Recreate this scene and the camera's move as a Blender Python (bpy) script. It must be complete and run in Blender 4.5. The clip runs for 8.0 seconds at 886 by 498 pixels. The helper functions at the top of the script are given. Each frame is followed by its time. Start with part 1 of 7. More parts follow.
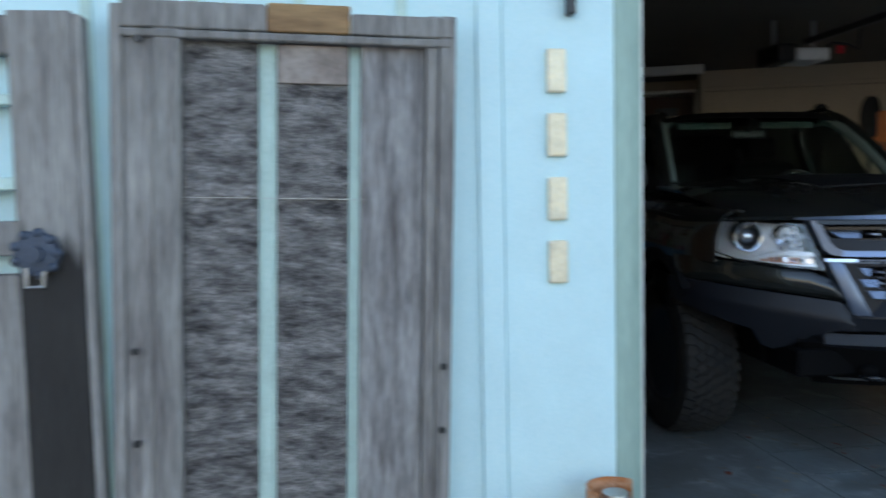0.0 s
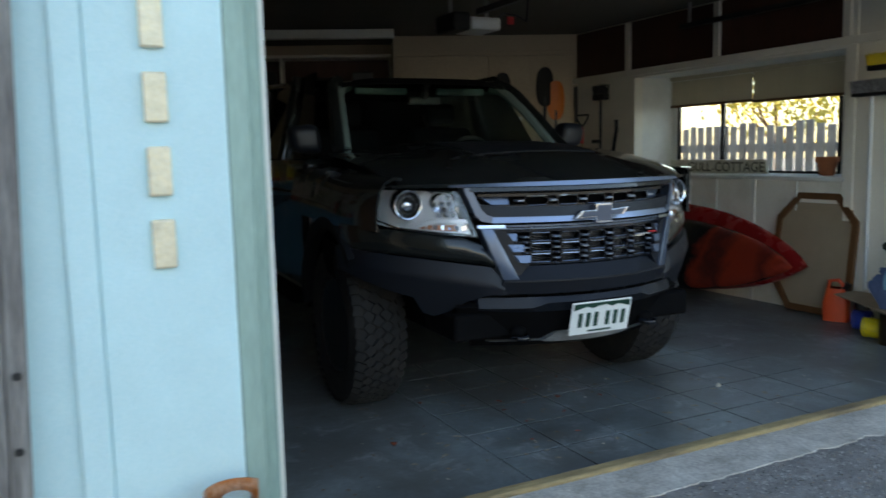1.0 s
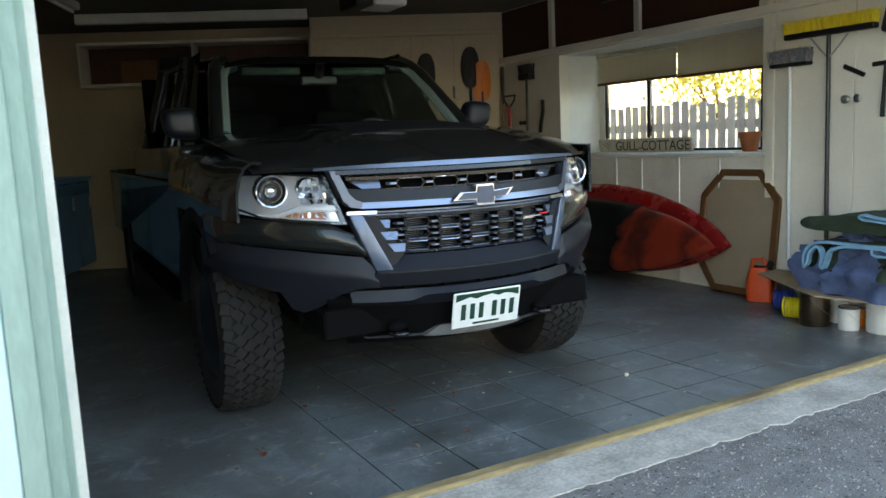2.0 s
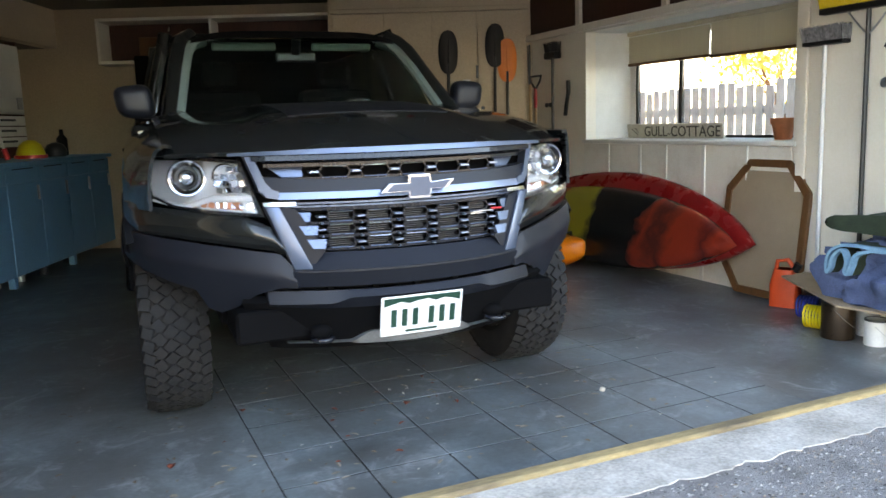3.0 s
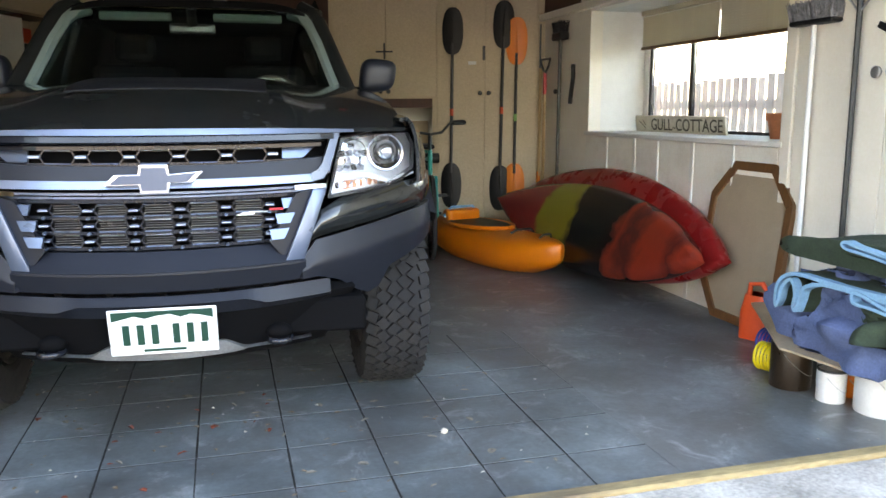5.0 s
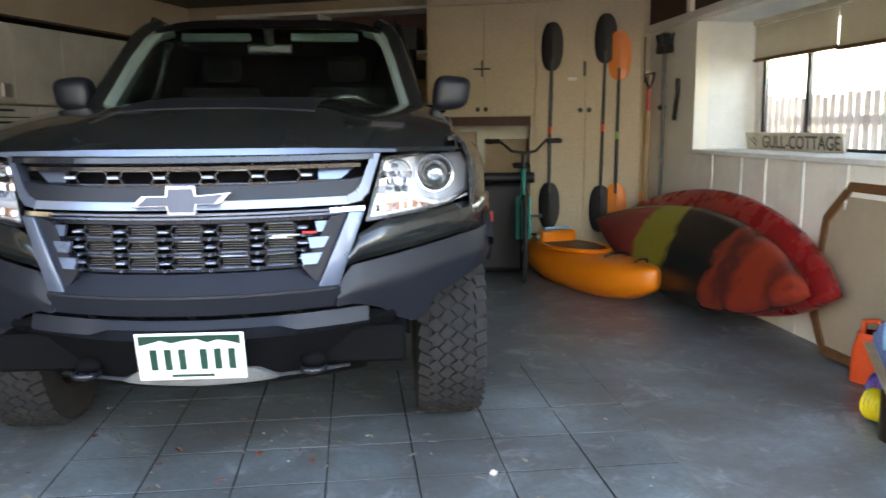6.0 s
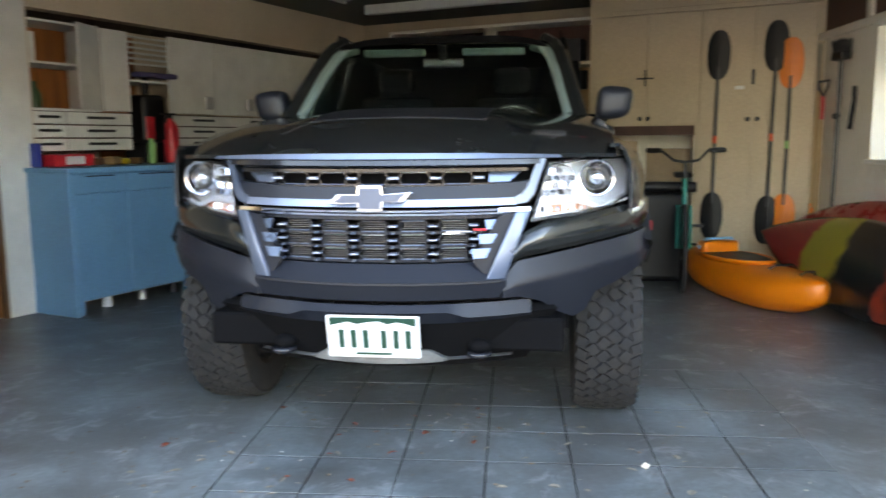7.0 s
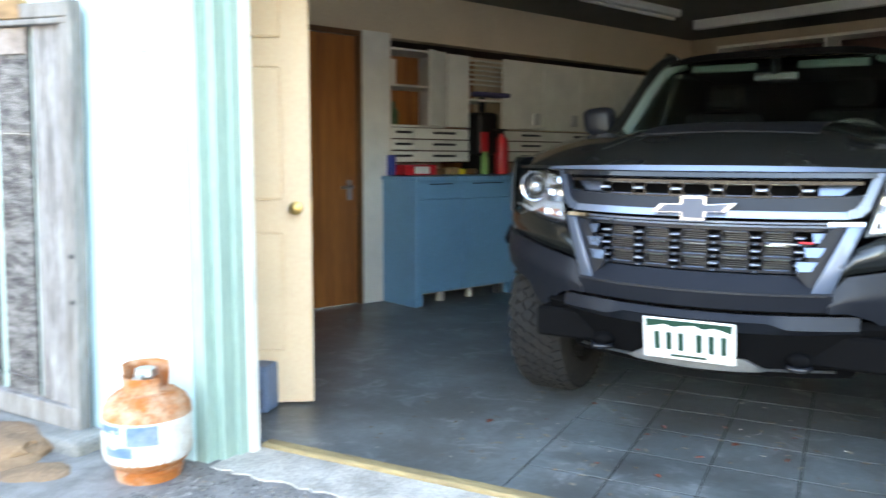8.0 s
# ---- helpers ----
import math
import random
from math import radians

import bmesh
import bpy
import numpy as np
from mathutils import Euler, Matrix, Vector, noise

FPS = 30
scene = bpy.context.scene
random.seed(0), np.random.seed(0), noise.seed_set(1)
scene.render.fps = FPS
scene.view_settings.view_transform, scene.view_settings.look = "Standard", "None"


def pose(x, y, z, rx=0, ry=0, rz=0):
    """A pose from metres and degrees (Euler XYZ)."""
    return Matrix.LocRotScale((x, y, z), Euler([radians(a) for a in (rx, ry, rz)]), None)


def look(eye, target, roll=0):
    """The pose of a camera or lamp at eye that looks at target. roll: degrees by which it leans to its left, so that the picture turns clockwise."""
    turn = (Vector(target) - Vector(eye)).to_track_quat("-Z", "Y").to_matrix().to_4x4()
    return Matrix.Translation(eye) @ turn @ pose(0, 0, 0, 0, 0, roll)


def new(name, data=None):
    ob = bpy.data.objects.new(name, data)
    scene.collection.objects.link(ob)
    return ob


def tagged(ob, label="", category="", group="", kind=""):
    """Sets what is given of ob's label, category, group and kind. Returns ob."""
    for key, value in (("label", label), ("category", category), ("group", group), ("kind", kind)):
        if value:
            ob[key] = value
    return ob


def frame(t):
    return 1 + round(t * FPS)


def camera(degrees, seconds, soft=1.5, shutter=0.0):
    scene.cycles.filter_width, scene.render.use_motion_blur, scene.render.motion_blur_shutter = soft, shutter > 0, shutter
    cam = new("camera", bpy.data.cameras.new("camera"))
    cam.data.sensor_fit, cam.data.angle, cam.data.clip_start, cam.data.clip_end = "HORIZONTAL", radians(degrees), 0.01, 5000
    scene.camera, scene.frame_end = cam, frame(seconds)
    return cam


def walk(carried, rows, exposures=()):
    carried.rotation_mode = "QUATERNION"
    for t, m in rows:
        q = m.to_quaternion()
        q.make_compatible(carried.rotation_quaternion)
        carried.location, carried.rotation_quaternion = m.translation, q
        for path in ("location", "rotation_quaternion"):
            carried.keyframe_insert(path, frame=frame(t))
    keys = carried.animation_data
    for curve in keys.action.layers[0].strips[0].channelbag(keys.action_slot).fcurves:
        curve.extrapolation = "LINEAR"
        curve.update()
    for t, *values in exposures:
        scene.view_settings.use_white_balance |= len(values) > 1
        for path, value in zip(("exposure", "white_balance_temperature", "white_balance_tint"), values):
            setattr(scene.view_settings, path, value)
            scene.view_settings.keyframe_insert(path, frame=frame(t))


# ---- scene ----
cam = camera(58.4, 8.0, shutter=0.4)
PATH = [
    (0, (0.618, -0.381, 1.215), (0.865, 1.599, 1.079), -1.2),
    (0.3, (0.677, -0.356, 1.23), (1.193, 1.568, 1.049), -2.4),
    (0.5, (0.748, -0.342, 1.23), (1.428, 1.528, 1.028), -2.3),
    (1, (0.974, -0.248, 1.23), (1.859, 1.529, 0.987), -1.3),
    (1.5, (1.175, -0.196, 1.191), (2.183, 1.512, 0.928), -3.2),
    (3, (2.043, -0.068, 1.17), (2.844, 1.738, 0.856), -1.9),
    (3.5, (2.337, -0.019, 1.162), (3.138, 1.779, 0.805), -3.9),
    (4, (2.664, -0.029, 1.172), (3.296, 1.836, 0.822), -1.8),
    (4.5, (2.922, 0.054, 1.149), (3.589, 1.905, 0.789), -1.5),
    (4.7, (3.071, 0.059, 1.152), (3.685, 1.929, 0.796), -0.9),
    (5.8, (3.536, 0.139, 1.15), (3.841, 2.09, 0.832), -0.3),
    (6, (3.549, 0.191, 1.15), (3.769, 2.156, 0.85), -0.5),
    (6.5, (3.548, 0.137, 1.138), (3.622, 2.116, 0.858), -1.1),
    (7, (3.514, -0.019, 1.14), (3.346, 1.956, 0.868), -0.4),
    (7.5, (3.482, -0.176, 1.158), (2.968, 1.741, 0.907), -0.7),
    (8, (3.53, -0.258, 1.125), (2.626, 1.511, 0.894), 0.2),
]
EXPOSURES = [(0.0, 2.12, 7000, 10), (0.5, 2.02, 7100, 10), (1.0, 2.1, 7400, 8), (1.5, 2.45, 8000, 6), (3.0, 3.8, 8200, 16), (4.5, 4.08, 8300, 18), (6.0, 4.12, 8400, 18), (7.0, 4.3, 8300, 16), (8.0, 4.12, 8000, 12)]
walk(cam, [(t, look(eye, target, roll)) for t, eye, target, roll in PATH],
     exposures=EXPOSURES)

# ---- light ----
world = bpy.data.worlds.new("world")
scene.world = world
world.use_nodes = True
wn = world.node_tree.nodes
sky = wn.new("ShaderNodeTexSky")
sky.sky_type = 'NISHITA'
sky.sun_disc = False
SUN_EL, SUN_AZ = radians(24), radians(-28)
sky.sun_elevation, sky.sun_rotation = SUN_EL, SUN_AZ
wn["Background"].inputs[1].default_value = 0.15
world.node_tree.links.new(sky.outputs[0], wn["Background"].inputs[0])
sun = new("sun", bpy.data.lights.new("sun", 'SUN'))
sun.data.energy, sun.data.angle, sun.data.color = 4.0, radians(0.5), (1.0, 0.86, 0.68)
sun_from = Vector((math.sin(SUN_AZ) * math.cos(SUN_EL), math.cos(SUN_AZ) * math.cos(SUN_EL), math.sin(SUN_EL)))
sun.matrix_world = look(sun_from * 60, (0, 0, 0))


# ---- materials ----
def material(name, base, rough=0.6, metal=0.0, vary=0.12, scale=6.0, fine=90.0, bump=0.15, stretch=(1, 1, 1), second=None, spots=0.5, coat=0.0, rand=0.0, spec=0.5, place=False, dust=None):
    """A surface with broad stains, fine grain and relief, all in metres."""
    m = bpy.data.materials.new(name)
    m.use_nodes = True
    t = m.node_tree
    n, l = t.nodes, t.links
    bsdf = n["Principled BSDF"]
    bsdf.inputs["Metallic"].default_value = metal
    bsdf.inputs["Coat Weight"].default_value = coat
    bsdf.inputs["Coat Roughness"].default_value = 0.06
    co = n.new("ShaderNodeTexCoord")
    mp = n.new("ShaderNodeMapping")
    mp.inputs["Scale"].default_value = stretch
    geo = n.new("ShaderNodeNewGeometry")
    l.new(geo.outputs["Position"] if place else co.outputs["Object"], mp.inputs["Vector"])
    big, small = n.new("ShaderNodeTexNoise"), n.new("ShaderNodeTexNoise")
    for tex, sc, det in ((big, scale, 6.0), (small, fine, 4.0)):
        tex.inputs["Scale"].default_value = sc
        tex.inputs["Detail"].default_value = det
        tex.inputs["Roughness"].default_value = 0.62
        l.new(mp.outputs[0], tex.inputs["Vector"])
    ramp = n.new("ShaderNodeValToRGB")
    dark = second if second else tuple(c * (1 - 2.2 * vary) for c in base)
    e = ramp.color_ramp.elements
    e[0].position, e[1].position = max(0.0, spots - 0.22), min(1.0, spots + 0.18)
    e[0].color, e[1].color = (*dark, 1), (*base, 1)
    l.new(big.outputs[0], ramp.inputs[0])
    mix = n.new("ShaderNodeMix")
    mix.data_type, mix.blend_type = 'RGBA', 'OVERLAY'
    mix.inputs[0].default_value = min(1.0, 2.2 * vary + 0.08)
    l.new(ramp.outputs[0], mix.inputs[6])
    grey = n.new("ShaderNodeRGBToBW")
    l.new(small.outputs[0], grey.inputs[0])
    l.new(grey.outputs[0], mix.inputs[7])
    out = mix.outputs[2]
    if dust:
        patch, pr, dm = n.new("ShaderNodeTexNoise"), n.new("ShaderNodeMapRange"), n.new("ShaderNodeMix")
        patch.inputs["Scale"].default_value, patch.inputs["Detail"].default_value, patch.inputs["Roughness"].default_value = 1.7, 10.0, 0.72
        patch.inputs["Distortion"].default_value = 0.6
        l.new(mp.outputs[0], patch.inputs["Vector"])
        pr.inputs["From Min"].default_value, pr.inputs["From Max"].default_value = 0.44, 0.58
        pr.inputs["To Max"].default_value = 0.65
        l.new(patch.outputs[0], pr.inputs[0])
        dm.data_type = 'RGBA'
        l.new(pr.outputs[0], dm.inputs[0])
        l.new(out, dm.inputs[6])
        dm.inputs[7].default_value = (*dust, 1)
        out = dm.outputs[2]
        scuff, sr, sm = n.new("ShaderNodeTexNoise"), n.new("ShaderNodeMapRange"), n.new("ShaderNodeMix")
        scuff.inputs["Scale"].default_value, scuff.inputs["Detail"].default_value, scuff.inputs["Roughness"].default_value = 4.3, 9.0, 0.75
        scuff.inputs["Distortion"].default_value = 0.9
        l.new(mp.outputs[0], scuff.inputs["Vector"])
        sr.inputs["From Min"].default_value, sr.inputs["From Max"].default_value = 0.55, 0.68
        sr.inputs["To Max"].default_value = 0.6
        l.new(scuff.outputs[0], sr.inputs[0])
        sm.data_type = 'RGBA'
        l.new(sr.outputs[0], sm.inputs[0])
        l.new(out, sm.inputs[6])
        sm.inputs[7].default_value = (0.40, 0.41, 0.42, 1)
        out = sm.outputs[2]
    if rand > 0:
        info, hsv, mr = n.new("ShaderNodeObjectInfo"), n.new("ShaderNodeHueSaturation"), n.new("ShaderNodeMapRange")
        mr.inputs["To Min"].default_value, mr.inputs["To Max"].default_value = 1 - rand, 1 + rand
        l.new(info.outputs["Random"], mr.inputs[0])
        l.new(mr.outputs[0], hsv.inputs["Value"])
        l.new(out, hsv.inputs["Color"])
        out = hsv.outputs[0]
    l.new(out, bsdf.inputs["Base Color"])
    bsdf.inputs["Specular IOR Level"].default_value = spec
    rr = n.new("ShaderNodeMapRange")
    rr.inputs["To Min"].default_value, rr.inputs["To Max"].default_value = max(0.02, rough - 0.1), min(1.0, rough + 0.1)
    l.new(big.outputs[0], rr.inputs[0])
    l.new(rr.outputs[0], bsdf.inputs["Roughness"])
    if bump > 0:
        bp = n.new("ShaderNodeBump")
        bp.inputs["Strength"].default_value = bump
        bp.inputs["Distance"].default_value = 0.01
        l.new(small.outputs[0], bp.inputs["Height"])
        l.new(bp.outputs[0], bsdf.inputs["Normal"])
    return m


def glass_material(name, tint=(1, 1, 1), rough=0.0):
    m = bpy.data.materials.new(name)
    m.use_nodes = True
    b = m.node_tree.nodes["Principled BSDF"]
    b.inputs["Base Color"].default_value = (*tint, 1)
    b.inputs["Transmission Weight"].default_value = 1.0
    b.inputs["Roughness"].default_value = rough
    b.inputs["IOR"].default_value = 1.45
    return m


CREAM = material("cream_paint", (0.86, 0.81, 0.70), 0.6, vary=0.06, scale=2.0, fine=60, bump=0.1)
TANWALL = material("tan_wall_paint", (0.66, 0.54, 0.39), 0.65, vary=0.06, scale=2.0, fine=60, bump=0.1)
# Warm cream of the back wall and cupboards, darkened to carry the deep shade.
SHADEDCREAM = material("warm_cream_darkened_for_shade", (0.54, 0.43, 0.29), 0.55, vary=0.06, scale=2.0, fine=60, bump=0.08)
WALLBLUE = material("pale_blue_paint", (0.60, 0.82, 0.85), 0.65, vary=0.05, scale=3.0, fine=120, bump=0.12)
SAGE = material("sage_green_paint", (0.33, 0.46, 0.40), 0.6, vary=0.10, scale=4.0, fine=60, stretch=(1, 1, 0.2))
BROWN = material("red_brown_stain", (0.075, 0.028, 0.016), 0.55, vary=0.15, scale=3, fine=50, stretch=(1, 1, 0.2))
# Off-white ceiling coloured dark: the dimness up there is in the base colour.
CEILING = material("shaded_ceiling", (0.15, 0.13, 0.105), 0.85, vary=0.08, scale=2.5)
SLAB = material("worn_slab_paint", (0.225, 0.256, 0.264), 0.36, vary=0.14, scale=2.2, fine=45, bump=0.08, second=(0.060, 0.058, 0.054), spots=0.50, place=True, dust=(0.10, 0.094, 0.086))
CONCRETE = material("weathered_concrete", (0.62, 0.58, 0.52), 0.9, vary=0.25, second=(0.27, 0.245, 0.21), spots=0.47, place=True, scale=5, fine=70, bump=0.5)
ASPHALT = material("exposed_aggregate", (0.30, 0.285, 0.275), 0.95, vary=0.22, scale=9, fine=160, bump=0.8, second=(0.16, 0.15, 0.145))
STRIPWOOD = material("yellowed_wood", (0.46, 0.34, 0.16), 0.8, vary=0.2, scale=8, fine=70, stretch=(0.25, 1, 1), second=(0.15, 0.11, 0.07), spots=0.49)
GREYWOOD = material("weathered_grey_wood", (0.30, 0.285, 0.27), 0.85, vary=0.34, scale=13, fine=75, bump=1.0, stretch=(1.6, 1.6, 0.16), second=(0.10, 0.082, 0.078), spots=0.44, rand=0.12)
SPLITWOOD = material("split_pale_plank", (0.36, 0.345, 0.34), 0.88, vary=0.36, scale=16, fine=80, bump=1.0, stretch=(1.8, 1.8, 0.22), second=(0.07, 0.056, 0.055), spots=0.47)
BLUECAB = material("blue_cabinet_paint", (0.15, 0.36, 0.55), 0.5, vary=0.06, scale=3, fine=60)
DOORWOOD = material("orange_brown_veneer", (0.44, 0.165, 0.045), 0.4, vary=0.12, scale=5, fine=40, stretch=(3, 3, 0.15), second=(0.2, 0.07, 0.02))
PAINT = material("dark_grey_metallic_paint", (0.024, 0.026, 0.025), 0.26, metal=0.5, vary=0.02, scale=2, fine=900, bump=0.0, coat=1.0)
PLASTIC = material("satin_charcoal_plastic", (0.010, 0.012, 0.018), 0.40, vary=0.05, scale=6, fine=700, bump=0.12, spec=0.34)
BLACK = material("matt_black", (0.0045, 0.0045, 0.005), 0.85, vary=0.05, spec=0.05)
GROUT = material("dark_joint_dirt", (0.052, 0.050, 0.047), 0.95, vary=0.3, scale=7, spec=0.1, place=True)


# ---- mesh helpers ----
def link(name, bm, mat, parent=None, label=""):
    me = bpy.data.meshes.new(name)
    bm.normal_update()
    bm.to_mesh(me)
    bm.free()
    for q in (mat if isinstance(mat, (list, tuple)) else [mat]):
        me.materials.append(q)
    ob = new(name, me)
    if parent is not None:
        ob.parent = parent
    if label:
        ob["label"] = label
    return ob


def part(name, bm, mat, parent, label=""):
    return link(name, bm, mat, parent, label)


def box(bm, x0, x1, y0, y1, z0, z1, bevel=0.0, segs=1, m=None):
    mat = Matrix.Translation(((x0 + x1) / 2, (y0 + y1) / 2, (z0 + z1) / 2)) @ Matrix.Diagonal((abs(x1 - x0), abs(y1 - y0), abs(z1 - z0), 1))
    vs = bmesh.ops.create_cube(bm, size=1, matrix=(m @ mat) if m else mat)["verts"]
    if bevel > 0:
        es = list({e for v in vs for e in v.link_edges})
        bmesh.ops.bevel(bm, geom=es, offset=bevel, segments=segs, profile=0.5, affect='EDGES')
    return bm


def boxes(*rows, bevel=0.0, segs=1):
    bm = bmesh.new()
    for r in rows:
        box(bm, *r, bevel=bevel, segs=segs)
    return bm


def cyl(bm, p0, p1, r0, r1=None, seg=16, caps=True):
    p0, p1 = Vector(p0), Vector(p1)
    r1 = r0 if r1 is None else r1
    d = p1 - p0
    m = Matrix.Translation((p0 + p1) / 2) @ d.to_track_quat("Z", "Y").to_matrix().to_4x4()
    bmesh.ops.create_cone(bm, cap_ends=caps, segments=seg, radius1=r0, radius2=r1, depth=d.length, matrix=m)
    return bm


def tube(bm, pts, r, seg=8):
    """A bent rod swept in one piece through points."""
    pts = [Vector(p) for p in pts]
    rings, side = [], None
    for i, p in enumerate(pts):
        d = (pts[min(i + 1, len(pts) - 1)] - pts[max(i - 1, 0)]).normalized()
        if side is None:
            side = d.orthogonal().normalized()
        side = (side - d * side.dot(d)).normalized()
        up = d.cross(side)
        rings.append([bm.verts.new(p + r * (side * math.cos(2 * math.pi * k / seg) + up * math.sin(2 * math.pi * k / seg))) for k in range(seg)])
    for a, b in zip(rings, rings[1:]):
        for k in range(seg):
            bm.faces.new((a[k], a[(k + 1) % seg], b[(k + 1) % seg], b[k]))
    bm.faces.new(rings[0][::-1]), bm.faces.new(rings[-1])
    return bm


def smooth(ob, angle=40):
    for p in ob.data.polygons:
        p.use_smooth = True
    ob.data.set_sharp_from_angle(angle=radians(angle))
    return ob


def thing(name, m, label, category, group=""):
    e = new(name)
    e.empty_display_size = 0.1
    e.matrix_world = m
    return tagged(e, label, category, group)


def structure(ob, label, category):
    return tagged(ob, label, category, kind="structure")


LEFT = pose(0.24, 4.83, 0, 0, 0, -22)      # local x into the garage, y along the wall
BACK = pose(6.0, 6.58, 0, 0, 0, -22)       # local x along the wall to the corner, y outwards
DEEP = BACK @ pose(0, 0.62, 0)             # the set-back stretch of the back wall
H = 2.40                                   # ceiling

# ---- ground and shell ----
g = link("ground", boxes((-60, 60, -60, 60, -0.5, -0.010)), ASPHALT)
structure(g, "grey exposed aggregate driveway outside the garage", "ground")
bm = bmesh.new()
bed = [[bm.verts.new(p) for p in ((x, 1.845 + e, -0.2), (x, 1.845 + e, -0.013), (x, 1.848 + e, -0.006), (x, 2.04, -0.002 + 0.2 * e), (x, 2.078, -0.002), (x, 2.078, -0.2))] for x, e in ((1.5 + 7 * i / 240, 0.030 * noise.noise(Vector((i * 0.31, 0, 2))) + 0.018 * noise.noise(Vector((i * 0.9, 3, 5)))) for i in range(241))]
for a, b in zip(bed, bed[1:]):
    for q in range(5):
        bm.faces.new((a[q], b[q], b[q + 1], a[q + 1]))
bmesh.ops.recalc_face_normals(bm, faces=bm.faces[:])
structure(link("concrete_apron", bm, CONCRETE), "weathered pale concrete strip along the garage opening", "pavement")
structure(link("threshold_strip", boxes((1.54, 8.0, 2.08, 2.138, -0.1, 0.014), bevel=0.006), STRIPWOOD), "yellowed worn timber strip across the garage opening", "trim")
TX0, TX1, TY0, TY1 = 2.524, 4.643, 2.150, 3.890     # the tiled stretch
FLOOR = link("floor", boxes((-1.5, TX0, 2.147, 9.5, -0.2, 0.0), (TX1, 6.2, 2.147, 9.5, -0.2, 0.0), (TX0, TX1, TY1, 9.5, -0.2, 0.0), (TX0, TX1, TY1 + 1, TY1 + 1.1, -0.2, -0.01)), SLAB)
structure(link("joint_bed", boxes((TX0, TX1, 2.147, TY1, -0.2, -0.0014)), GROUT), "dark dirty joints between the floor tiles", "floor")
structure(FLOOR, "blue-grey painted garage floor, worn and dusty", "floor")

WX, NY0, NY1, NZ0, NZ1, NX = 5.98, 3.50, 5.70, 0.99, 1.88, 6.44
w = boxes((WX, WX + 0.1, 1.4, NY0, 0, H), (WX, WX + 0.1, NY1, 6.75, 0, H), (WX, WX + 0.1, NY0, NY1, 0, NZ0 - 0.035), (WX, WX + 0.1, NY0, NY1, NZ1, H))
structure(link("wall_east", w, CREAM), "cream painted board wall of the garage", "wall")
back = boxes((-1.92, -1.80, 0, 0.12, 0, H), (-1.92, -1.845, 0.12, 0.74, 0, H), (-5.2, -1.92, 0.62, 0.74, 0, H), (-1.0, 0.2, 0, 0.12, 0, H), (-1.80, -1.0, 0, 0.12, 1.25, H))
bw = link("wall_north", back, SHADEDCREAM)
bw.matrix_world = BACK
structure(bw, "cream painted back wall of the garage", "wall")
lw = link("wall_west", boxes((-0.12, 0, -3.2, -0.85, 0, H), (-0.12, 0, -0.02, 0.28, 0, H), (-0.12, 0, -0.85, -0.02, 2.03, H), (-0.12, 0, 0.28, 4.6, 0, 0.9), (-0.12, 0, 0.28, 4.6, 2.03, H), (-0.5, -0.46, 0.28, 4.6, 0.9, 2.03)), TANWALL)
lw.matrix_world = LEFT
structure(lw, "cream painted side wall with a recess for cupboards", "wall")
structure(link("ceiling", boxes((-2, 6.6, 1.9, 9.5, H, H + 0.1)), CEILING), "off-white garage ceiling coloured dark for its shade", "ceiling")
fw = boxes((-4.0, 1.408, 1.87, 1.99, -0.1, 2.9), (1.408, 8.6, 1.88, 1.99, 2.10, 2.9))
structure(link("wall_south", fw, WALLBLUE), "pale blue painted front wall of the garage", "wall")


# ---- the pickup truck ----
CHROMEBLUE = material("brushed_satin_silver", (0.15, 0.19, 0.27), 0.30, metal=0.7, vary=0.02, fine=500, bump=0.02)
FLARE = material("dull_flare_plastic", (0.012, 0.013, 0.016), 0.75, vary=0.1, fine=300, spec=0.15)
# Silver of the grille trim; on the hood lip it paints reflected sky.
SILVERSHEEN = material("pale_silver_and_sky_sheen", (0.34, 0.40, 0.52), 0.36, metal=0.8, vary=0.02, fine=500, bump=0.0)
CHROME = material("chrome", (0.85, 0.86, 0.88), 0.08, metal=1.0, vary=0.0, bump=0.0)
GLOSSBLACK = material("gloss_black", (0.012, 0.013, 0.017), 0.14, vary=0.0, bump=0.0)
RUBBER = material("dusty_tyre_rubber", (0.020, 0.020, 0.021), 0.88, vary=0.25, scale=10, fine=120, bump=0.3, second=(0.034, 0.031, 0.028), spots=0.4, spec=0.3)
RIMGREY = material("dark_alloy", (0.05, 0.05, 0.052), 0.35, metal=0.6, vary=0.05)
MATTEDECAL = material("matte_black_decal", (0.008, 0.008, 0.009), 0.6, vary=0.05, fine=400, spec=0.2)
GLASS = glass_material("clear_lens", (0.97, 0.98, 1.0))
SHIELD = glass_material("windscreen_glass", (0.80, 0.92, 0.88))
TINT = glass_material("tinted_glass", (0.08, 0.10, 0.10))
SILVERY = material("silvered_reflector", (0.95, 0.96, 0.98), 0.36, metal=0.6, vary=0.0, fine=38, bump=0.35)
DARKCHROME = material("dark_chrome", (0.10, 0.105, 0.115), 0.25, metal=0.8, vary=0.0, bump=0.0)
AMBER = material("amber_reflector", (0.72, 0.30, 0.17), 0.25, vary=0.05, bump=0.0)
TRIM = material("grey_green_cabin_trim", (0.13, 0.18, 0.165), 0.7, vary=0.05, fine=300)
CLOTH = material("black_seat_cloth", (0.007, 0.0075, 0.008), 0.95, spec=0.15, vary=0.1, fine=300)
PLATEWHITE = material("plate_white", (0.80, 0.82, 0.80), 0.35, vary=0.03, scale=20, bump=0.0)
PLATEGREEN = material("plate_green", (0.008, 0.048, 0.030), 0.35, vary=0.03, bump=0.0)
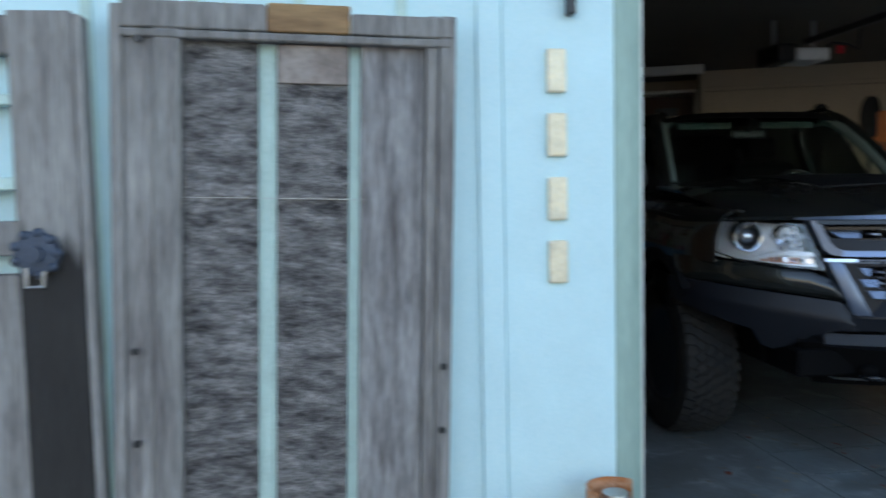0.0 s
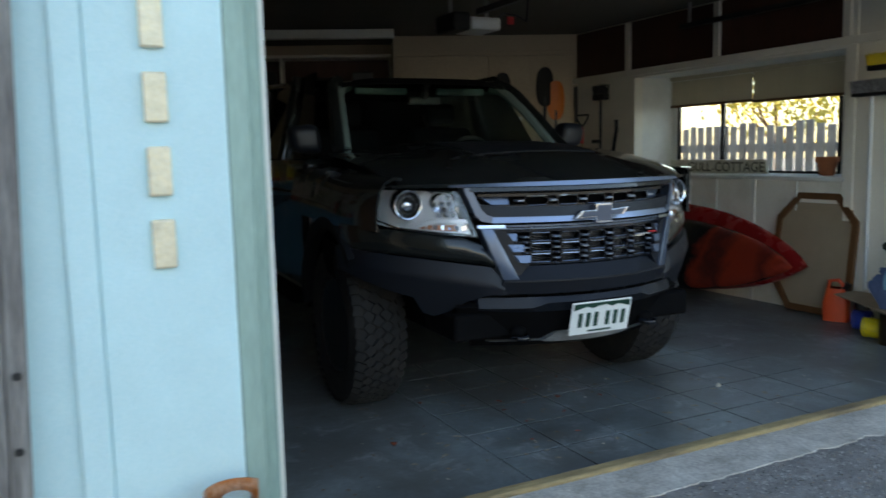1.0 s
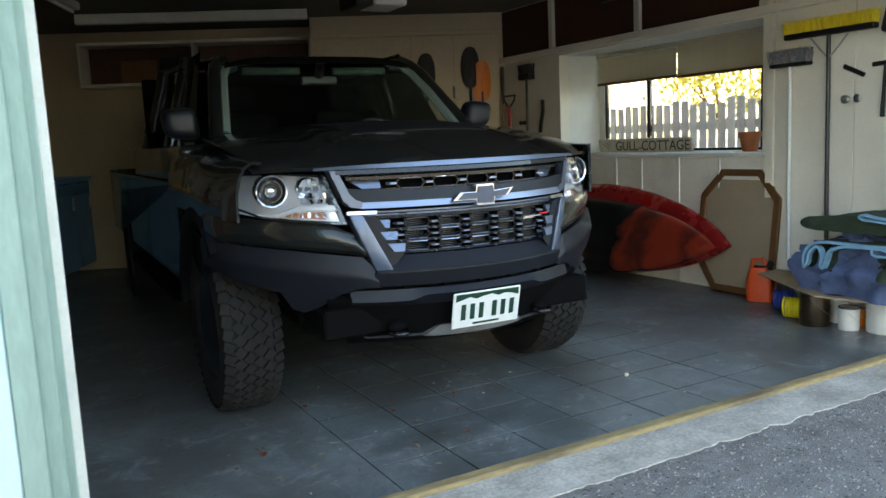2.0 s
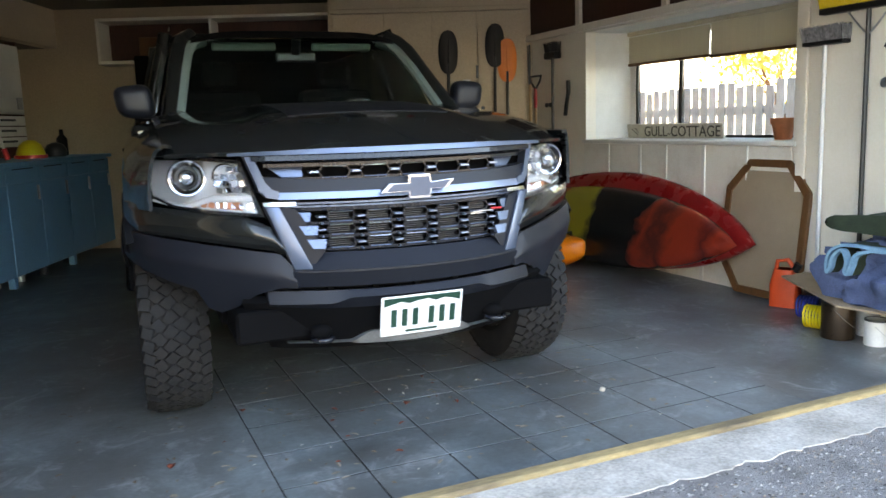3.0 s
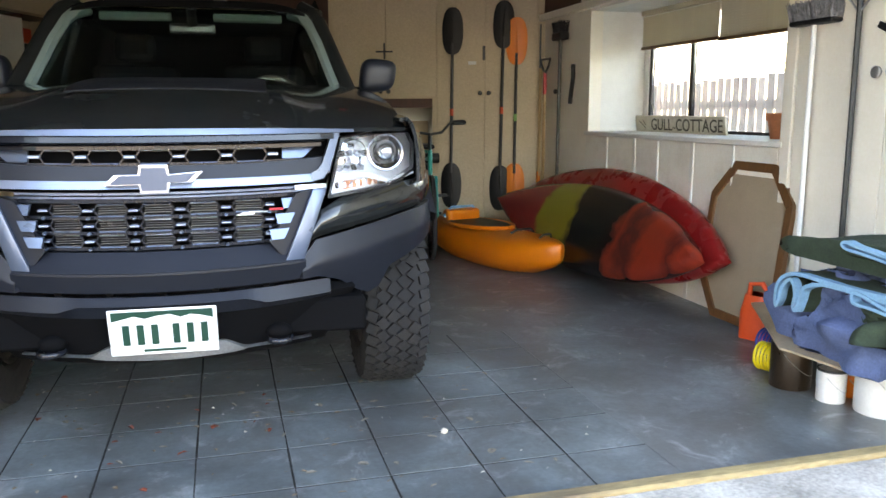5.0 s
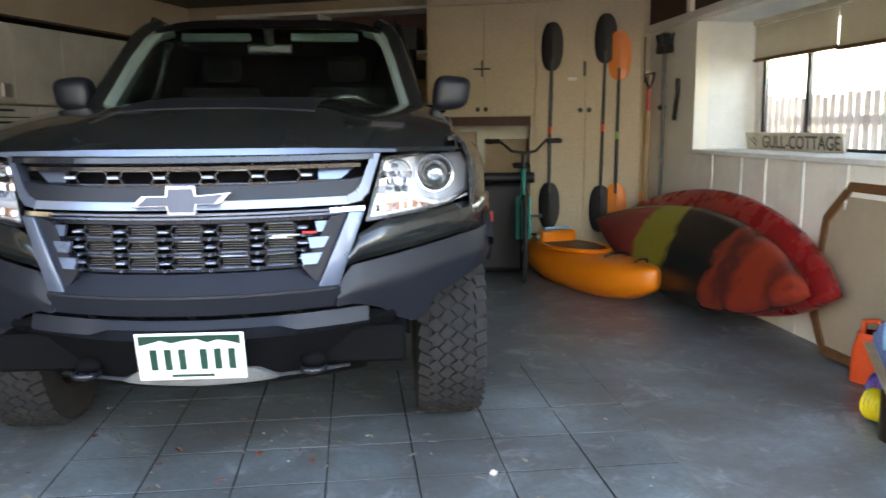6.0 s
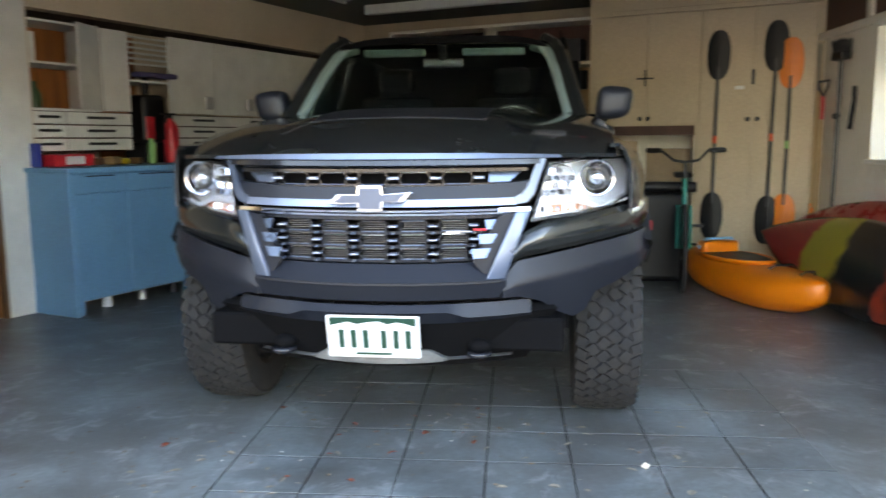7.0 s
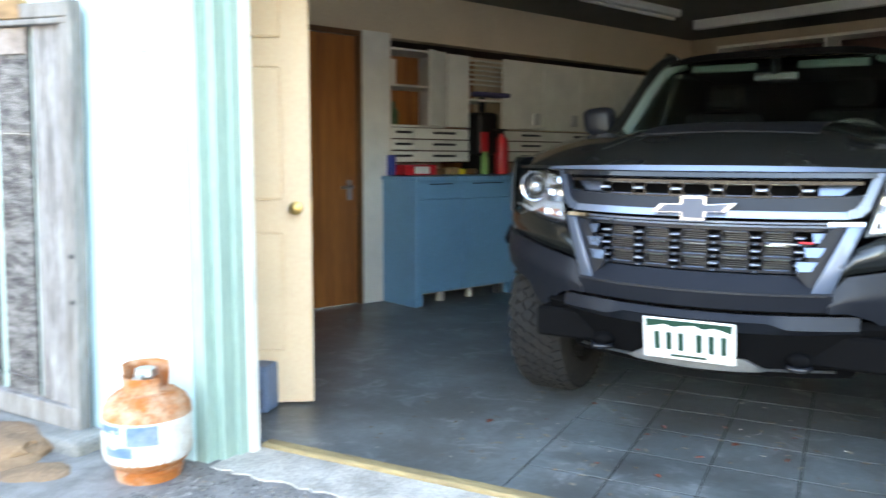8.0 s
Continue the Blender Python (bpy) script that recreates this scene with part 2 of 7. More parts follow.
REDPAINT = material("signal_red", (0.55, 0.02, 0.03), 0.35, vary=0.05, bump=0.0)
SKID = material("scuffed_aluminium", (0.42, 0.42, 0.41), 0.45, metal=0.7, vary=0.15, scale=12, fine=150)


def nose(x):
    a = abs(x)
    return 0.62 * a * a + 5.0 * max(0.0, a - 0.84) ** 2


def val(f, x):
    return f(x) if callable(f) else f


def band(bm, x0, x1, top, bot, off_t=0.0, off_b=0.0, thick=0.02, n=24, front=nose):
    """A strip across the nose, bowed in plan, with its own thickness."""
    rows = []
    for i in range(n + 1):
        x = x0 + (x1 - x0) * i / n
        y, zt, zb, ot, ob = front(x), val(top, x), val(bot, x), val(off_t, x), val(off_b, x)
        rows.append([bm.verts.new(p) for p in ((x, y + ot, zt), (x, y + ob, zb), (x, y + ob + thick, zb), (x, y + ot + thick, zt))])
    for a, b in zip(rows, rows[1:]):
        for k in range(4):
            bm.faces.new((a[k], a[(k + 1) % 4], b[(k + 1) % 4], b[k]))
    bm.faces.new(rows[0][::-1])
    bm.faces.new(rows[-1])
    bmesh.ops.recalc_face_normals(bm, faces=bm.faces)
    return bm


def wrap(bm, pts, off=0.0, thick=0.02, lean=0.0, step=0.05, front=nose, bevel=0.0):
    """A flat outline in x and z, bent onto the curve of the nose and thickened backwards."""
    t = bmesh.new()
    f = t.faces.new([t.verts.new((x, 0, z)) for x, z in pts])
    xs = [p[0] for p in pts]
    k = math.floor(min(xs) / step) + 1
    while k * step < max(xs) - 1e-4:
        bmesh.ops.bisect_plane(t, geom=t.verts[:] + t.edges[:] + t.faces[:], plane_co=(k * step, 0, 0), plane_no=(1, 0, 0))
        k += 1
    t.normal_update()
    if sum(q.normal.y for q in t.faces) > 0:
        bmesh.ops.reverse_faces(t, faces=t.faces[:])
    new_geo = bmesh.ops.extrude_face_region(t, geom=t.faces[:])["geom"]
    moved = {v for v in new_geo if isinstance(v, bmesh.types.BMVert)}
    for v in t.verts:
        v.co.y = front(v.co.x) + off + lean * (v.co.z - 0.9) + (0 if v in moved else thick)
    bmesh.ops.recalc_face_normals(t, faces=t.faces[:])
    if bevel > 0:
        es = [e for e in t.edges if len(e.link_faces) == 2 and e.calc_face_angle(0) > 0.7]
        bmesh.ops.bevel(t, geom=es, offset=bevel, segments=2, profile=0.5, affect='EDGES')
    me = bpy.data.meshes.new("tmp")
    t.to_mesh(me)
    t.free()
    bm.from_mesh(me)
    bpy.data.meshes.remove(me)
    return bm


def grid(bm, us, vs, fn, thick=None):
    """A surface fn(u, v) over two lists; thick: a second skin moved by that vector."""
    rows = [[bm.verts.new(fn(u, v)) for v in vs] for u in us]
    for a, b in zip(rows, rows[1:]):
        for i in range(len(vs) - 1):
            bm.faces.new((a[i], a[i + 1], b[i + 1], b[i]))
    bmesh.ops.recalc_face_normals(bm, faces=bm.faces[:])
    if thick:
        r = bmesh.ops.solidify(bm, geom=bm.faces[:], thickness=thick)
    return bm


def lerp_list(a, b, n):
    return [a + (b - a) * i / n for i in range(n + 1)]


def mirrored(pts, s):
    return [(s * x, z) for x, z in pts]


def hexring(bm, cx, cz, w, h, off, thick, wall):
    """One flat six-sided grille cell with an open middle."""
    o = [(-w / 2 - h * 0.18, 0), (-w / 2 + h * 0.12, h / 2), (w / 2 - h * 0.12, h / 2), (w / 2 + h * 0.18, 0), (w / 2 - h * 0.12, -h / 2), (-w / 2 + h * 0.12, -h / 2)]
    k = [(x * (1 - 2 * wall / w), z * (1 - 2 * wall / h)) for x, z in o]
    rings = []
    for pts, dy in ((o, 0), (k, 0), (k, thick), (o, thick)):
        rings.append([bm.verts.new((cx + x, nose(cx + x) + off + dy, cz + z)) for x, z in pts])
    for a, b in zip(rings, rings[1:] + rings[:1]):
        for i in range(6):
            j = (i + 1) % 6
            bm.faces.new((a[i], a[j], b[j], b[i]))
    return bm


def cell(parent, x, z, w, h, off, thick):
    """A dark six-sided cell with thin bright lips above and below."""
    bm = bmesh.new()
    hexring(bm, x, z, w, h, off, thick, 0.0035)
    c = part("cell", bm, GLOSSBLACK, parent)
    for s in (-1, 1):
        bm = bmesh.new()
        band(bm, x - w * 0.42, x + w * 0.42, z + s * h * 0.47 + 0.0014, z + s * h * 0.47 - 0.0014, off - 0.002, off - 0.004, 0.006, 4)
        part("lip", bm, CHROME if s > 0 else CHROMEBLUE, c)


def arch_panel(bm, x, y0, y1, z0, z1, wheels, r, thick):
    """A body side in y and z with round wheel openings cut into its lower edge."""
    pts = [(y0, z1), (y0, z0)]
    for yc, zc in wheels:
        a0 = math.acos((z0 - zc) / r) if abs(z0 - zc) < r else math.pi / 2
        for i in range(17):
            a = -a0 + 2 * a0 * i / 16
            pts.append((yc + r * math.sin(a), zc + r * math.cos(a)))
    pts += [(y1, z0), (y1, z1)]
    f0 = [bm.verts.new((x, y, z)) for y, z in pts]
    f1 = [bm.verts.new((x - thick, y, z)) for y, z in pts]
    bm.faces.new(f0)
    bm.faces.new(f1[::-1])
    for i in range(len(pts)):
        j = (i + 1) % len(pts)
        bm.faces.new((f0[i], f1[i], f1[j], f0[j]))
    bmesh.ops.triangulate(bm, faces=[f for f in bm.faces if len(f.verts) > 4])
    bmesh.ops.recalc_face_normals(bm, faces=bm.faces[:])


def lathe(bm, prof, axis="X", seg=32, origin=(0, 0, 0)):
    """Spin a profile of (along, radius) about an axis through origin."""
    o = Vector(origin)
    rings = []
    for a, r in prof:
        ring = []
        for i in range(seg):
            c, s = r * math.cos(2 * math.pi * i / seg), r * math.sin(2 * math.pi * i / seg)
            ring.append(bm.verts.new(o + Vector({"X": (a, c, s), "Y": (c, a, s), "Z": (c, s, a)}[axis])))
        rings.append(ring)
    for a, b in zip(rings, rings[1:]):
        for i in range(seg):
            j = (i + 1) % seg
            bm.faces.new((a[i], a[j], b[j], b[i]))
    for ring in (rings[0], rings[-1]):
        bm.faces.new(ring)
    bmesh.ops.recalc_face_normals(bm, faces=bm.faces[:])
    return bm


def tyre_tread(bm, width, radius):
    """Chunky all-terrain blocks, staggered from row to row."""
    rnd = random.Random(4)
    cols, count = 6, 46
    for c in range(cols):
        u = (c + 0.5) / cols - 0.5
        edge = abs(u) > 0.4
        for i in range(count):
            a = 2 * math.pi * (i + 0.5 * (c % 2)) / count
            w, ln, d = width / cols * (1.02 if edge else 0.92), 2 * math.pi * radius / count * (0.72 if edge else 0.80), 0.012
            rr = radius - (0.012 if edge else 0.0)
            m = Matrix.Rotation(a, 4, 'X') @ Matrix.Translation((u * width, 0, rr)) @ Matrix.Rotation(radians((38 if c % 2 else -38) * (0.35 if edge else 1) + rnd.uniform(-5, 5)), 4, 'Z') @ (Matrix.Rotation(radians(22 if u > 0 else -22), 4, 'Y') if edge else Matrix())
            box(bm, -w / 2, w / 2, -ln / 2, ln / 2, -d, 0, m=m)


def wheel(parent, x, y, side):
    wh = thing("wheel", pose(x, y, 0.393), "", "")
    for k in ("label", "category"):
        if k in wh:
            del wh[k]
    wh.parent = parent
    wd = 0.262
    bm = bmesh.new()
    lathe(bm, [(-0.10, 0.225), (-0.125, 0.25), (-0.131, 0.32), (-0.118, 0.365), (-0.09, 0.381), (0.09, 0.381), (0.118, 0.365), (0.131, 0.32), (0.125, 0.25), (0.10, 0.225)], "X", 48)
    tyre = smooth(part("tyre", bm, RUBBER, wh), 35)
    bm = bmesh.new()
    tyre_tread(bm, wd * 0.96, 0.395)
    part("tread", bm, RUBBER, wh, "chunky all-terrain tread blocks")
    bm = bmesh.new()
    lathe(bm, [(-0.11, 0.215), (-0.11, 0.228), (0.11, 0.228), (0.118, 0.222), (0.10, 0.205), (0.05, 0.20), (-0.11, 0.20)], "X", 32)
    for i in range(6):
        m = Matrix.Rotation(i * math.pi / 3, 4, 'X')
        box(bm, side * 0.05 - 0.02, side * 0.05 + 0.02, -0.032, 0.032, 0.03, 0.21, bevel=0.008, m=m)
    lathe(bm, [(side * 0.03, 0.07), (side * 0.07, 0.065), (side * 0.08, 0.045)], "X", 16)
    smooth(part("rim", bm, RIMGREY, wh, "dark grey six-spoke alloy rim"))


def build_truck():
    tr = thing("pickup_truck", pose(3.075, 2.47, 0, 0, 0, -2.3), "dark grey off-road pickup truck parked nose out on the garage floor", "truck")
    # hood: crowned sheet with a raised middle; the bright leading lip paints sky sheen
    def hood_z(x, v):
        y = v
        a = min(1.0, abs(x) / 0.80)
        rise = 1.094 + 0.150 * (1 - math.exp(-y / 0.45)) / (1 - math.exp(-1.25 / 0.45)) + 0.02 * (y / 1.25)
        crown = 0.006 * a ** 2 - 0.018 * a ** 10
        e1, e2 = max(0.0, min(1.0, (0.50 - abs(x)) / 0.16)), max(0.0, min(1.0, (y - 0.12) / 0.5))
        bulge = 0.022 * e1 * e1 * (3 - 2 * e1) * e2 * e2 * (3 - 2 * e2)
        return rise + crown * min(1.0, 0.25 + y / 0.6) + bulge
    def hood_pt(u, v):
        x = u * 0.80
        y0 = nose(x) * 0.92 + 0.015
        y = y0 + (1.30 - y0) * v
        return (x, y, hood_z(x, max(0.0, y - y0)))
    bm = bmesh.new()
    grid(bm, lerp_list(-1, 1, 48), [0, 0.01, 0.03, 0.06, 0.1, 0.15, 0.2, 0.25, 0.3, 0.35, 0.4, 0.45, 0.5, 0.6, 0.7, 0.8, 0.9, 1.0], hood_pt, 0.015)
    hood = smooth(part("hood", bm, PAINT, tr), 50)
    bm = bmesh.new()
    grid(bm, lerp_list(-0.33, 0.33, 16), lerp_list(0.50, 1.12, 10), lambda x, y: (x, y, hood_z(x, y - nose(x) * 0.92 - 0.015) + 0.003 + 0.006 * math.sin(math.pi * min(1, (y - 0.5) / 0.62)) ** 0.6 * (1 - (abs(x) / 0.33) ** 6)), 0.004)
    part("hood_insert", bm, MATTEDECAL, hood, "matte black raised hood insert")
    bm = bmesh.new()
    band(bm, -0.60, 0.60, lambda x: 1.100 - 0.010 * (abs(x) / 0.6) ** 3, lambda x: 1.082 - 0.001 * (abs(x) / 0.6) ** 6, -0.002, -0.012, 0.035, 48)
    smooth(part("hood_lip_sheen", bm, SILVERSHEEN, tr, "leading edge of the hood with its sky sheen coloured in"), 30)
    # dark carrier behind the grille
    bm = bmesh.new()
    wrap(bm, [(-0.56, 1.072), (0.56, 1.072), (0.48, 0.86), (0.40, 0.69), (-0.40, 0.69), (-0.48, 0.86)], 0.075, 0.05)
    part("grille_backing", bm, BLACK, tr)
    grille = thing("grille", pose(0, 0, 0), "", "")
    for k in ("label", "category"):
        if k in grille:
            del grille[k]
    grille.parent = tr
    # upper opening: frame, cells, bright dashes
    bm = bmesh.new()
    band(bm, -0.53, 0.53, 1.080, 1.062, 0.0, -0.004, 0.05)
    part("top_bar", bm, GLOSSBLACK, grille)
    bm = bmesh.new()
    band(bm, -0.50, 0.50, 1.060, 1.055, 0.004, 0.000, 0.02)
    part("trim_line", bm, CHROME, grille)
    xs = [-0.268, -0.134, 0.0, 0.134, 0.268]
    for x in xs:
        cell(grille, x, 1.020, 0.092, 0.040, 0.022, 0.035)
    for c in (-0.335, -0.201, -0.067, 0.067, 0.201, 0.335):
        bm = bmesh.new()
        box(bm, c - 0.016, c + 0.016, nose(c) + 0.010, nose(c) + 0.05, 1.016, 1.025, bevel=0.002)
        part("link", bm, SILVERSHEEN, grille)
    for s in (-1, 1):
        bm = bmesh.new()
        wrap(bm, mirrored([(0.365, 1.004), (0.365, 1.036), (0.475, 1.040), (0.430, 1.004)], s), 0.020, 0.02, lean=0.3)
        part("end_fin", bm, CHROMEBLUE, grille, "blue-grey sheen fin at the grille end")
    for k, z in enumerate((1.0445, 0.997)):
        bm = bmesh.new()
        band(bm, -0.49, 0.49, z + 0.006, z - 0.006, 0.024, 0.024, 0.03)
        part("cell_rail", bm, GLOSSBLACK, grille)
    # broad dark bar with a silver U below it
    bm = bmesh.new()
    band(bm, -0.515, 0.515, lambda x: 0.994 + 0.014 * (abs(x) / 0.5) ** 4, 0.955, 0.006, -0.006, 0.06)
    smooth(part("centre_bar", bm, PLASTIC, grille), 30)
    bm = bmesh.new()
    band(bm, -0.455, 0.455, 0.958, 0.931, -0.002, -0.014, 0.05, 32)
    surround = smooth(part("silver_surround", bm, SILVERSHEEN, grille, "satin silver lower surround of the upper grille"), 30)
    for s in (-1, 1):
        bm = bmesh.new()
        wrap(bm, mirrored([(0.452, 0.931), (0.490, 0.938), (0.512, 0.963), (0.550, 1.078), (0.524, 1.078), (0.490, 0.988), (0.472, 0.966), (0.452, 0.958)], s), -0.014, 0.06, lean=0.08)
        part("surround_arm", bm, CHROMEBLUE, surround)
    for z, th in ((0.914, 0.0035), (0.903, 0.003)):
        bm = bmesh.new()
        band(bm, -0.49, 0.49, z + th, z - th, 0.02, 0.02, 0.02)
        part("thin_line", bm, CHROMEBLUE, grille)
    for s in (-1, 1):
        bm = bmesh.new()
        band(bm, s * 0.40, s * 0.50, 0.921, 0.908, 0.004, 0.0, 0.02, 8)
        part("corner_bar", bm, CHROME, grille)
    # lower mesh
    cols = [-0.256, -0.128, 0.0, 0.128, 0.256]
    for r, z in enumerate((0.868, 0.823, 0.778)):
        for x in cols:
            cell(grille, x, z, 0.086, 0.036, 0.014, 0.04)
        for c in (-0.320, -0.192, -0.064, 0.064, 0.192, 0.320):
            bm = bmesh.new()
            box(bm, c - 0.014, c + 0.014, nose(c) + 0.002, nose(c) + 0.045, z - 0.004, z + 0.003, bevel=0.002)
            part("link", bm, SILVERSHEEN, grille)
            bm = bmesh.new()
            box(bm, c - 0.004, c + 0.004, nose(c) - 0.002, nose(c) + 0.04, z - 0.027, z - 0.019, bevel=0.002)
            part("stud", bm, CHROMEBLUE, grille)
        for s in (-1, 1):
            w = 0.392 - 0.020 * r
            bm = bmesh.new()
            wrap(bm, mirrored([(w - 0.030, z - 0.014), (w - 0.036, z + 0.016), (w + 0.024, z + 0.016), (w + 0.008, z - 0.014)], s), 0.006, 0.02, lean=0.3)
            part("end_fin", bm, CHROMEBLUE, grille)
        for x in cols:
            for q in (-0.0105, -0.0035, 0.0035, 0.0105):
                bm = bmesh.new()
                box(bm, x - 0.038, x + 0.038, nose(x) + 0.045, nose(x) + 0.05, z + q - 0.0012, z + q + 0.0012)
                part("slat", bm, DARKCHROME, grille)
    for z in (0.893, 0.8455, 0.8005, 0.755):
        bm = bmesh.new()
        w = 0.465 - (0.888 - z) * 0.5
        band(bm, -w, w, z + 0.005, z - 0.005, 0.02, 0.02, 0.03)
        part("mesh_rail", bm, GLOSSBLACK, grille)
    # emblem as a plain shape, and the small badge as bars
    em = [(-0.137, -0.022), (-0.105, 0.014), (-0.040, 0.014), (-0.036, 0.045), (0.040, 0.045), (0.044, 0.014), (0.137, 0.022), (0.105, -0.014), (0.044, -0.014), (0.040, -0.047), (-0.036, -0.047), (-0.040, -0.020)]
    bm = bmesh.new()
    wrap(bm, [(x, 0.961 + 0.90 * z) for x, z in em], -0.036, 0.03, bevel=0.002)
    emb = part("emblem", bm, CHROME, tr, "plain chrome-edged grey emblem")
    bm = bmesh.new()
    wrap(bm, [(x * 0.86, 0.961 + z * 0.70) for x, z in em], -0.040, 0.008)
    part("emblem_face", bm, material("slate_enamel", (0.085, 0.10, 0.14), 0.40, metal=0.3, vary=0.0, bump=0.0), emb)
    bm = bmesh.new()
    for x0, x1, z in ((0.235, 0.315, 0.846), (0.225, 0.275, 0.839)):
        box(bm, x0, x1, nose(0.3) - 0.004, nose(0.3) + 0.006, z, z + 0.006, bevel=0.001)
    bdg = part("badge", bm, CHROME, tr, "small silver and red badge bars")
    bm = bmesh.new()
    box(bm, 0.318, 0.360, nose(0.34) - 0.004, nose(0.34) + 0.006, 0.850, 0.857, bevel=0.001)
    part("badge_red", bm, REDPAINT, bdg)
    # bumper
    bump = bmesh.new()
    band(bump, -0.42, 0.42, 0.745, lambda x: 0.686, 0.012, -0.035, 0.08, 24)
    band(bump, -0.425, 0.425, 0.686, 0.628, -0.035, -0.010, 0.12, 24)
    front_bumper = smooth(part("front_bumper", bump, PLASTIC, tr, "satin charcoal off-road bumper"), 25)
    bm = bmesh.new()
    band(bm, -0.41, 0.41, 0.690, 0.682, -0.038, -0.038, 0.03, 24)
    part("bumper_crease", bm, PLASTIC, front_bumper)
    for s in (-1, 1):
        bm = bmesh.new()
        wrap(bm, mirrored([(0.400, 0.895), (0.458, 0.908), (0.368, 0.690), (0.318, 0.752)], s), -0.008, 0.05, lean=0.04)
        part("grille_cheek", bm, PLASTIC, tr)
        bm = bmesh.new()
        wrap(bm, mirrored([(0.456, 0.908), (0.500, 0.908), (0.421, 0.692), (0.362, 0.692)], s), -0.022, 0.06, lean=0.04, bevel=0.004)
        smooth(part("grille_side_bar", bm, CHROMEBLUE, tr, "satin silver slanted grille bar"), 25)
        # corner of the bumper, chamfered upwards to clear the tyre
        bm = bmesh.new()
        us = [0.415, 0.46, 0.50, 0.54, 0.57, 0.60, 0.63, 0.65, 0.67, 0.69, 0.71, 0.73, 0.765, 0.80, 0.85, 0.89, 0.925, 0.945, 0.955]
        def corner(u, v, s=s):
            top = 0.745 + (u - 0.46) * 0.14 if u > 0.46 else 0.690 + (u - 0.415) * 1.22
            bot = float(np.interp(u, (0.47, 0.54, 0.60, 0.65, 0.69, 0.73, 0.80, 0.90, 0.955), (0.628, 0.60, 0.55, 0.525, 0.54, 0.61, 0.632, 0.675, 0.71)))
            z = top + (bot - top) * v
            out = 0.026 * min(1.0, (top - z) / 0.075) - 0.42 * max(0.0, top - 0.075 - z)
            back = max(0.0, (u - 0.90) / 0.055) ** 2 * 0.10
            return (s * u, nose(u) - 0.012 - out + back, z)
        grid(bm, us, lerp_list(0, 1, 14), corner, 0.02)
        smooth(part("bumper_corner", bm, PLASTIC, front_bumper), 40)
        bm = bmesh.new()
        grid(bm, lerp_list(0, 1, 8), lerp_list(0, 1, 4), lambda u, v, s=s: (s * (0.955 + 0.012 * math.sin(math.pi * v)), nose(0.955) + 0.08 + u * (0.22 - 0.08 * v), 0.815 - 0.16 * v + 0.015 * u), 0.015)
        part("bumper_return", bm, BLACK, front_bumper)
        # painted cheek under the lamp
        bm = bmesh.new()
        us = [0.43, 0.48, 0.55, 0.63, 0.72, 0.80, 0.86, 0.90, 0.93, 0.945]
        def cheek(u, v, s=s):
            top = 0.865 + (u - 0.50) * 0.12 if u > 0.5 else 0.865 - (0.5 - u) * 1.5
            bot = 0.750 + (u - 0.46) * 0.14 if u > 0.46 else 0.750 - (0.46 - u) * 0.6
            z = max(top, bot + 0.005) + (bot - max(top, bot + 0.005)) * v
            return (s * u, nose(u) + 0.012 - 0.022 * math.sin(math.pi * v) + max(0.0, (u - 0.90) / 0.045) ** 2 * 0.06, z)
        grid(bm, us, lerp_list(0, 1, 8), cheek, 0.015)
        smooth(part("cheek", bm, PAINT, tr), 40)
        # headlamp
        lamp = thing("headlamp", pose(0, 0, 0), "", "")
        for k in ("label", "category"):
            if k in lamp:
                del lamp[k]
        lamp.parent = tr
        outline = [(0.502, 0.872), (0.557, 1.062), (0.70, 1.078), (0.835, 1.082), (0.862, 1.03), (0.852, 0.94), (0.78, 0.905), (0.66, 0.885)]
        bm = bmesh.new()
        wrap(bm, mirrored(outline, s), 0.085, 0.04, lean=0.22)
        part("housing", bm, SILVERY, lamp, "silvered lamp housing")
        bm = bmesh.new()
        rim = [(x, z) for x, z in outline]
        cx, cz = 0.69, 0.98
        inner = [(cx + (x - cx) * 0.93, cz + (z - cz) * 0.90) for x, z in rim]
        for a in range(len(rim)):
            b = (a + 1) % len(rim)
            wrap(bm, mirrored([rim[a], rim[b], inner[b], inner[a]], s), 0.005, 0.09, lean=0.22, step=0.08)
        part("bezel", bm, GLOSSBLACK, lamp)
        lx, lz, ly = 0.727, 1.006, nose(0.727) + 0.045
        bm = bmesh.new()
        lathe(bm, [(ly + 0.075, 0.064), (ly + 0.004, 0.066), (ly - 0.004, 0.063), (ly - 0.002, 0.058), (ly + 0.018, 0.050), (ly + 0.05, 0.042)], "Y", 32, (s * lx, 0, lz))
        smooth(part("ring", bm, CHROME, lamp, "polished projector ring"), 40)
        bm = bmesh.new()
        lathe(bm, [(ly + 0.015, 0.043), (ly + 0.005, 0.041), (ly + 0.003, 0.033), (ly + 0.05, 0.031)], "Y", 32, (s * lx, 0, lz))
        smooth(part("projector_collar", bm, RIMGREY, lamp), 40)
        bm = bmesh.new()
        bmesh.ops.create_uvsphere(bm, u_segments=20, v_segments=12, radius=0.031, matrix=Matrix.Translation((s * lx, ly + 0.022, lz)))
        smooth(part("projector_lens", bm, CHROME, lamp, "glassy projector lens"))
        bm = bmesh.new()
        for q in range(5):
            x0 = 0.555 + 0.014 * q
            wrap(bm, mirrored([(x0, 0.975 + 0.004 * q), (x0 + 0.012, 0.975 + 0.004 * q), (x0 + 0.020, 1.052), (x0 + 0.008, 1.052)], s), 0.05 + 0.004 * (q % 2), 0.03, lean=0.22)
        part("side_reflector", bm, SILVERY, lamp, "faceted reflector")
        bm = bmesh.new()
        ry = nose(0.60) + 0.055
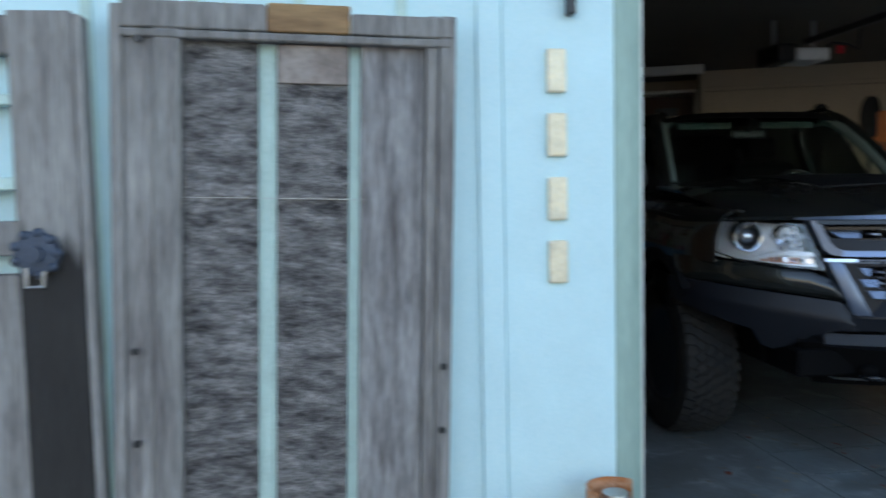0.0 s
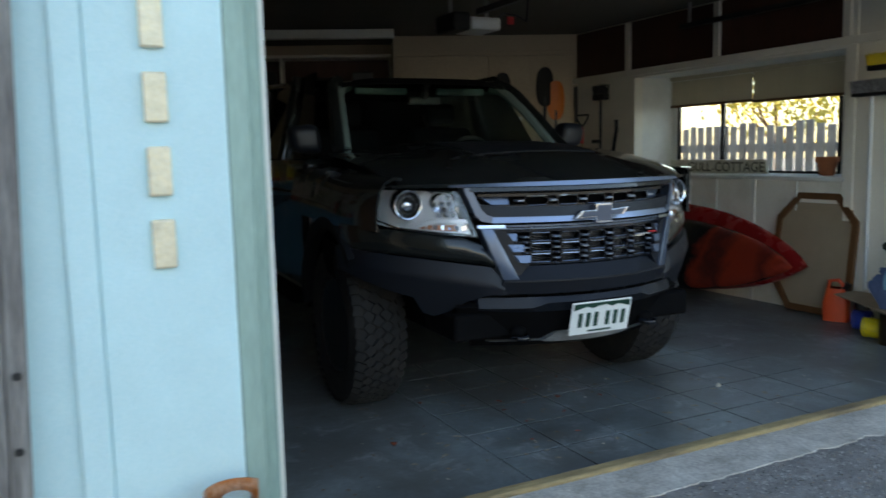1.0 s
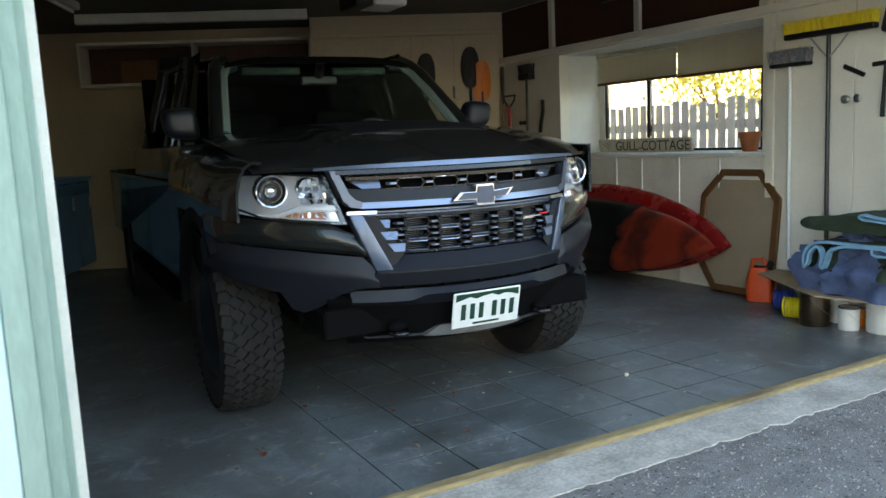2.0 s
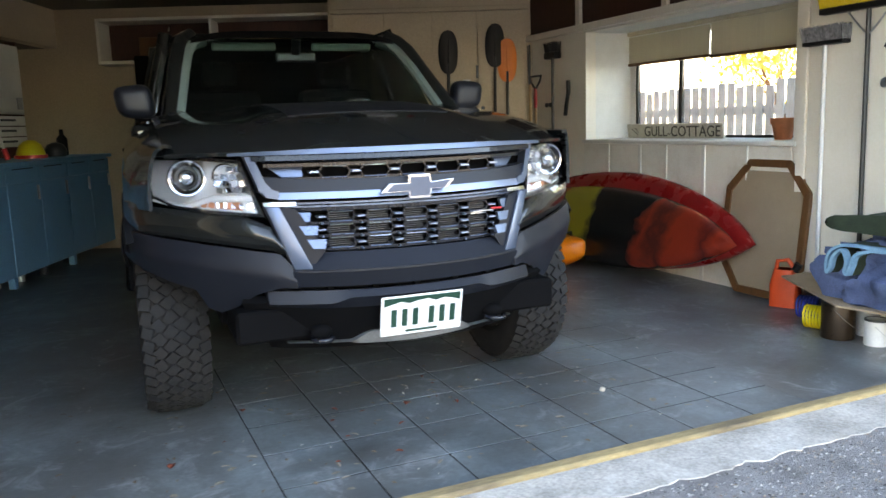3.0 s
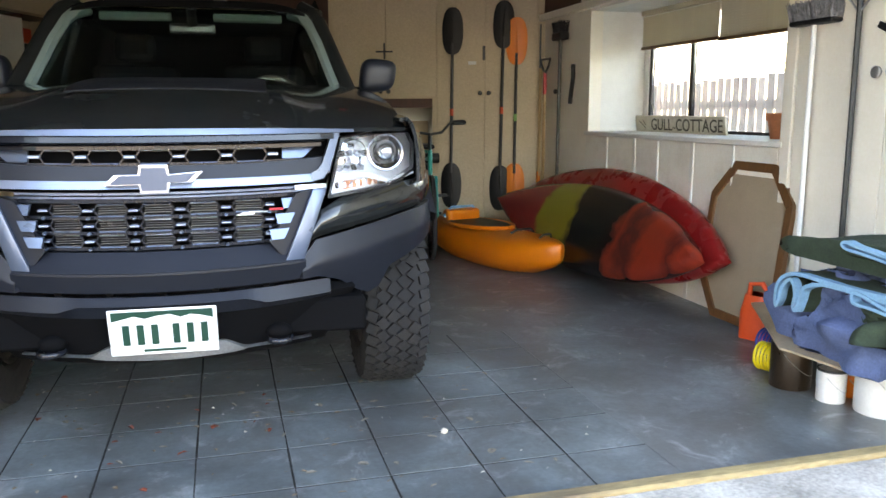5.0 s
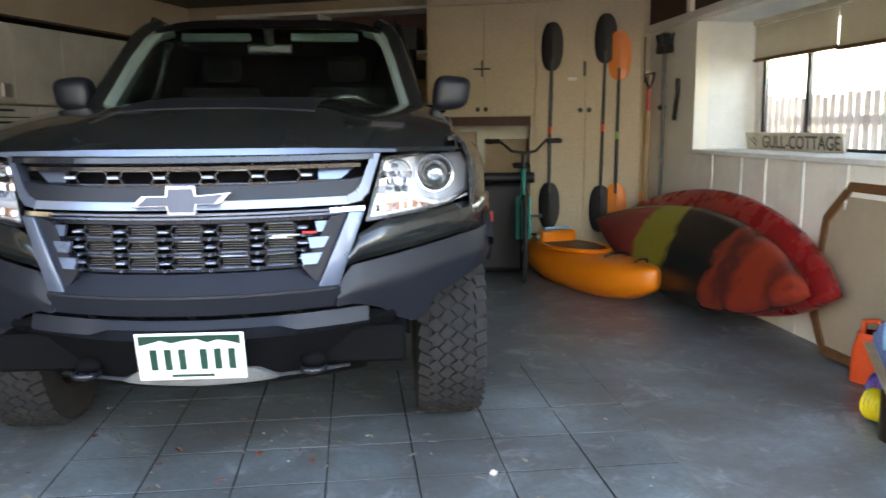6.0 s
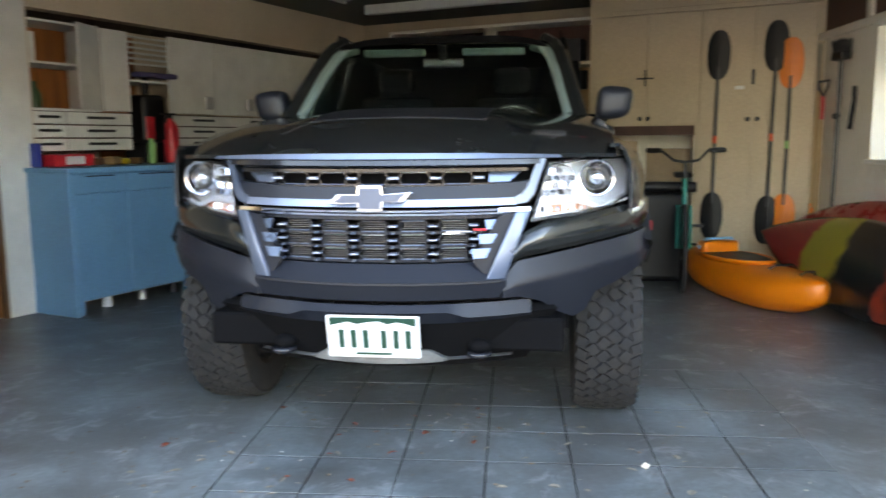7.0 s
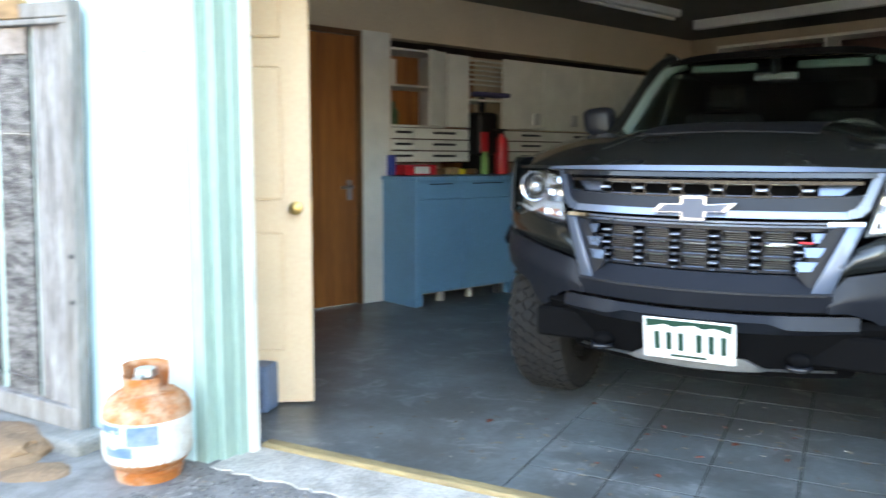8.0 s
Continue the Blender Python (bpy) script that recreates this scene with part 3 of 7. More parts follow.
        lathe(bm, [(ry + 0.06, 0.010), (ry + 0.05, 0.022), (ry + 0.02, 0.034), (ry, 0.040), (ry + 0.004, 0.043), (ry + 0.05, 0.043)], "Y", 20, (s * 0.605, 0, 1.012))
        smooth(part("beam_reflector", bm, CHROME, lamp), 40)
        bm = bmesh.new()
        wrap(bm, mirrored([(0.515, 0.882), (0.525, 0.925), (0.66, 0.925), (0.72, 0.905), (0.66, 0.895)], s), 0.04, 0.03, lean=0.22)
        part("signal_reflector", bm, SILVERY, lamp)
        bm = bmesh.new()
        wrap(bm, mirrored([(0.56, 0.892), (0.565, 0.920), (0.64, 0.920), (0.645, 0.900)], s), 0.034, 0.008, lean=0.22)
        part("amber_reflector", bm, AMBER, lamp, "amber turn signal")
        bm = bmesh.new()
        wrap(bm, mirrored([(0.52, 0.928), (0.53, 0.945), (0.65, 0.945), (0.74, 0.912), (0.84, 0.935), (0.845, 0.925), (0.74, 0.897), (0.64, 0.930)], s), 0.012, 0.03, lean=0.22)
        part("chrome_sweep", bm, SILVERY, lamp)
        rf = random.Random(5)
        for q in range(22):
            if q < 14:
                fx, fz = 0.548 + 0.026 * (q % 4) + 0.006 * (q // 4), 0.962 + 0.024 * (q // 4)
            else:
                fx, fz = 0.535 + 0.024 * (q - 14), 0.906 + 0.001 * (q - 14)
            bm = bmesh.new()
            box(bm, -0.011, 0.011, -0.002, 0.002, -0.010, 0.010, m=Matrix.Translation((s * fx, nose(fx) + 0.040, fz)) @ Euler((rf.uniform(-0.5, 0.5), rf.uniform(-0.3, 0.3), rf.uniform(-0.6, 0.6))).to_matrix().to_4x4())
            part("facet", bm, AMBER if q >= 19 else CHROME, lamp)
        bm = bmesh.new()
        wrap(bm, mirrored(outline, s), -0.004, 0.004, lean=0.22)
        lens = smooth(part("lens", bm, GLASS, lamp, "clear headlamp lens"), 30)
        lens.visible_shadow = False
    # lower opening, bar, valance and skid plate
    bm = bmesh.new()
    band(bm, -0.46, 0.46, 0.632, 0.59, 0.05, 0.05, 0.04)
    part("lower_intake", bm, BLACK, tr)
    for x in (-0.30, -0.15, 0.0, 0.15, 0.30):
        bm = bmesh.new()
        box(bm, x - 0.01, x + 0.01, nose(x) + 0.02, nose(x) + 0.06, 0.592, 0.63)
        part("intake_fin", bm, BLACK, tr)
    bm = bmesh.new()
    low = lambda x: 0.568 if abs(x) > 0.30 else (0.588 if abs(x) < 0.24 else 0.588 - 0.020 * (abs(x) - 0.24) / 0.06)
    band(bm, -0.505, 0.505, 0.612, low, 0.004, -0.014, 0.07, 53)
    band(bm, -0.505, 0.505, lambda x: low(x) - 0.0005, 0.545, -0.014, 0.022, 0.05, 53)
    smooth(part("lower_bar", bm, PLASTIC, tr, "satin charcoal lower bumper bar"), 25)
    bm = bmesh.new()
    grid(bm, lerp_list(-1, 1, 32), lerp_list(0, 1, 6), lambda u, v: (u * (0.575 - 0.105 * v), nose(u * 0.53) + 0.055 + 0.075 * v, 0.592 - 0.192 * v), 0.04)
    smooth(part("valance", bm, BLACK, tr, "matt black lower valance"), 30)
    bm = bmesh.new()
    sk = lambda x: 0.416 if abs(x) > 0.225 else (0.448 if abs(x) < 0.17 else 0.448 - 0.032 * (abs(x) - 0.17) / 0.055)
    band(bm, -0.44, 0.44, sk, lambda x: 0.409 - 0.012 * max(0.0, 1 - abs(x) / 0.23) ** 0.3 if abs(x) < 0.23 else 0.409, 0.052, 0.070, 0.03, 60)
    smooth(part("skid_plate", bm, SKID, tr, "scuffed aluminium skid plate"), 25)
    for s in (-1, 1):
        bm = bmesh.new()
        bmesh.ops.create_uvsphere(bm, u_segments=12, v_segments=8, radius=0.038, matrix=Matrix.Translation((s * 0.335, nose(0.335) + 0.05, 0.455)) @ Matrix.Diagonal((1.1, 0.8, 0.7, 1)))
        boss = smooth(part("hook_boss", bm, BLACK, tr), 50)
        bm = bmesh.new()
        tube(bm, [(s * 0.335 + 0.035 * math.cos(q * 0.5236), nose(0.335) + 0.03 - 0.045 * math.sin(q * 0.5236), 0.437) for q in range(7)], 0.010, 8)
        smooth(part("tow_hook", bm, GLOSSBLACK, boss), 50)
    # number plate: the characters stay plain bars
    pl = bmesh.new()
    box(pl, -0.1525, 0.1525, -0.062, -0.055, 0.440, 0.592, bevel=0.003)
    plate = part("number_plate", pl, PLATEWHITE, tr, "white number plate with a green mountain band")
    plate.matrix_local = Matrix.Translation((0, -0.024, 0.585)) @ Matrix.Rotation(radians(14), 4, "X") @ Matrix.Translation((0, 0.055, -0.592))
    bm = bmesh.new()
    ridge = [(-0.142, 0.586), (-0.142, 0.556), (-0.11, 0.564), (-0.08, 0.572), (-0.05, 0.562), (-0.02, 0.570), (0.02, 0.575), (0.05, 0.563), (0.08, 0.572), (0.11, 0.566), (0.142, 0.556), (0.142, 0.586)]
    wrap(bm, ridge, -0.064, 0.002, front=lambda x: 0)
    part("plate_band", bm, PLATEGREEN, plate)
    for x in (-0.105, -0.065, -0.025, 0.035, 0.075, 0.115):
        bm = bmesh.new()
        box(bm, x - 0.010, x + 0.010, -0.064, -0.0615, 0.476, 0.542)
        part("plate_bar", bm, PLATEGREEN, plate)
    bm = bmesh.new()
    box(bm, -0.06, 0.06, -0.064, -0.0615, 0.452, 0.460)
    part("plate_bar", bm, PLATEGREEN, plate)
    # fenders, sides and the bed
    for s in (-1, 1):
        bm = bmesh.new()
        arch_panel(bm, s * 0.900, 0.62, 1.42, 0.80, 1.0, [(0.93, 0.44)], 0.47, s * 0.02)
        arch_panel(bm, s * 0.93, 1.42, 5.30, 0.52, 1.02, [(4.20, 0.44)], 0.46, s * 0.02)
        smooth(part("side_panel", bm, PAINT, tr), 30)
        bm = bmesh.new()
        prof = [(0.945, 0.90), (0.94, 0.995), (0.915, 1.066), (0.87, 1.112), (0.80, 1.134), (0.77, 1.13)]
        ys = [0.42, 0.50, 0.60, 0.75, 0.95, 1.2, 1.45, 1.6]
        def fender(y, k, s=s):
            x, z = prof[int(k)]
            f = min(1.0, max(0.0, (y - 0.36) / 0.35)) ** 0.5
            xx = 0.80 + (x - 0.80) * f if x > 0.80 else x
            zz = z - (1 - f) * 0.01 + 0.06 * max(0.0, (y - 0.5) / 1.1) * (1 if k > 1 else 0.3)
            return (s * xx, y - (x - 0.945) * -0.9 * (1 - f), zz)
        grid(bm, ys, range(6), fender, 0.012)
        smooth(part("fender", bm, PAINT, tr), 50)
        bm = bmesh.new()
        rr = []
        for i in range(25):
            a = radians(-48 + 136 * i / 24)
            rr.append([bm.verts.new((s * x, 0.93 + r * math.sin(a), 0.42 + r * math.cos(a))) for x, r in ((0.89, 0.455), (0.942, 0.455), (0.952, 0.475), (0.948, 0.510), (0.92, 0.525))])
        for a, b in zip(rr, rr[1:]):
            for k in range(4):
                bm.faces.new((a[k], a[k + 1], b[k + 1], b[k]))
        bmesh.ops.recalc_face_normals(bm, faces=bm.faces[:])
        smooth(part("wheel_arch_flare", bm, FLARE, tr, "satin charcoal wheel arch flare"), 50)
        bm = bmesh.new()
        box(bm, s * 0.62, s * 0.64, 0.42, 1.5, 0.45, 1.02)
        box(bm, s * 0.62, s * 0.92, 1.42, 1.44, 0.40, 1.0)
        part("wheel_well", bm, BLACK, tr)
        for y in (0.93, 4.20):
            wheel(tr, s * 0.80, y, s)
        bm = bmesh.new()
        box(bm, s * 0.86, s * 0.97, 1.55, 3.55, 0.40, 0.46, bevel=0.02, segs=2)
        part("rock_slider", bm, BLACK, tr)
        # door mirror
        bm = bmesh.new()
        bmesh.ops.create_uvsphere(bm, u_segments=28, v_segments=18, radius=1)
        for v in bm.verts:
            p = [math.copysign(abs(c) ** 0.55, c) for c in v.co]
            v.co = Vector((s * ((0.885 if s > 0 else 0.855) + 0.012 * p[2]) + 0.088 * p[0], 1.60 + (0.085 if p[1] < 0 else 0.03) * p[1], 1.318 + 0.080 * p[2] * (1 - 0.10 * s * p[0])))
        mir = smooth(part("mirror", bm, PLASTIC, tr, "dark grey door mirror"), 60)
        bm = bmesh.new()
        box(bm, s * 0.74, s * 0.86, 1.58, 1.64, 1.225, 1.265, bevel=0.012, segs=2)
        part("mirror_arm", bm, BLACK, mir)
        # cab side with its windows
        bm = bmesh.new()
        box(bm, s * 0.72, s * 0.885, 1.50, 3.60, 0.95, 1.21, bevel=0.03, segs=2)
        part("door_top", bm, PAINT, tr)
        for p0, p1, r in (((0.680, 1.36, 1.22), (0.585, 1.79, 1.585), 0.038), ((0.585, 1.79, 1.585), (0.562, 1.865, 1.635), 0.037), ((0.562, 1.865, 1.635), (0.510, 1.92, 1.672), 0.036), ((0.74, 2.45, 1.2), (0.60, 2.5, 1.74), 0.04), ((0.74, 3.5, 1.2), (0.60, 3.4, 1.74), 0.06), ((0.535, 1.95, 1.668), (0.605, 3.4, 1.74), 0.030)):
            bm = bmesh.new()
            cyl(bm, (s * p0[0] * 1.06, p0[1], p0[2]), (s * p1[0] * 1.06, p1[1], p1[2]), r, seg=10)
            smooth(part("pillar", bm, PAINT, tr))
        bm = bmesh.new()
        grid(bm, [0, 1], [0, 1], lambda u, v, s=s: (s * (0.765 - 0.135 * v), 1.75 + 1.7 * u + 0.35 * v * (1 - u) * 1.0, 1.2 + 0.54 * v), 0.005)
        pane = part("side_window", bm, TINT, tr)
        bm = bmesh.new()
        bend = [(0.668, 1.42, 1.25), (0.612, 1.66, 1.465), (0.578, 1.80, 1.57), (0.545, 1.87, 1.615), (0.48, 1.91, 1.638)]
        for p, q in zip(bend, bend[1:]):
            cyl(bm, (s * p[0], p[1], p[2]), (s * q[0], q[1], q[2]), 0.030, 0.030, seg=8)
        smooth(part("pillar_trim", bm, TRIM, tr, "grey-green inner pillar trim"))
        bm = bmesh.new()
        box(bm, s * 0.10, s * 0.44, 1.90, 1.93, 1.590, 1.632, bevel=0.008)
        part("sun_visor", bm, TRIM, tr)
        bm = bmesh.new()
        box(bm, s * 0.12, s * 0.58, 2.35, 2.50, 0.95, 1.40, bevel=0.05, segs=2)
        seat = part("seat_back", bm, CLOTH, tr)
        bm = bmesh.new()
        box(bm, s * 0.24, s * 0.46, 2.38, 2.47, 1.42, 1.57, bevel=0.04, segs=2)
        part("headrest", bm, CLOTH, tr)
    bm = bmesh.new()
    def ws(u, v):
        x = (0.655 - 0.085 * v) * u
        return (x, 1.25 + 0.58 * v + 0.13 * (1 - v * 0.5) * u * u, 1.225 + 0.430 * v - 0.012 * u * u)
    grid(bm, lerp_list(-1, 1, 16), lerp_list(0, 1, 8), ws, 0.005)
    shield = smooth(part("windscreen", bm, SHIELD, tr, "clear windscreen"), 60)
    shield.visible_shadow = False
    bm = bmesh.new()
    grid(bm, lerp_list(-1, 1, 20), lerp_list(0, 1, 14), lambda u, v: ((0.565 + 0.085 * v) * u, 1.84 + 1.6 * v + 0.06 * u * u * (1 - v), 1.668 + 0.080 * math.sin(math.pi * min(1, v * 0.55 + 0.05)) ** 0.8 - 0.075 * abs(u) ** 4), 0.02)
    smooth(part("roof", bm, PAINT, tr), 60)
    bm = bmesh.new()
    band(bm, -0.565, 0.565, lambda x: 1.686 - 0.05 * (abs(x) / 0.565) ** 6, lambda x: 1.648 - 0.03 * (abs(x) / 0.565) ** 6, 0.0, -0.03, 0.05, 24, front=lambda x: 1.805 + 0.17 * x * x)
    smooth(part("windscreen_header", bm, BLACK, tr))
    bm = bmesh.new()
    box(bm, -0.57, 0.57, 1.95, 3.4, 1.645, 1.655)
    part("headliner", bm, CLOTH, tr)
    bm = bmesh.new()
    box(bm, -0.75, 0.75, 1.40, 1.85, 0.95, 1.215, bevel=0.05, segs=3)
    dash = part("dashboard", bm, CLOTH, tr)
    bm = bmesh.new()
    n = 24
    ring = [(0.38 + 0.17 * math.cos(2 * math.pi * i / n), 1.95 + 0.05 * math.sin(2 * math.pi * i / n), 1.16 + 0.16 * math.sin(2 * math.pi * i / n)) for i in range(n)]
    for i in range(n):
        cyl(bm, ring[i], ring[(i + 1) % n], 0.014, seg=6)
    part("steering_wheel", bm, RIMGREY, tr)
    bm = bmesh.new()
    box(bm, -0.11, 0.11, 1.86, 1.89, 1.525, 1.575, bevel=0.012, segs=2)
    cyl(bm, (0, 1.83, 1.645), (0, 1.87, 1.57), 0.025, seg=10)
    part("rear_view_mirror", bm, RIMGREY, tr)
    bm = bmesh.new()
    for nm, row in (("cab_back", (-0.80, 0.80, 3.42, 3.46, 0.95, 1.70)), ("bed_floor", (-0.90, 0.90, 3.5, 5.25, 0.55, 0.60)), ("cowl", (-0.60, 0.60, 1.24, 1.40, 1.05, 1.225)), ("underbody", (-0.62, 0.62, 0.15, 5.2, 0.43, 0.545)), ("engine_bay", (-0.62, 0.62, 0.45, 1.4, 0.55, 1.02))):
        part(nm, boxes(row, bevel=0.01), BLACK, tr)
    bm = bmesh.new()
    box(bm, -0.93, 0.93, 5.26, 5.30, 0.55, 1.04, bevel=0.01)
    part("tailgate", bm, PAINT, tr)
    bm = bmesh.new()
    for s in (-1, 1):
        cyl(bm, (s * 0.30, 1.27, 1.245), (s * 0.30 - 0.42, 1.30, 1.25), 0.008, seg=6)
    part("wiper", bm, BLACK, tr)
    return tr


build_truck()

# ---- more materials ----
OFFWHITE = material("chalky_white_paint", (0.80, 0.79, 0.73), 0.6, vary=0.08, scale=4, fine=80)
GRIMECREAM = material("grimy_cream_panel", (0.80, 0.77, 0.68), 0.6, vary=0.10, scale=3.5, fine=70, second=(0.58, 0.52, 0.42), spots=0.34)
DARKMETAL = material("dark_steel", (0.06, 0.062, 0.065), 0.4, metal=0.8, vary=0.1)
STEEL = material("pale_steel", (0.55, 0.56, 0.57), 0.3, metal=0.9, vary=0.08)
BRASS = material("aged_brass", (0.55, 0.36, 0.13), 0.32, metal=0.9, vary=0.15, scale=30)
TERRACOTTA = material("terracotta", (0.44, 0.15, 0.065), 0.85, vary=0.12, scale=14, fine=90)
ORANGE = material("orange_plastic", (0.82, 0.20, 0.008), 0.38, vary=0.05, scale=5, fine=200, bump=0.03)
REDPLASTIC = material("red_orange_can_plastic", (0.78, 0.085, 0.02), 0.42, vary=0.06, scale=8)
REDKAYAK = material("scuffed_red_hull", (0.27, 0.014, 0.014), 0.28, vary=0.04, scale=6, fine=60, bump=0.04)
BLACKPLASTIC = material("black_plastic", (0.010, 0.010, 0.011), 0.42, vary=0.05, spec=0.25)
CARDBOARD = material("brown_cardboard", (0.46, 0.34, 0.22), 0.85, vary=0.08, scale=6, fine=90)
CORK = material("tan_baize", (0.36, 0.28, 0.19), 0.95, vary=0.06, scale=5, fine=200, bump=0.2)
OAK = material("dark_oak", (0.16, 0.072, 0.026), 0.5, vary=0.15, scale=6, fine=60, stretch=(1, 1, 0.3))
ASHWOOD = material("pale_handle_wood", (0.50, 0.33, 0.16), 0.6, vary=0.12, scale=8, fine=60, stretch=(1, 1, 0.1))
GREENCLOTH = material("green_quilted_cloth", (0.036, 0.058, 0.034), 0.95, vary=0.2, scale=12, fine=140, bump=0.5)
BLUECLOTH = material("slate_blue_cloth", (0.105, 0.15, 0.29), 0.95, vary=0.16, scale=9, fine=120, bump=0.4)
PALEBLUE = material("pale_blue_binding", (0.22, 0.44, 0.62), 0.9, vary=0.1, scale=20, fine=160, bump=0.3)
WHITEPLASTIC = material("white_plastic", (0.75, 0.75, 0.73), 0.4, vary=0.06, scale=12)
RUST = material("rusty_steel", (0.44, 0.135, 0.028), 0.8, vary=0.25, scale=13, fine=80, bump=0.5, second=(0.62, 0.52, 0.40), spots=0.40)
TANKBLUE = material("faded_label_blue", (0.10, 0.19, 0.40), 0.6, vary=0.15, scale=9, second=(0.34, 0.38, 0.44), spots=0.42)
TANKWHITE = material("chalky_tank_white", (0.66, 0.66, 0.63), 0.65, vary=0.15, scale=8, second=(0.40, 0.25, 0.14), spots=0.3)
YELLOW = material("yellow_plastic", (0.75, 0.58, 0.02), 0.4, vary=0.06)
BLUEPLASTIC = material("deep_blue_plastic", (0.02, 0.05, 0.30), 0.4, vary=0.06)
LIME = material("pale_green_label", (0.25, 0.50, 0.16), 0.5, vary=0.1, scale=20)
TEAL = material("teal_frame_paint", (0.0, 0.22, 0.17), 0.35, vary=0.05)
PLANKWOOD = material("cracked_grey_plank", (0.27, 0.255, 0.245), 0.9, vary=0.42, scale=26, fine=110, bump=1.0, stretch=(0.50, 1, 1.3), second=(0.022, 0.018, 0.018), spots=0.52, rand=0.1)
FADEDTAN = material("faded_tan_wood", (0.33, 0.28, 0.25), 0.85, vary=0.2, scale=9, fine=50, second=(0.17, 0.13, 0.11))
TANWOOD = material("bare_tan_wood", (0.40, 0.25, 0.12), 0.8, vary=0.2, scale=9, fine=50, stretch=(0.2, 1, 1), second=(0.20, 0.11, 0.05))
MINT = material("pale_mint_paint", (0.55, 0.72, 0.66), 0.7, vary=0.08, scale=10, fine=90)
ROCK = material("buff_rock", (0.34, 0.21, 0.125), 0.95, vary=0.2, scale=8, fine=60, bump=0.8)
STRAW = material("dry_straw", (0.52, 0.38, 0.16), 0.9, vary=0.2, scale=20)
# Fence boards lightened: the bright haze of the window glass is in their colour.
FENCEWOOD = material("haze_paled_fence_board", (0.66, 0.63, 0.61), 0.9, vary=0.15, scale=5, fine=50, stretch=(1, 1, 0.15), rand=0.15)
LEAF = material("yellow_green_leaf", (0.55, 0.46, 0.07), 0.6, vary=0.15, scale=5)
BLINDMAT = material("yellowed_blind", (0.58, 0.52, 0.38), 0.6, vary=0.05, scale=6)
SIGNPAINT = material("weathered_sign_board", (0.62, 0.60, 0.50), 0.8, vary=0.15, scale=12, fine=70, second=(0.38, 0.33, 0.24), spots=0.36)
INK = material("faded_dark_lettering", (0.09, 0.085, 0.07), 0.8, vary=0.15)
WINGLASS = glass_material("window_glass", (0.97, 0.99, 0.98))
# Gold made paler, with the sky it mirrors put into the base colour.
GOLD = material("gold_numeral_with_sky_glare", (0.86, 0.76, 0.56), 0.42, metal=0.25, vary=0.12, scale=30)
PURPLE = material("dusty_purple_plastic", (0.11, 0.10, 0.24), 0.45)
DECALWHITE = material("white_decal", (0.7, 0.7, 0.7), 0.5)


def kayak_bands():
    """Hull colours run along the length: red, olive yellow, black, scuffed orange red."""
    m = bpy.data.materials.new("banded_hull")
    m.use_nodes = True
    n, l = m.node_tree.nodes, m.node_tree.links
    b = n["Principled BSDF"]
    co, sep, nz, add, mr, ramp = (n.new("ShaderNode" + k) for k in ("TexCoord", "SeparateXYZ", "TexNoise", "Math", "MapRange", "ValToRGB"))
    l.new(co.outputs["Object"], sep.inputs[0])
    l.new(co.outputs["Object"], nz.inputs["Vector"])
    nz.inputs["Scale"].default_value, nz.inputs["Detail"].default_value = 5.0, 8.0
    sc = n.new("ShaderNodeMath")
    sc.operation = 'MULTIPLY_ADD'
    sc.inputs[1].default_value, sc.inputs[2].default_value = 0.42, -0.21
    l.new(nz.outputs[0], sc.inputs[0])
    slope = n.new("ShaderNodeMath")
    slope.operation = 'MULTIPLY_ADD'
    slope.inputs[1].default_value = -0.06
    l.new(sep.outputs["Y"], slope.inputs[0])
    l.new(sep.outputs["X"], slope.inputs[2])
    l.new(slope.outputs[0], add.inputs[0])
    l.new(sc.outputs[0], add.inputs[1])
    mr.inputs["From Min"].default_value, mr.inputs["From Max"].default_value = 1.42, -1.42
    l.new(add.outputs[0], mr.inputs[0])
    l.new(mr.outputs[0], ramp.inputs[0])
    e = ramp.color_ramp.elements
    stops = ((0.0, (0.15, 0.018, 0.014)), (0.05, (0.32, 0.036, 0.018)), (0.09, (0.11, 0.016, 0.012)), (0.13, (0.27, 0.030, 0.016)), (0.20, (0.30, 0.034, 0.016)), (0.245, (0.08, 0.018, 0.014)), (0.29, (0.26, 0.034, 0.018)), (0.325, (0.010, 0.010, 0.010)), (0.515, (0.010, 0.010, 0.010)), (0.55, (0.26, 0.22, 0.022)), (0.69, (0.26, 0.21, 0.022)), (0.71, (0.26, 0.024, 0.02)), (1.0, (0.16, 0.016, 0.018)))
    e[0].position, e[0].color = stops[0][0], (*stops[0][1], 1)
    e[1].position, e[1].color = stops[-1][0], (*stops[-1][1], 1)
    for p, c in stops[1:-1]:
        k = e.new(p)
        k.color = (*c, 1)
    l.new(ramp.outputs[0], b.inputs["Base Color"])
    b.inputs["Roughness"].default_value = 0.27
    b.inputs["Specular IOR Level"].default_value = 0.35
    return m


HULL = kayak_bands()


def single(name, bm, mat, label, category, group="", m=None, angle=None):
    ob = link(name, bm, mat)
    if m is not None:
        ob.matrix_world = m
    if angle:
        smooth(ob, angle)
    return tagged(ob, label, category, group)


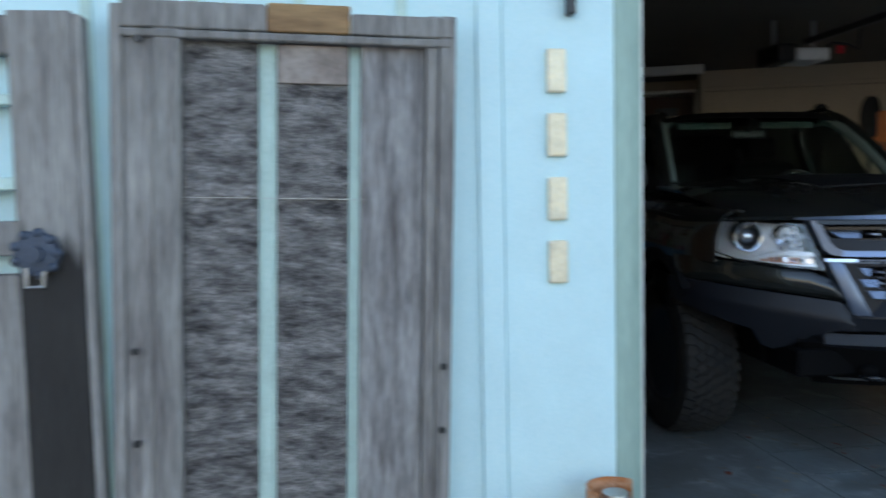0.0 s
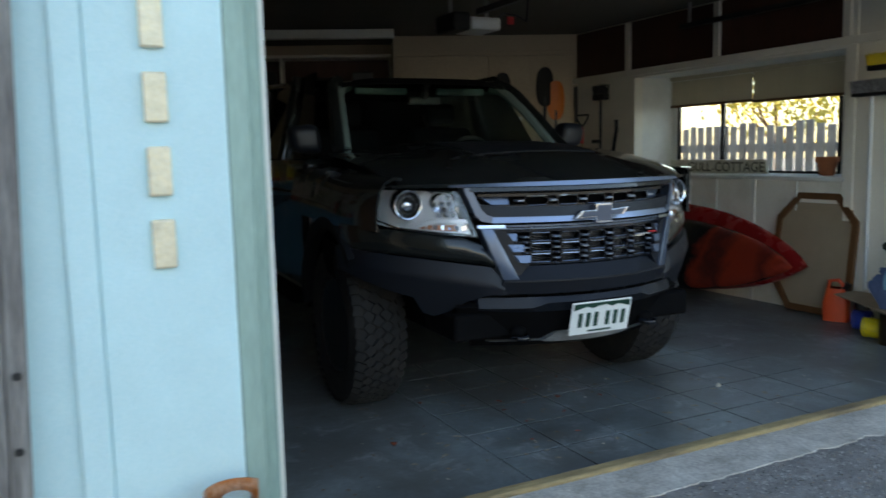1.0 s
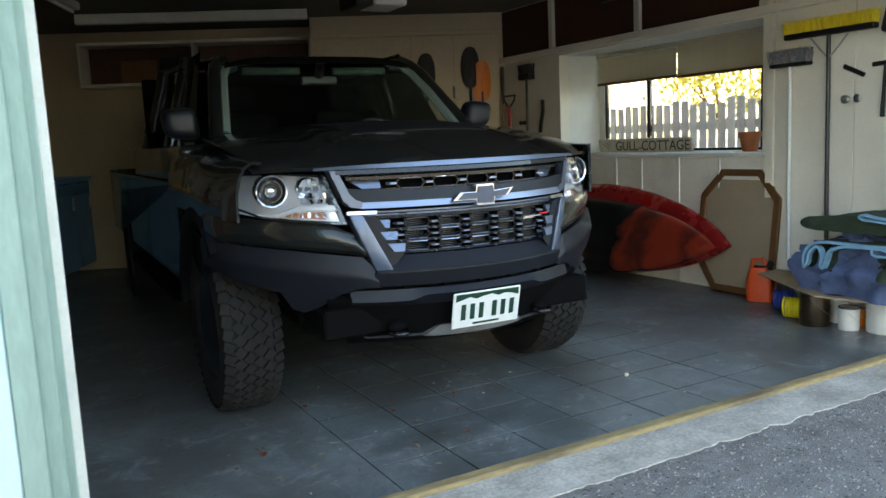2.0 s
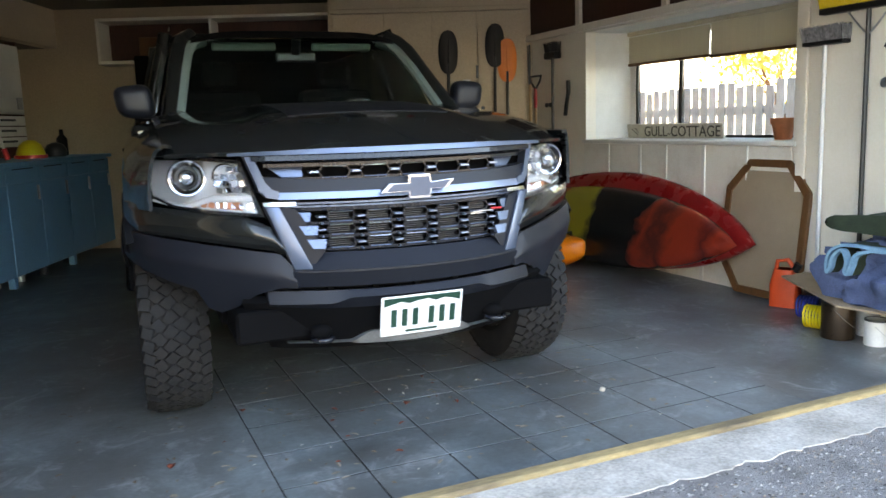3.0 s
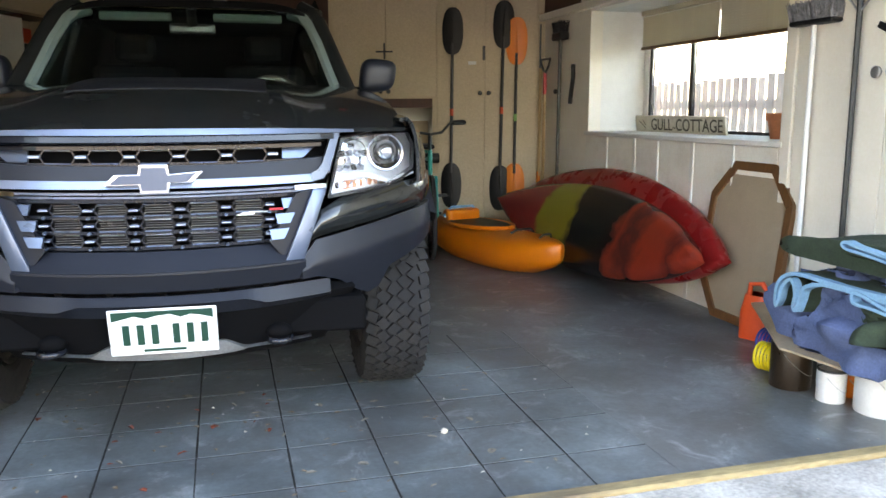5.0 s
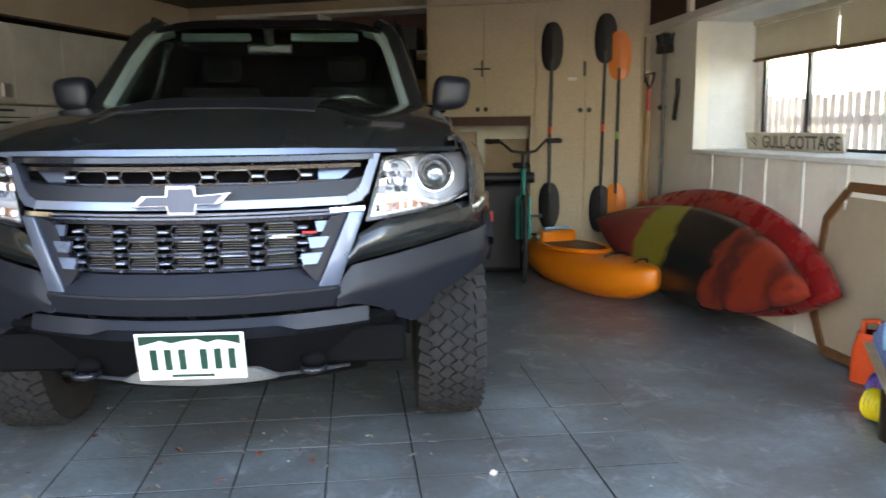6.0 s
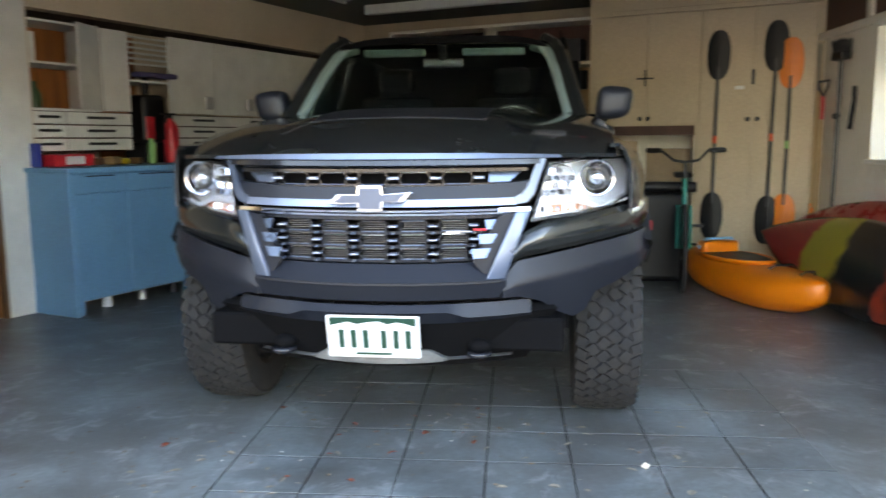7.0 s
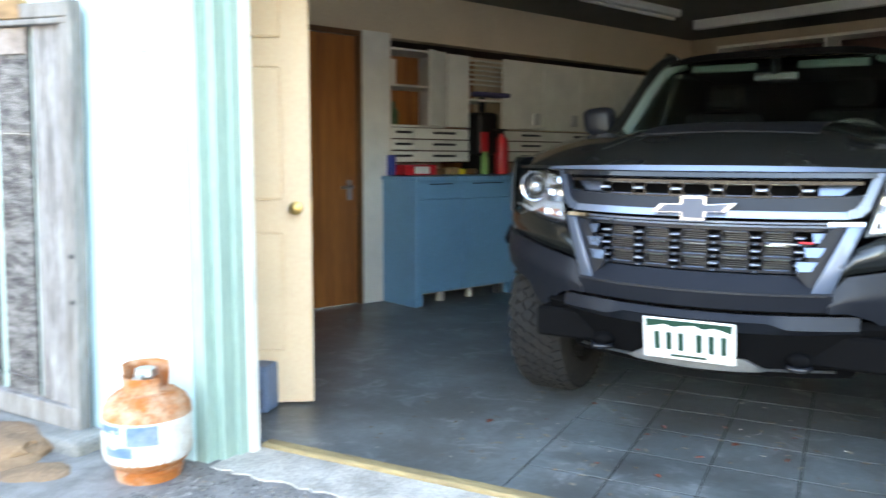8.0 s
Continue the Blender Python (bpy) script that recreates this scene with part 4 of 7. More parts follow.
# ---- front wall, post and gate ----
def oil_stained(base):
    """The grey wood with one ragged oil stain that soaked upwards from the foot of the board."""
    m = base.copy()
    m.name = "oil_stained_grey_wood"
    n, l = m.node_tree.nodes, m.node_tree.links
    b = n["Principled BSDF"]
    co, sep, nz, add, mr, mix = (n.new("ShaderNode" + k) for k in ("TexCoord", "SeparateXYZ", "TexNoise", "Math", "MapRange", "Mix"))
    mp = n.new("ShaderNodeMapping")
    mp.inputs["Scale"].default_value = (14, 14, 2.2)
    l.new(co.outputs["Object"], sep.inputs[0])
    l.new(co.outputs["Object"], mp.inputs[0])
    l.new(mp.outputs[0], nz.inputs["Vector"])
    nz.inputs["Scale"].default_value, nz.inputs["Detail"].default_value = 1.0, 5.0
    add.operation = 'MULTIPLY_ADD'
    add.inputs[1].default_value = 0.55
    l.new(nz.outputs[0], add.inputs[0])
    l.new(sep.outputs["Z"], add.inputs[2])
    mr.inputs["From Min"].default_value, mr.inputs["From Max"].default_value = 1.36, 1.46
    mr.inputs["To Min"].default_value, mr.inputs["To Max"].default_value = 0.93, 0.0
    l.new(add.outputs[0], mr.inputs[0])
    mix.data_type = 'RGBA'
    l.new(mr.outputs[0], mix.inputs[0])
    l.new(b.inputs["Base Color"].links[0].from_socket, mix.inputs[6])
    mix.inputs[7].default_value = (0.010, 0.008, 0.0075, 1)
    l.new(mix.outputs[2], b.inputs["Base Color"])
    return m


for x0, x1, y0 in ((0.93, 1.005, 1.895), (1.005, 1.075, 1.855), (1.078, 1.408, 1.862)):
    structure(link("corner_post", boxes((x0, x1, y0, 1.95, -0.1, 2.9), bevel=0.003), WALLBLUE), "pale blue painted board beside the garage opening", "wall")
for x0, x1, y0, y1, mt in ((1.410, 1.468, 1.868, 2.0, SAGE), (1.468, 1.508, 1.915, 2.03, SAGE), (1.508, 1.530, 1.975, 2.05, SAGE), (1.530, 1.556, 2.02, 2.06, OFFWHITE)):
    bm = boxes((x0, x1, y0, y1, -0.06, 2.10), bevel=0.003)
    structure(link("door_jamb", bm, mt), "sage green stepped door jamb board", "trim")
structure(link("door_header", boxes((1.41, 8.4, 1.875, 2.02, 2.05, 2.10)), SAGE), "sage green head of the garage opening", "trim")
structure(link("wall_inner_front", boxes((-3.0, 1.408, 1.995, 2.06, 0, H)), CREAM), "cream inside face of the front wall", "wall")
structure(link("wall_front_east", boxes((6.1, 9.0, 1.87, 1.99, -0.1, 2.9)), WALLBLUE), "pale blue front wall beyond the opening", "wall")
# Unseen roof and tall blocks, added to keep sun off the driveway.
structure(link("roof", boxes((-4.2, 7.0, 1.35, 10.5, 2.9, 3.05)), BROWN), "unseen flat brown roof added over the garage for shade", "roof")
structure(link("sun_block", boxes((-6, 6.3, 9.6, 14, -0.2, 5.0), (-30, -0.5, 14.002, 18, -0.2, 12.5)), CREAM), "unseen cream blocks added behind the garage to stop the sun", "wall")

for i, x in enumerate((-0.9, -0.62, -0.34, -0.06, 0.22, 0.50, 0.78)):
    structure(link("siding_batten", boxes((x, x + 0.03, 1.858, 1.87, 0, 2.9), bevel=0.003), MINT), "pale mint batten on the front wall", "trim")

gate = thing("wooden_gate", pose(-0.025, 1.79, 0.07, 0, 2.0, 0), "weathered grey timber gate hung flat against the pale wall", "gate")
part("backing", boxes((0.14, 0.83, 0.045, 0.055, 0.06, 1.60)), MINT, gate, "pale mint boards behind the planks")
for x0, x1, y0 in ((0.178, 0.376, 0.024), (0.425, 0.619, 0.026), (0.649, 0.826, 0.023)):
    bm = boxes((x0, x1, y0, 0.044, 0.06, 1.60), bevel=0.004)
    part("plank", bm, PLANKWOOD if x0 < 0.6 else SPLITWOOD, gate)
for x0, x1, y0 in ((0.0, 0.032, 0.0), (0.034, 0.105, 0.006), (0.107, 0.178, -0.004), (0.828, 0.860, 0.002), (0.862, 0.906, -0.004)):
    bm = boxes((x0, x1, y0, 0.05, 0.0, 1.66), bevel=0.004)
    part("stile", bm, GREYWOOD, gate)
for x0, x1, z0, z1, mt in ((0.03, 0.40, 1.60, 1.67, GREYWOOD), (0.402, 0.62, 1.60, 1.675, TANWOOD), (0.622, 0.90, 1.60, 1.655, GREYWOOD), (0.03, 0.89, 1.575, 1.597, GREYWOOD), (0.04, 0.88, 0.0, 0.09, GREYWOOD)):
    part("rail", boxes((x0, x1, -0.008, 0.04, z0, z1), bevel=0.004), mt, gate)
part("patch", boxes((0.428, 0.616, 0.018, 0.027, 1.47, 1.572), bevel=0.002), FADEDTAN, gate, "bare tan patch of wood")
for x, z in ((0.075, 1.57), (0.884, 0.70), (0.882, 0.52), (0.06, 0.75), (0.062, 0.5)):
    bm = bmesh.new()
    cyl(bm, (x, -0.010, z), (x, 0.0, z), 0.010, seg=10)
    part("bolt", bm, DARKMETAL, gate)
for z in (0.16, 1.16):
    part("scratch_wire", boxes((0.18, 0.66, 0.020, 0.0235, z, z + 0.0014)), STEEL, gate)

gp = thing("gate_post", pose(-0.225, 1.80, 0), "wide grey post with an oil-dark lower half and a rusted latch", "post")
part("post_board", boxes((0.0, 0.160, 0, 0.06, -0.03, 1.71), bevel=0.004), oil_stained(GREYWOOD), gp, "grey board blackened by oil below the latch")
part("edge_board", boxes((0.162, 0.185, -0.001, 0.06, -0.03, 1.70), bevel=0.004), GREYWOOD, gp)
bm = bmesh.new()
lathe(bm, [(-0.03, 0.040), (-0.028, 0.056), (-0.008, 0.060), (0.0, 0.052)], "Y", 14, (0.052, 0, 1.085))
cyl(bm, (0.052, -0.05, 1.085), (0.052, -0.02, 1.085), 0.022, seg=12)
BLUED = material("blued_steel", (0.07, 0.09, 0.13), 0.5, metal=0.4, vary=0.15, scale=30)
latch = smooth(part("latch", bm, BLUED, gp, "blue-grey steel latch rosette"), 40)
for k in range(9):
    bm = bmesh.new()
    bmesh.ops.create_icosphere(bm, subdivisions=2, radius=0.014, matrix=Matrix.Translation((0.052 + 0.052 * math.cos(k * 0.698), -0.022, 1.085 + 0.055 * math.sin(k * 0.698))))
    smooth(part("lobe", bm, BLUED, latch), 60)
bm = bmesh.new()
tube(bm, [(0.03, -0.035, 1.05), (0.03, -0.035, 1.0), (0.07, -0.035, 1.0), (0.075, -0.035, 1.04)], 0.005)
part("hasp", bm, STEEL, latch)
sc = thing("slatted_screen", pose(-0.72, 1.81, 0), "weathered slatted timber screen with pale wall behind it", "screen")
for z0, z1, mt in ((1.60, 1.70, GREYWOOD), (1.47, 1.50, MINT), (1.25, 1.285, MINT), (1.08, 1.17, GREYWOOD), (-0.03, 1.03, GREYWOOD)):
    part("slat", boxes((0.0, 0.515, 0, 0.045, z0, z1), bevel=0.004), mt, sc)

# house number: four gold bars, and a fixing above them
for k, z in enumerate((1.50, 1.318, 1.135, 0.952)):
    bm = boxes((1.205, 1.262, 1.846, 1.8615, z, z + 0.125), bevel=0.006, segs=2)
    single("house_number_bar", bm, GOLD, "gold numeral plate on the pale blue post", "number plate", "house number bars")
single("wall_fixing", boxes((1.262, 1.285, 1.82, 1.862, 1.715, 1.83), bevel=0.004), DARKMETAL, "dark metal fixing on the pale post", "bracket")
single("wall_crack", boxes((0.932, 1.0, 1.890, 1.8945, 0.736, 0.744)), BLACK, "dark open joint across a pale board", "crack")

# gas bottle
tank = thing("propane_tank", pose(1.348, 1.702, -0.010) @ Matrix.Diagonal((1, 1, 0.945, 1)), "rusty propane tank with a faded blue and white label", "gas bottle")
bm = bmesh.new()
lathe(bm, [(0.0, 0.11), (0.03, 0.115), (0.035, 0.105), (0.04, 0.10), (0.06, 0.128), (0.085, 0.146), (0.11, 0.153)], "Z", 32)
smooth(part("base_ring", bm, RUST, tank), 40)
bm = bmesh.new()
lathe(bm, [(0.085, 0.146), (0.11, 0.1535), (0.235, 0.1535), (0.245, 0.152)], "Z", 40)
smooth(part("label_band", bm, TANKWHITE, tank, "chalky white label band"), 40)
for a0, a1, z0, z1 in ((-118, -78, 0.205, 0.236), (-106, -62, 0.120, 0.160), (-70, -30, 0.165, 0.236)):
    bm = bmesh.new()
    grid(bm, lerp_list(a0, a1, 10), [z0, z1], lambda a, z: (0.155 * math.cos(radians(a)), 0.155 * math.sin(radians(a)), z), 0.001)
    part("label_patch", bm, TANKBLUE, tank, "faded blue printing")
bm = bmesh.new()
grid(bm, lerp_list(0, 360, 24), [0, 1], lambda a, r: (0.155 * math.cos(radians(-88 + 14 * r * math.cos(radians(a)))), 0.155 * math.sin(radians(-88 + 14 * r * math.cos(radians(a)))), 0.185 + 0.035 * r * math.sin(radians(a))), 0.001)
part("label_disc", bm, TANKWHITE, tank)
bm = bmesh.new()
lathe(bm, [(0.243, 0.153), (0.27, 0.150), (0.30, 0.135), (0.325, 0.105), (0.335, 0.06), (0.337, 0.02)], "Z", 40)
smooth(part("shoulder", bm, RUST, tank), 40)
bm = bmesh.new()
for a0, a1, z1 in ((35, 215, 0.428), (215, 350, 0.388)):
    grid(bm, lerp_list(a0, a1, 18), [0.325, 0.35, 0.38, z1], lambda a, z: ((0.080 + 0.04 * (z - 0.38)) * math.cos(radians(a)), (0.080 + 0.04 * (z - 0.38)) * math.sin(radians(a)), z))
bmesh.ops.solidify(bm, geom=bm.faces[:], thickness=0.005)
smooth(part("collar", bm, RUST, tank, "rusty handle collar"), 40)
bm = bmesh.new()
cyl(bm, (0, 0, 0.33), (0, 0, 0.40), 0.022, seg=12)
cyl(bm, (0, 0, 0.385), (0.03, -0.07, 0.385), 0.018, seg=12)
cyl(bm, (0, 0, 0.385), (0, 0, 0.412), 0.040, 0.036, seg=16)
smooth(part("valve", bm, STEEL, tank, "dull steel valve"), 40)

# low kerb, rocks and straw by the gate
structure(link("kerb", boxes((-2.0, 0.99, 1.68, 1.86, -0.2, 0.045), bevel=0.02, segs=2), material("dirty_kerb", (0.30, 0.29, 0.27), 0.95, vary=0.2, scale=7, bump=0.6)), "worn concrete kerb under the gate", "kerb")


def rock(r, seed, squash):
    bm = bmesh.new()
    bmesh.ops.create_icosphere(bm, subdivisions=3, radius=r)
    for v in bm.verts:
        k = 1 + 0.35 * noise.noise(v.co / r * 1.3 + Vector((seed, 0, 0))) + 0.12 * noise.noise(v.co / r * 4 + Vector((0, seed, 0)))
        v.co = Vector((v.co.x * k, v.co.y * k * 0.75, v.co.z * k * squash))
    return bm


for i, (x, y, r, sq) in enumerate(((0.66, 1.56, 0.26, 0.26), (0.98, 1.52, 0.15, 0.16), (0.40, 1.42, 0.18, 0.35), (0.16, 1.50, 0.2, 0.4))):
    single("stone", rock(r, i * 3.1, sq), ROCK, "flat weathered stone on the driveway edge", "stone", "stones by the gate", pose(x, y, -0.035 + r * sq * 0.6, 0, 0, 20 * i), 50)
bm = bmesh.new()
rs = random.Random(8)
for i in range(160):
    a, x, y = rs.uniform(-0.6, 0.9), 0.72 + rs.uniform(-0.26, 0.12), 1.28 + rs.uniform(-0.13, 0.12)
    d = Vector((math.cos(a), math.sin(a) - 0.5, rs.uniform(-0.25, 0.1))) * rs.uniform(0.10, 0.22)
    p = Vector((x, y, rs.uniform(-0.02, 0.05)))
    cyl(bm, p, p + d, 0.0025, 0.001, seg=3)
tagged(link("dry_grass", bm, STRAW), "dry straw-coloured grass tuft beside the stones", "grass", kind="stuff")

# ---- east side: sill, window, blind, sills and panels ----
rv = boxes((WX + 0.1, NX + 0.1, NY1, NY1 + 0.06, NZ0, NZ1), (WX + 0.1, NX + 0.1, NY0 - 0.06, NY0, NZ0, NZ1), (WX + 0.1, NX + 0.1, NY0 - 0.06, NY1 + 0.06, NZ1, NZ1 + 0.05))
structure(link("window_reveal", rv, OFFWHITE), "white painted deep window reveal", "window reveal")
structure(link("window_sill", boxes((WX - 0.025, NX + 0.1, NY0 - 0.04, NY1 + 0.03, NZ0 - 0.03, NZ0), bevel=0.004), OFFWHITE), "white painted window shelf with chipped edge", "window sill")
win = thing("window_1", pose(NX, 0, 0), "dark framed sliding window in a deep white reveal", "window")
win["kind"] = "structure"
part("casing", boxes((0, 0.05, NY1 - 0.07, NY1, NZ0, NZ1), (0, 0.05, NY0, NY0 + 0.05, NZ0, NZ1), (0, 0.05, NY0 + 0.05, NY1 - 0.07, NZ1 - 0.06, NZ1), bevel=0.003), OFFWHITE, win)
for y0, y1, z0, z1 in ((3.552, 3.575, 1.0, 1.80), (5.605, 5.628, 1.0, 1.80), (5.05, 5.085, 1.012, 1.80), (3.86, 3.895, 1.012, 1.80), (3.576, 5.604, NZ0 + 0.002, 1.012), (3.576, 5.604, 1.80, 1.82)):
    part("window_frame", boxes((0.008, 0.045, y0, y1, z0, z1), bevel=0.003), BLACKPLASTIC, win)
for y0, y1 in ((3.576, 3.859), (3.896, 5.049), (5.086, 5.604)):
    p = part("pane", boxes((0.024, 0.028, y0, y1, 1.0125, 1.80)), WINGLASS, win)
    p.visible_shadow = False
for y0, y1, zb in ((NY0 + 0.06, 4.669, 1.585), (4.671, NY1 - 0.05, 1.595)):
    bl = thing("window_blind", pose(NX - 0.05, 0, 0), "yellowed slatted blind drawn halfway up the window", "blind", "window blinds")
    part("head_rail", boxes((-0.02, 0.02, y0, y1, 1.845, NZ1 - 0.002), bevel=0.003), BLINDMAT, bl)
    part("bottom_rail", boxes((-0.014, 0.014, y0, y1, zb, zb + 0.022), bevel=0.004), OAK, bl, "brown shaded bottom rail")
    n = int((1.845 - zb - 0.025) / 0.0165)
    for i in range(n):
        z = zb + 0.03 + i * 0.0165
        s = part("slat", boxes((-0.012, 0.012, y0 + 0.005, y1 - 0.005, -0.0006, 0.0006)), BLINDMAT, bl)
        s.matrix_local = pose(0, 0, z, 0, 62, 0)
single("flower_pot", lathe(bmesh.new(), [(0.0, 0.052), (0.10, 0.072), (0.10, 0.082), (0.14, 0.084), (0.14, 0.074), (0.10, 0.066), (0.03, 0.05)], "Z", 28), TERRACOTTA, "empty terracotta flower pot on the window shelf", "flower pot", m=pose(6.22, 3.80, NZ0), angle=40)
sign = thing("name_sign", pose(6.33, 4.98, NZ0, 0, -9, 0), "weathered white board sign with dark lettering on the window shelf", "sign")
part("board", boxes((-0.010, 0.010, -0.54, 0.58, 0, 0.118), bevel=0.003), SIGNPAINT, sign)
for word, y, size in (("GULL", 0.22, 0.118), ("COTTAGE", -0.24, 0.118), ("~", 0.055, 0.07)):
    cu = bpy.data.curves.new("lettering", 'FONT')
    cu.body, cu.size, cu.extrude, cu.align_x, cu.shear = word, size, 0.001, 'CENTER', 0.15
    cu.offset = 0.0008
    cu.materials.append(INK)
    tx = new("lettering", cu)
    tx.parent = sign
    tx.matrix_local = Matrix.Translation((-0.0115, y, 0.018)) @ Matrix(((0, 0, -1, 0), (-1, 0, 0, 0), (0, 1, 0, 0), (0, 0, 0, 1)))
for a, b in (((0.52, 0.08), (0.44, 0.03)), ((0.47, 0.085), (0.43, 0.05))):
    bm = bmesh.new()
    tube(bm, [(-0.012, a[0], a[1]), (-0.012, b[0], b[1])], 0.003, 5)
    part("painted_mark", bm, INK, sign)
# boards under the shelf
for y in (5.36, 4.96, 4.65, 4.26, 3.86):
    wd = 0.035 if y in (4.96, 4.26) else 0.014
    structure(link("panel_batten", boxes((WX - 0.014, WX, y - wd / 2, y + wd / 2, 0.0, NZ0 - 0.032), bevel=0.003), OFFWHITE), "chalky white batten on the wall panels", "trim")
structure(link("wall_panel", boxes((WX - 0.006, WX - 0.001, NY0, NY1 + 0.02, 0.0, NZ0 - 0.033)), GRIMECREAM), "grimy white wall panelling under the window", "wall")
structure(link("wall_post", boxes((WX - 0.02, WX, NY0 - 0.10, NY0 - 0.035, 0.0, 2.38), bevel=0.004), CREAM), "cream post beside the window", "trim")
structure(link("cupboard_face", boxes((WX - 0.012, WX - 0.001, 2.06, 2.83, 0.0, 1.95), (WX - 0.012, WX - 0.001, 2.836, 3.385, 0.0, 1.95), bevel=0.002), CREAM), "cream full-height cupboard doors along the wall", "cupboard")
structure(link("wall_rail", boxes((WX - 0.05, WX, 2.06, 6.62, 1.895, 1.95), bevel=0.004), CREAM), "cream painted rail along the top of the wall", "trim")
structure(link("upper_panel", boxes((WX - 0.008, WX - 0.001, 3.42, 6.62, 1.952, 2.39)), BROWN), "dark red-brown panels above the rail", "wall")
for y in (5.76, 4.655, 3.47):
    structure(link("upper_post", boxes((WX - 0.045, WX - 0.01, y - 0.03, y + 0.03, 1.952, 2.39), bevel=0.003), CREAM), "cream post between the brown upper panels", "trim")

# things on the east wall
for y in (2.88, 2.80):
    bm = bmesh.new()
    lathe(bm, [(-0.032, 0.020), (-0.028, 0.026), (-0.016, 0.024), (-0.012, 0.010), (0.0, 0.010)], "X", 16, (WX - 0.012, y, 1.306))
    single("cupboard_knob", bm, STEEL, "round blue-grey knob on the cream cupboard", "knob", "cupboard knobs", angle=40)
single("latch_bar", boxes((-0.012, 0, -0.075, 0.075, -0.014, 0.014), bevel=0.003), DARKMETAL, "grey metal latch bar across the cupboard doors", "latch", m=pose(WX - 0.014, 2.835, 1.472, 26, 0, 0))


def brush_head(bm, w, d, h, count, seed):
    rnd = random.Random(seed)
    for i in range(count):
        y, x = rnd.uniform(-w / 2, w / 2), rnd.uniform(-d / 2, d / 2)
        cyl(bm, (x, y, 0), (x * 1.5 + rnd.uniform(-0.01, 0.01), y * 1.04 + rnd.uniform(-0.012, 0.012), h * rnd.uniform(0.85, 1.05)), 0.004, 0.002, seg=4)


br = thing("scrub_brush", pose(WX - 0.05, 3.25, 0), "long white-handled brush with grey bristles hung head up", "brush")
bm = bmesh.new()
cyl(bm, (0, 0, 0.23), (0, 0.005, 1.54), 0.0125, seg=10)
part("handle", bm, WHITEPLASTIC, br)
part("head", boxes((-0.035, 0.035, -0.14, 0.14, 1.535, 1.56), bevel=0.01, segs=2), BLACKPLASTIC, br)
bm = bmesh.new()
brush_head(bm, 0.27, 0.07, 0.085, 420, 3)
b = part("bristles", bm, material("grey_bristle", (0.24, 0.24, 0.25), 0.9, vary=0.3, scale=40), br)
b.matrix_local = pose(0, 0, 1.558)
b["kind"] = "stuff"
pb = thing("push_broom", pose(WX - 0.05, 2.985, 0), "push broom with yellow bristles hung head up on the wall", "broom")
bm = bmesh.new()
cyl(bm, (0, -0.01, 0.30), (0, 0.0, 1.70), 0.0125, seg=10)
part("handle", bm, DARKMETAL, pb)
bm = bmesh.new()
tube(bm, [(0, 0, 1.56), (0, 0.06, 1.62), (0, 0.13, 1.70)], 0.005)
tube(bm, [(0, 0, 1.56), (0, -0.06, 1.62), (0, -0.13, 1.70)], 0.005)
part("brace", bm, STEEL, pb)
part("head", boxes((-0.03, 0.03, -0.30, 0.30, 1.70, 1.735), bevel=0.006), BLACKPLASTIC, pb)
bm = bmesh.new()
brush_head(bm, 0.60, 0.05, 0.075, 700, 5)
b = part("bristles", bm, YELLOW, pb)
b.matrix_local = pose(0, 0, 1.734)
b["kind"] = "stuff"
hm = thing("hammer", pose(WX - 0.03, 2.635, 0), "small hammer with a dark handle hanging on the wall", "hammer")
bm = bmesh.new()
cyl(bm, (0, 0.012, 1.19), (0, 0, 1.49), 0.013, 0.010, seg=8)
part("handle", bm, BLACKPLASTIC, hm)
bm = bmesh.new()
cyl(bm, (0, 0.075, 1.495), (0, -0.03, 1.50), 0.014, seg=10)
cyl(bm, (0, -0.03, 1.50), (0, -0.10, 1.49), 0.014, 0.004, seg=8)
part("head", bm, DARKMETAL, hm)
yp = thing("reach_pole", pose(WX - 0.04, 2.535, 0), "yellow pole with a black grip hung on the wall", "pole")
bm = bmesh.new()
cyl(bm, (-0.03, 0.01, 0.95), (-0.03, -0.03, 1.58), 0.017, seg=10)
part("shaft", bm, YELLOW, yp)
bm = bmesh.new()
cyl(bm, (-0.03, 0.012, 0.70), (-0.03, 0.01, 0.95), 0.019, seg=10)
cyl(bm, (-0.03, -0.03, 1.58), (-0.03, -0.04, 1.70), 0.013, seg=10)
part("grip", bm, BLACKPLASTIC, yp)
single("dustpan", boxes((-0.05, 0, -0.12, 0.06, 0.0, 0.17), bevel=0.02, segs=2), DARKMETAL, "dark dustpan hung high on the wall", "dustpan", m=pose(WX - 0.02, 2.60, 1.66, 12, 0, 0))

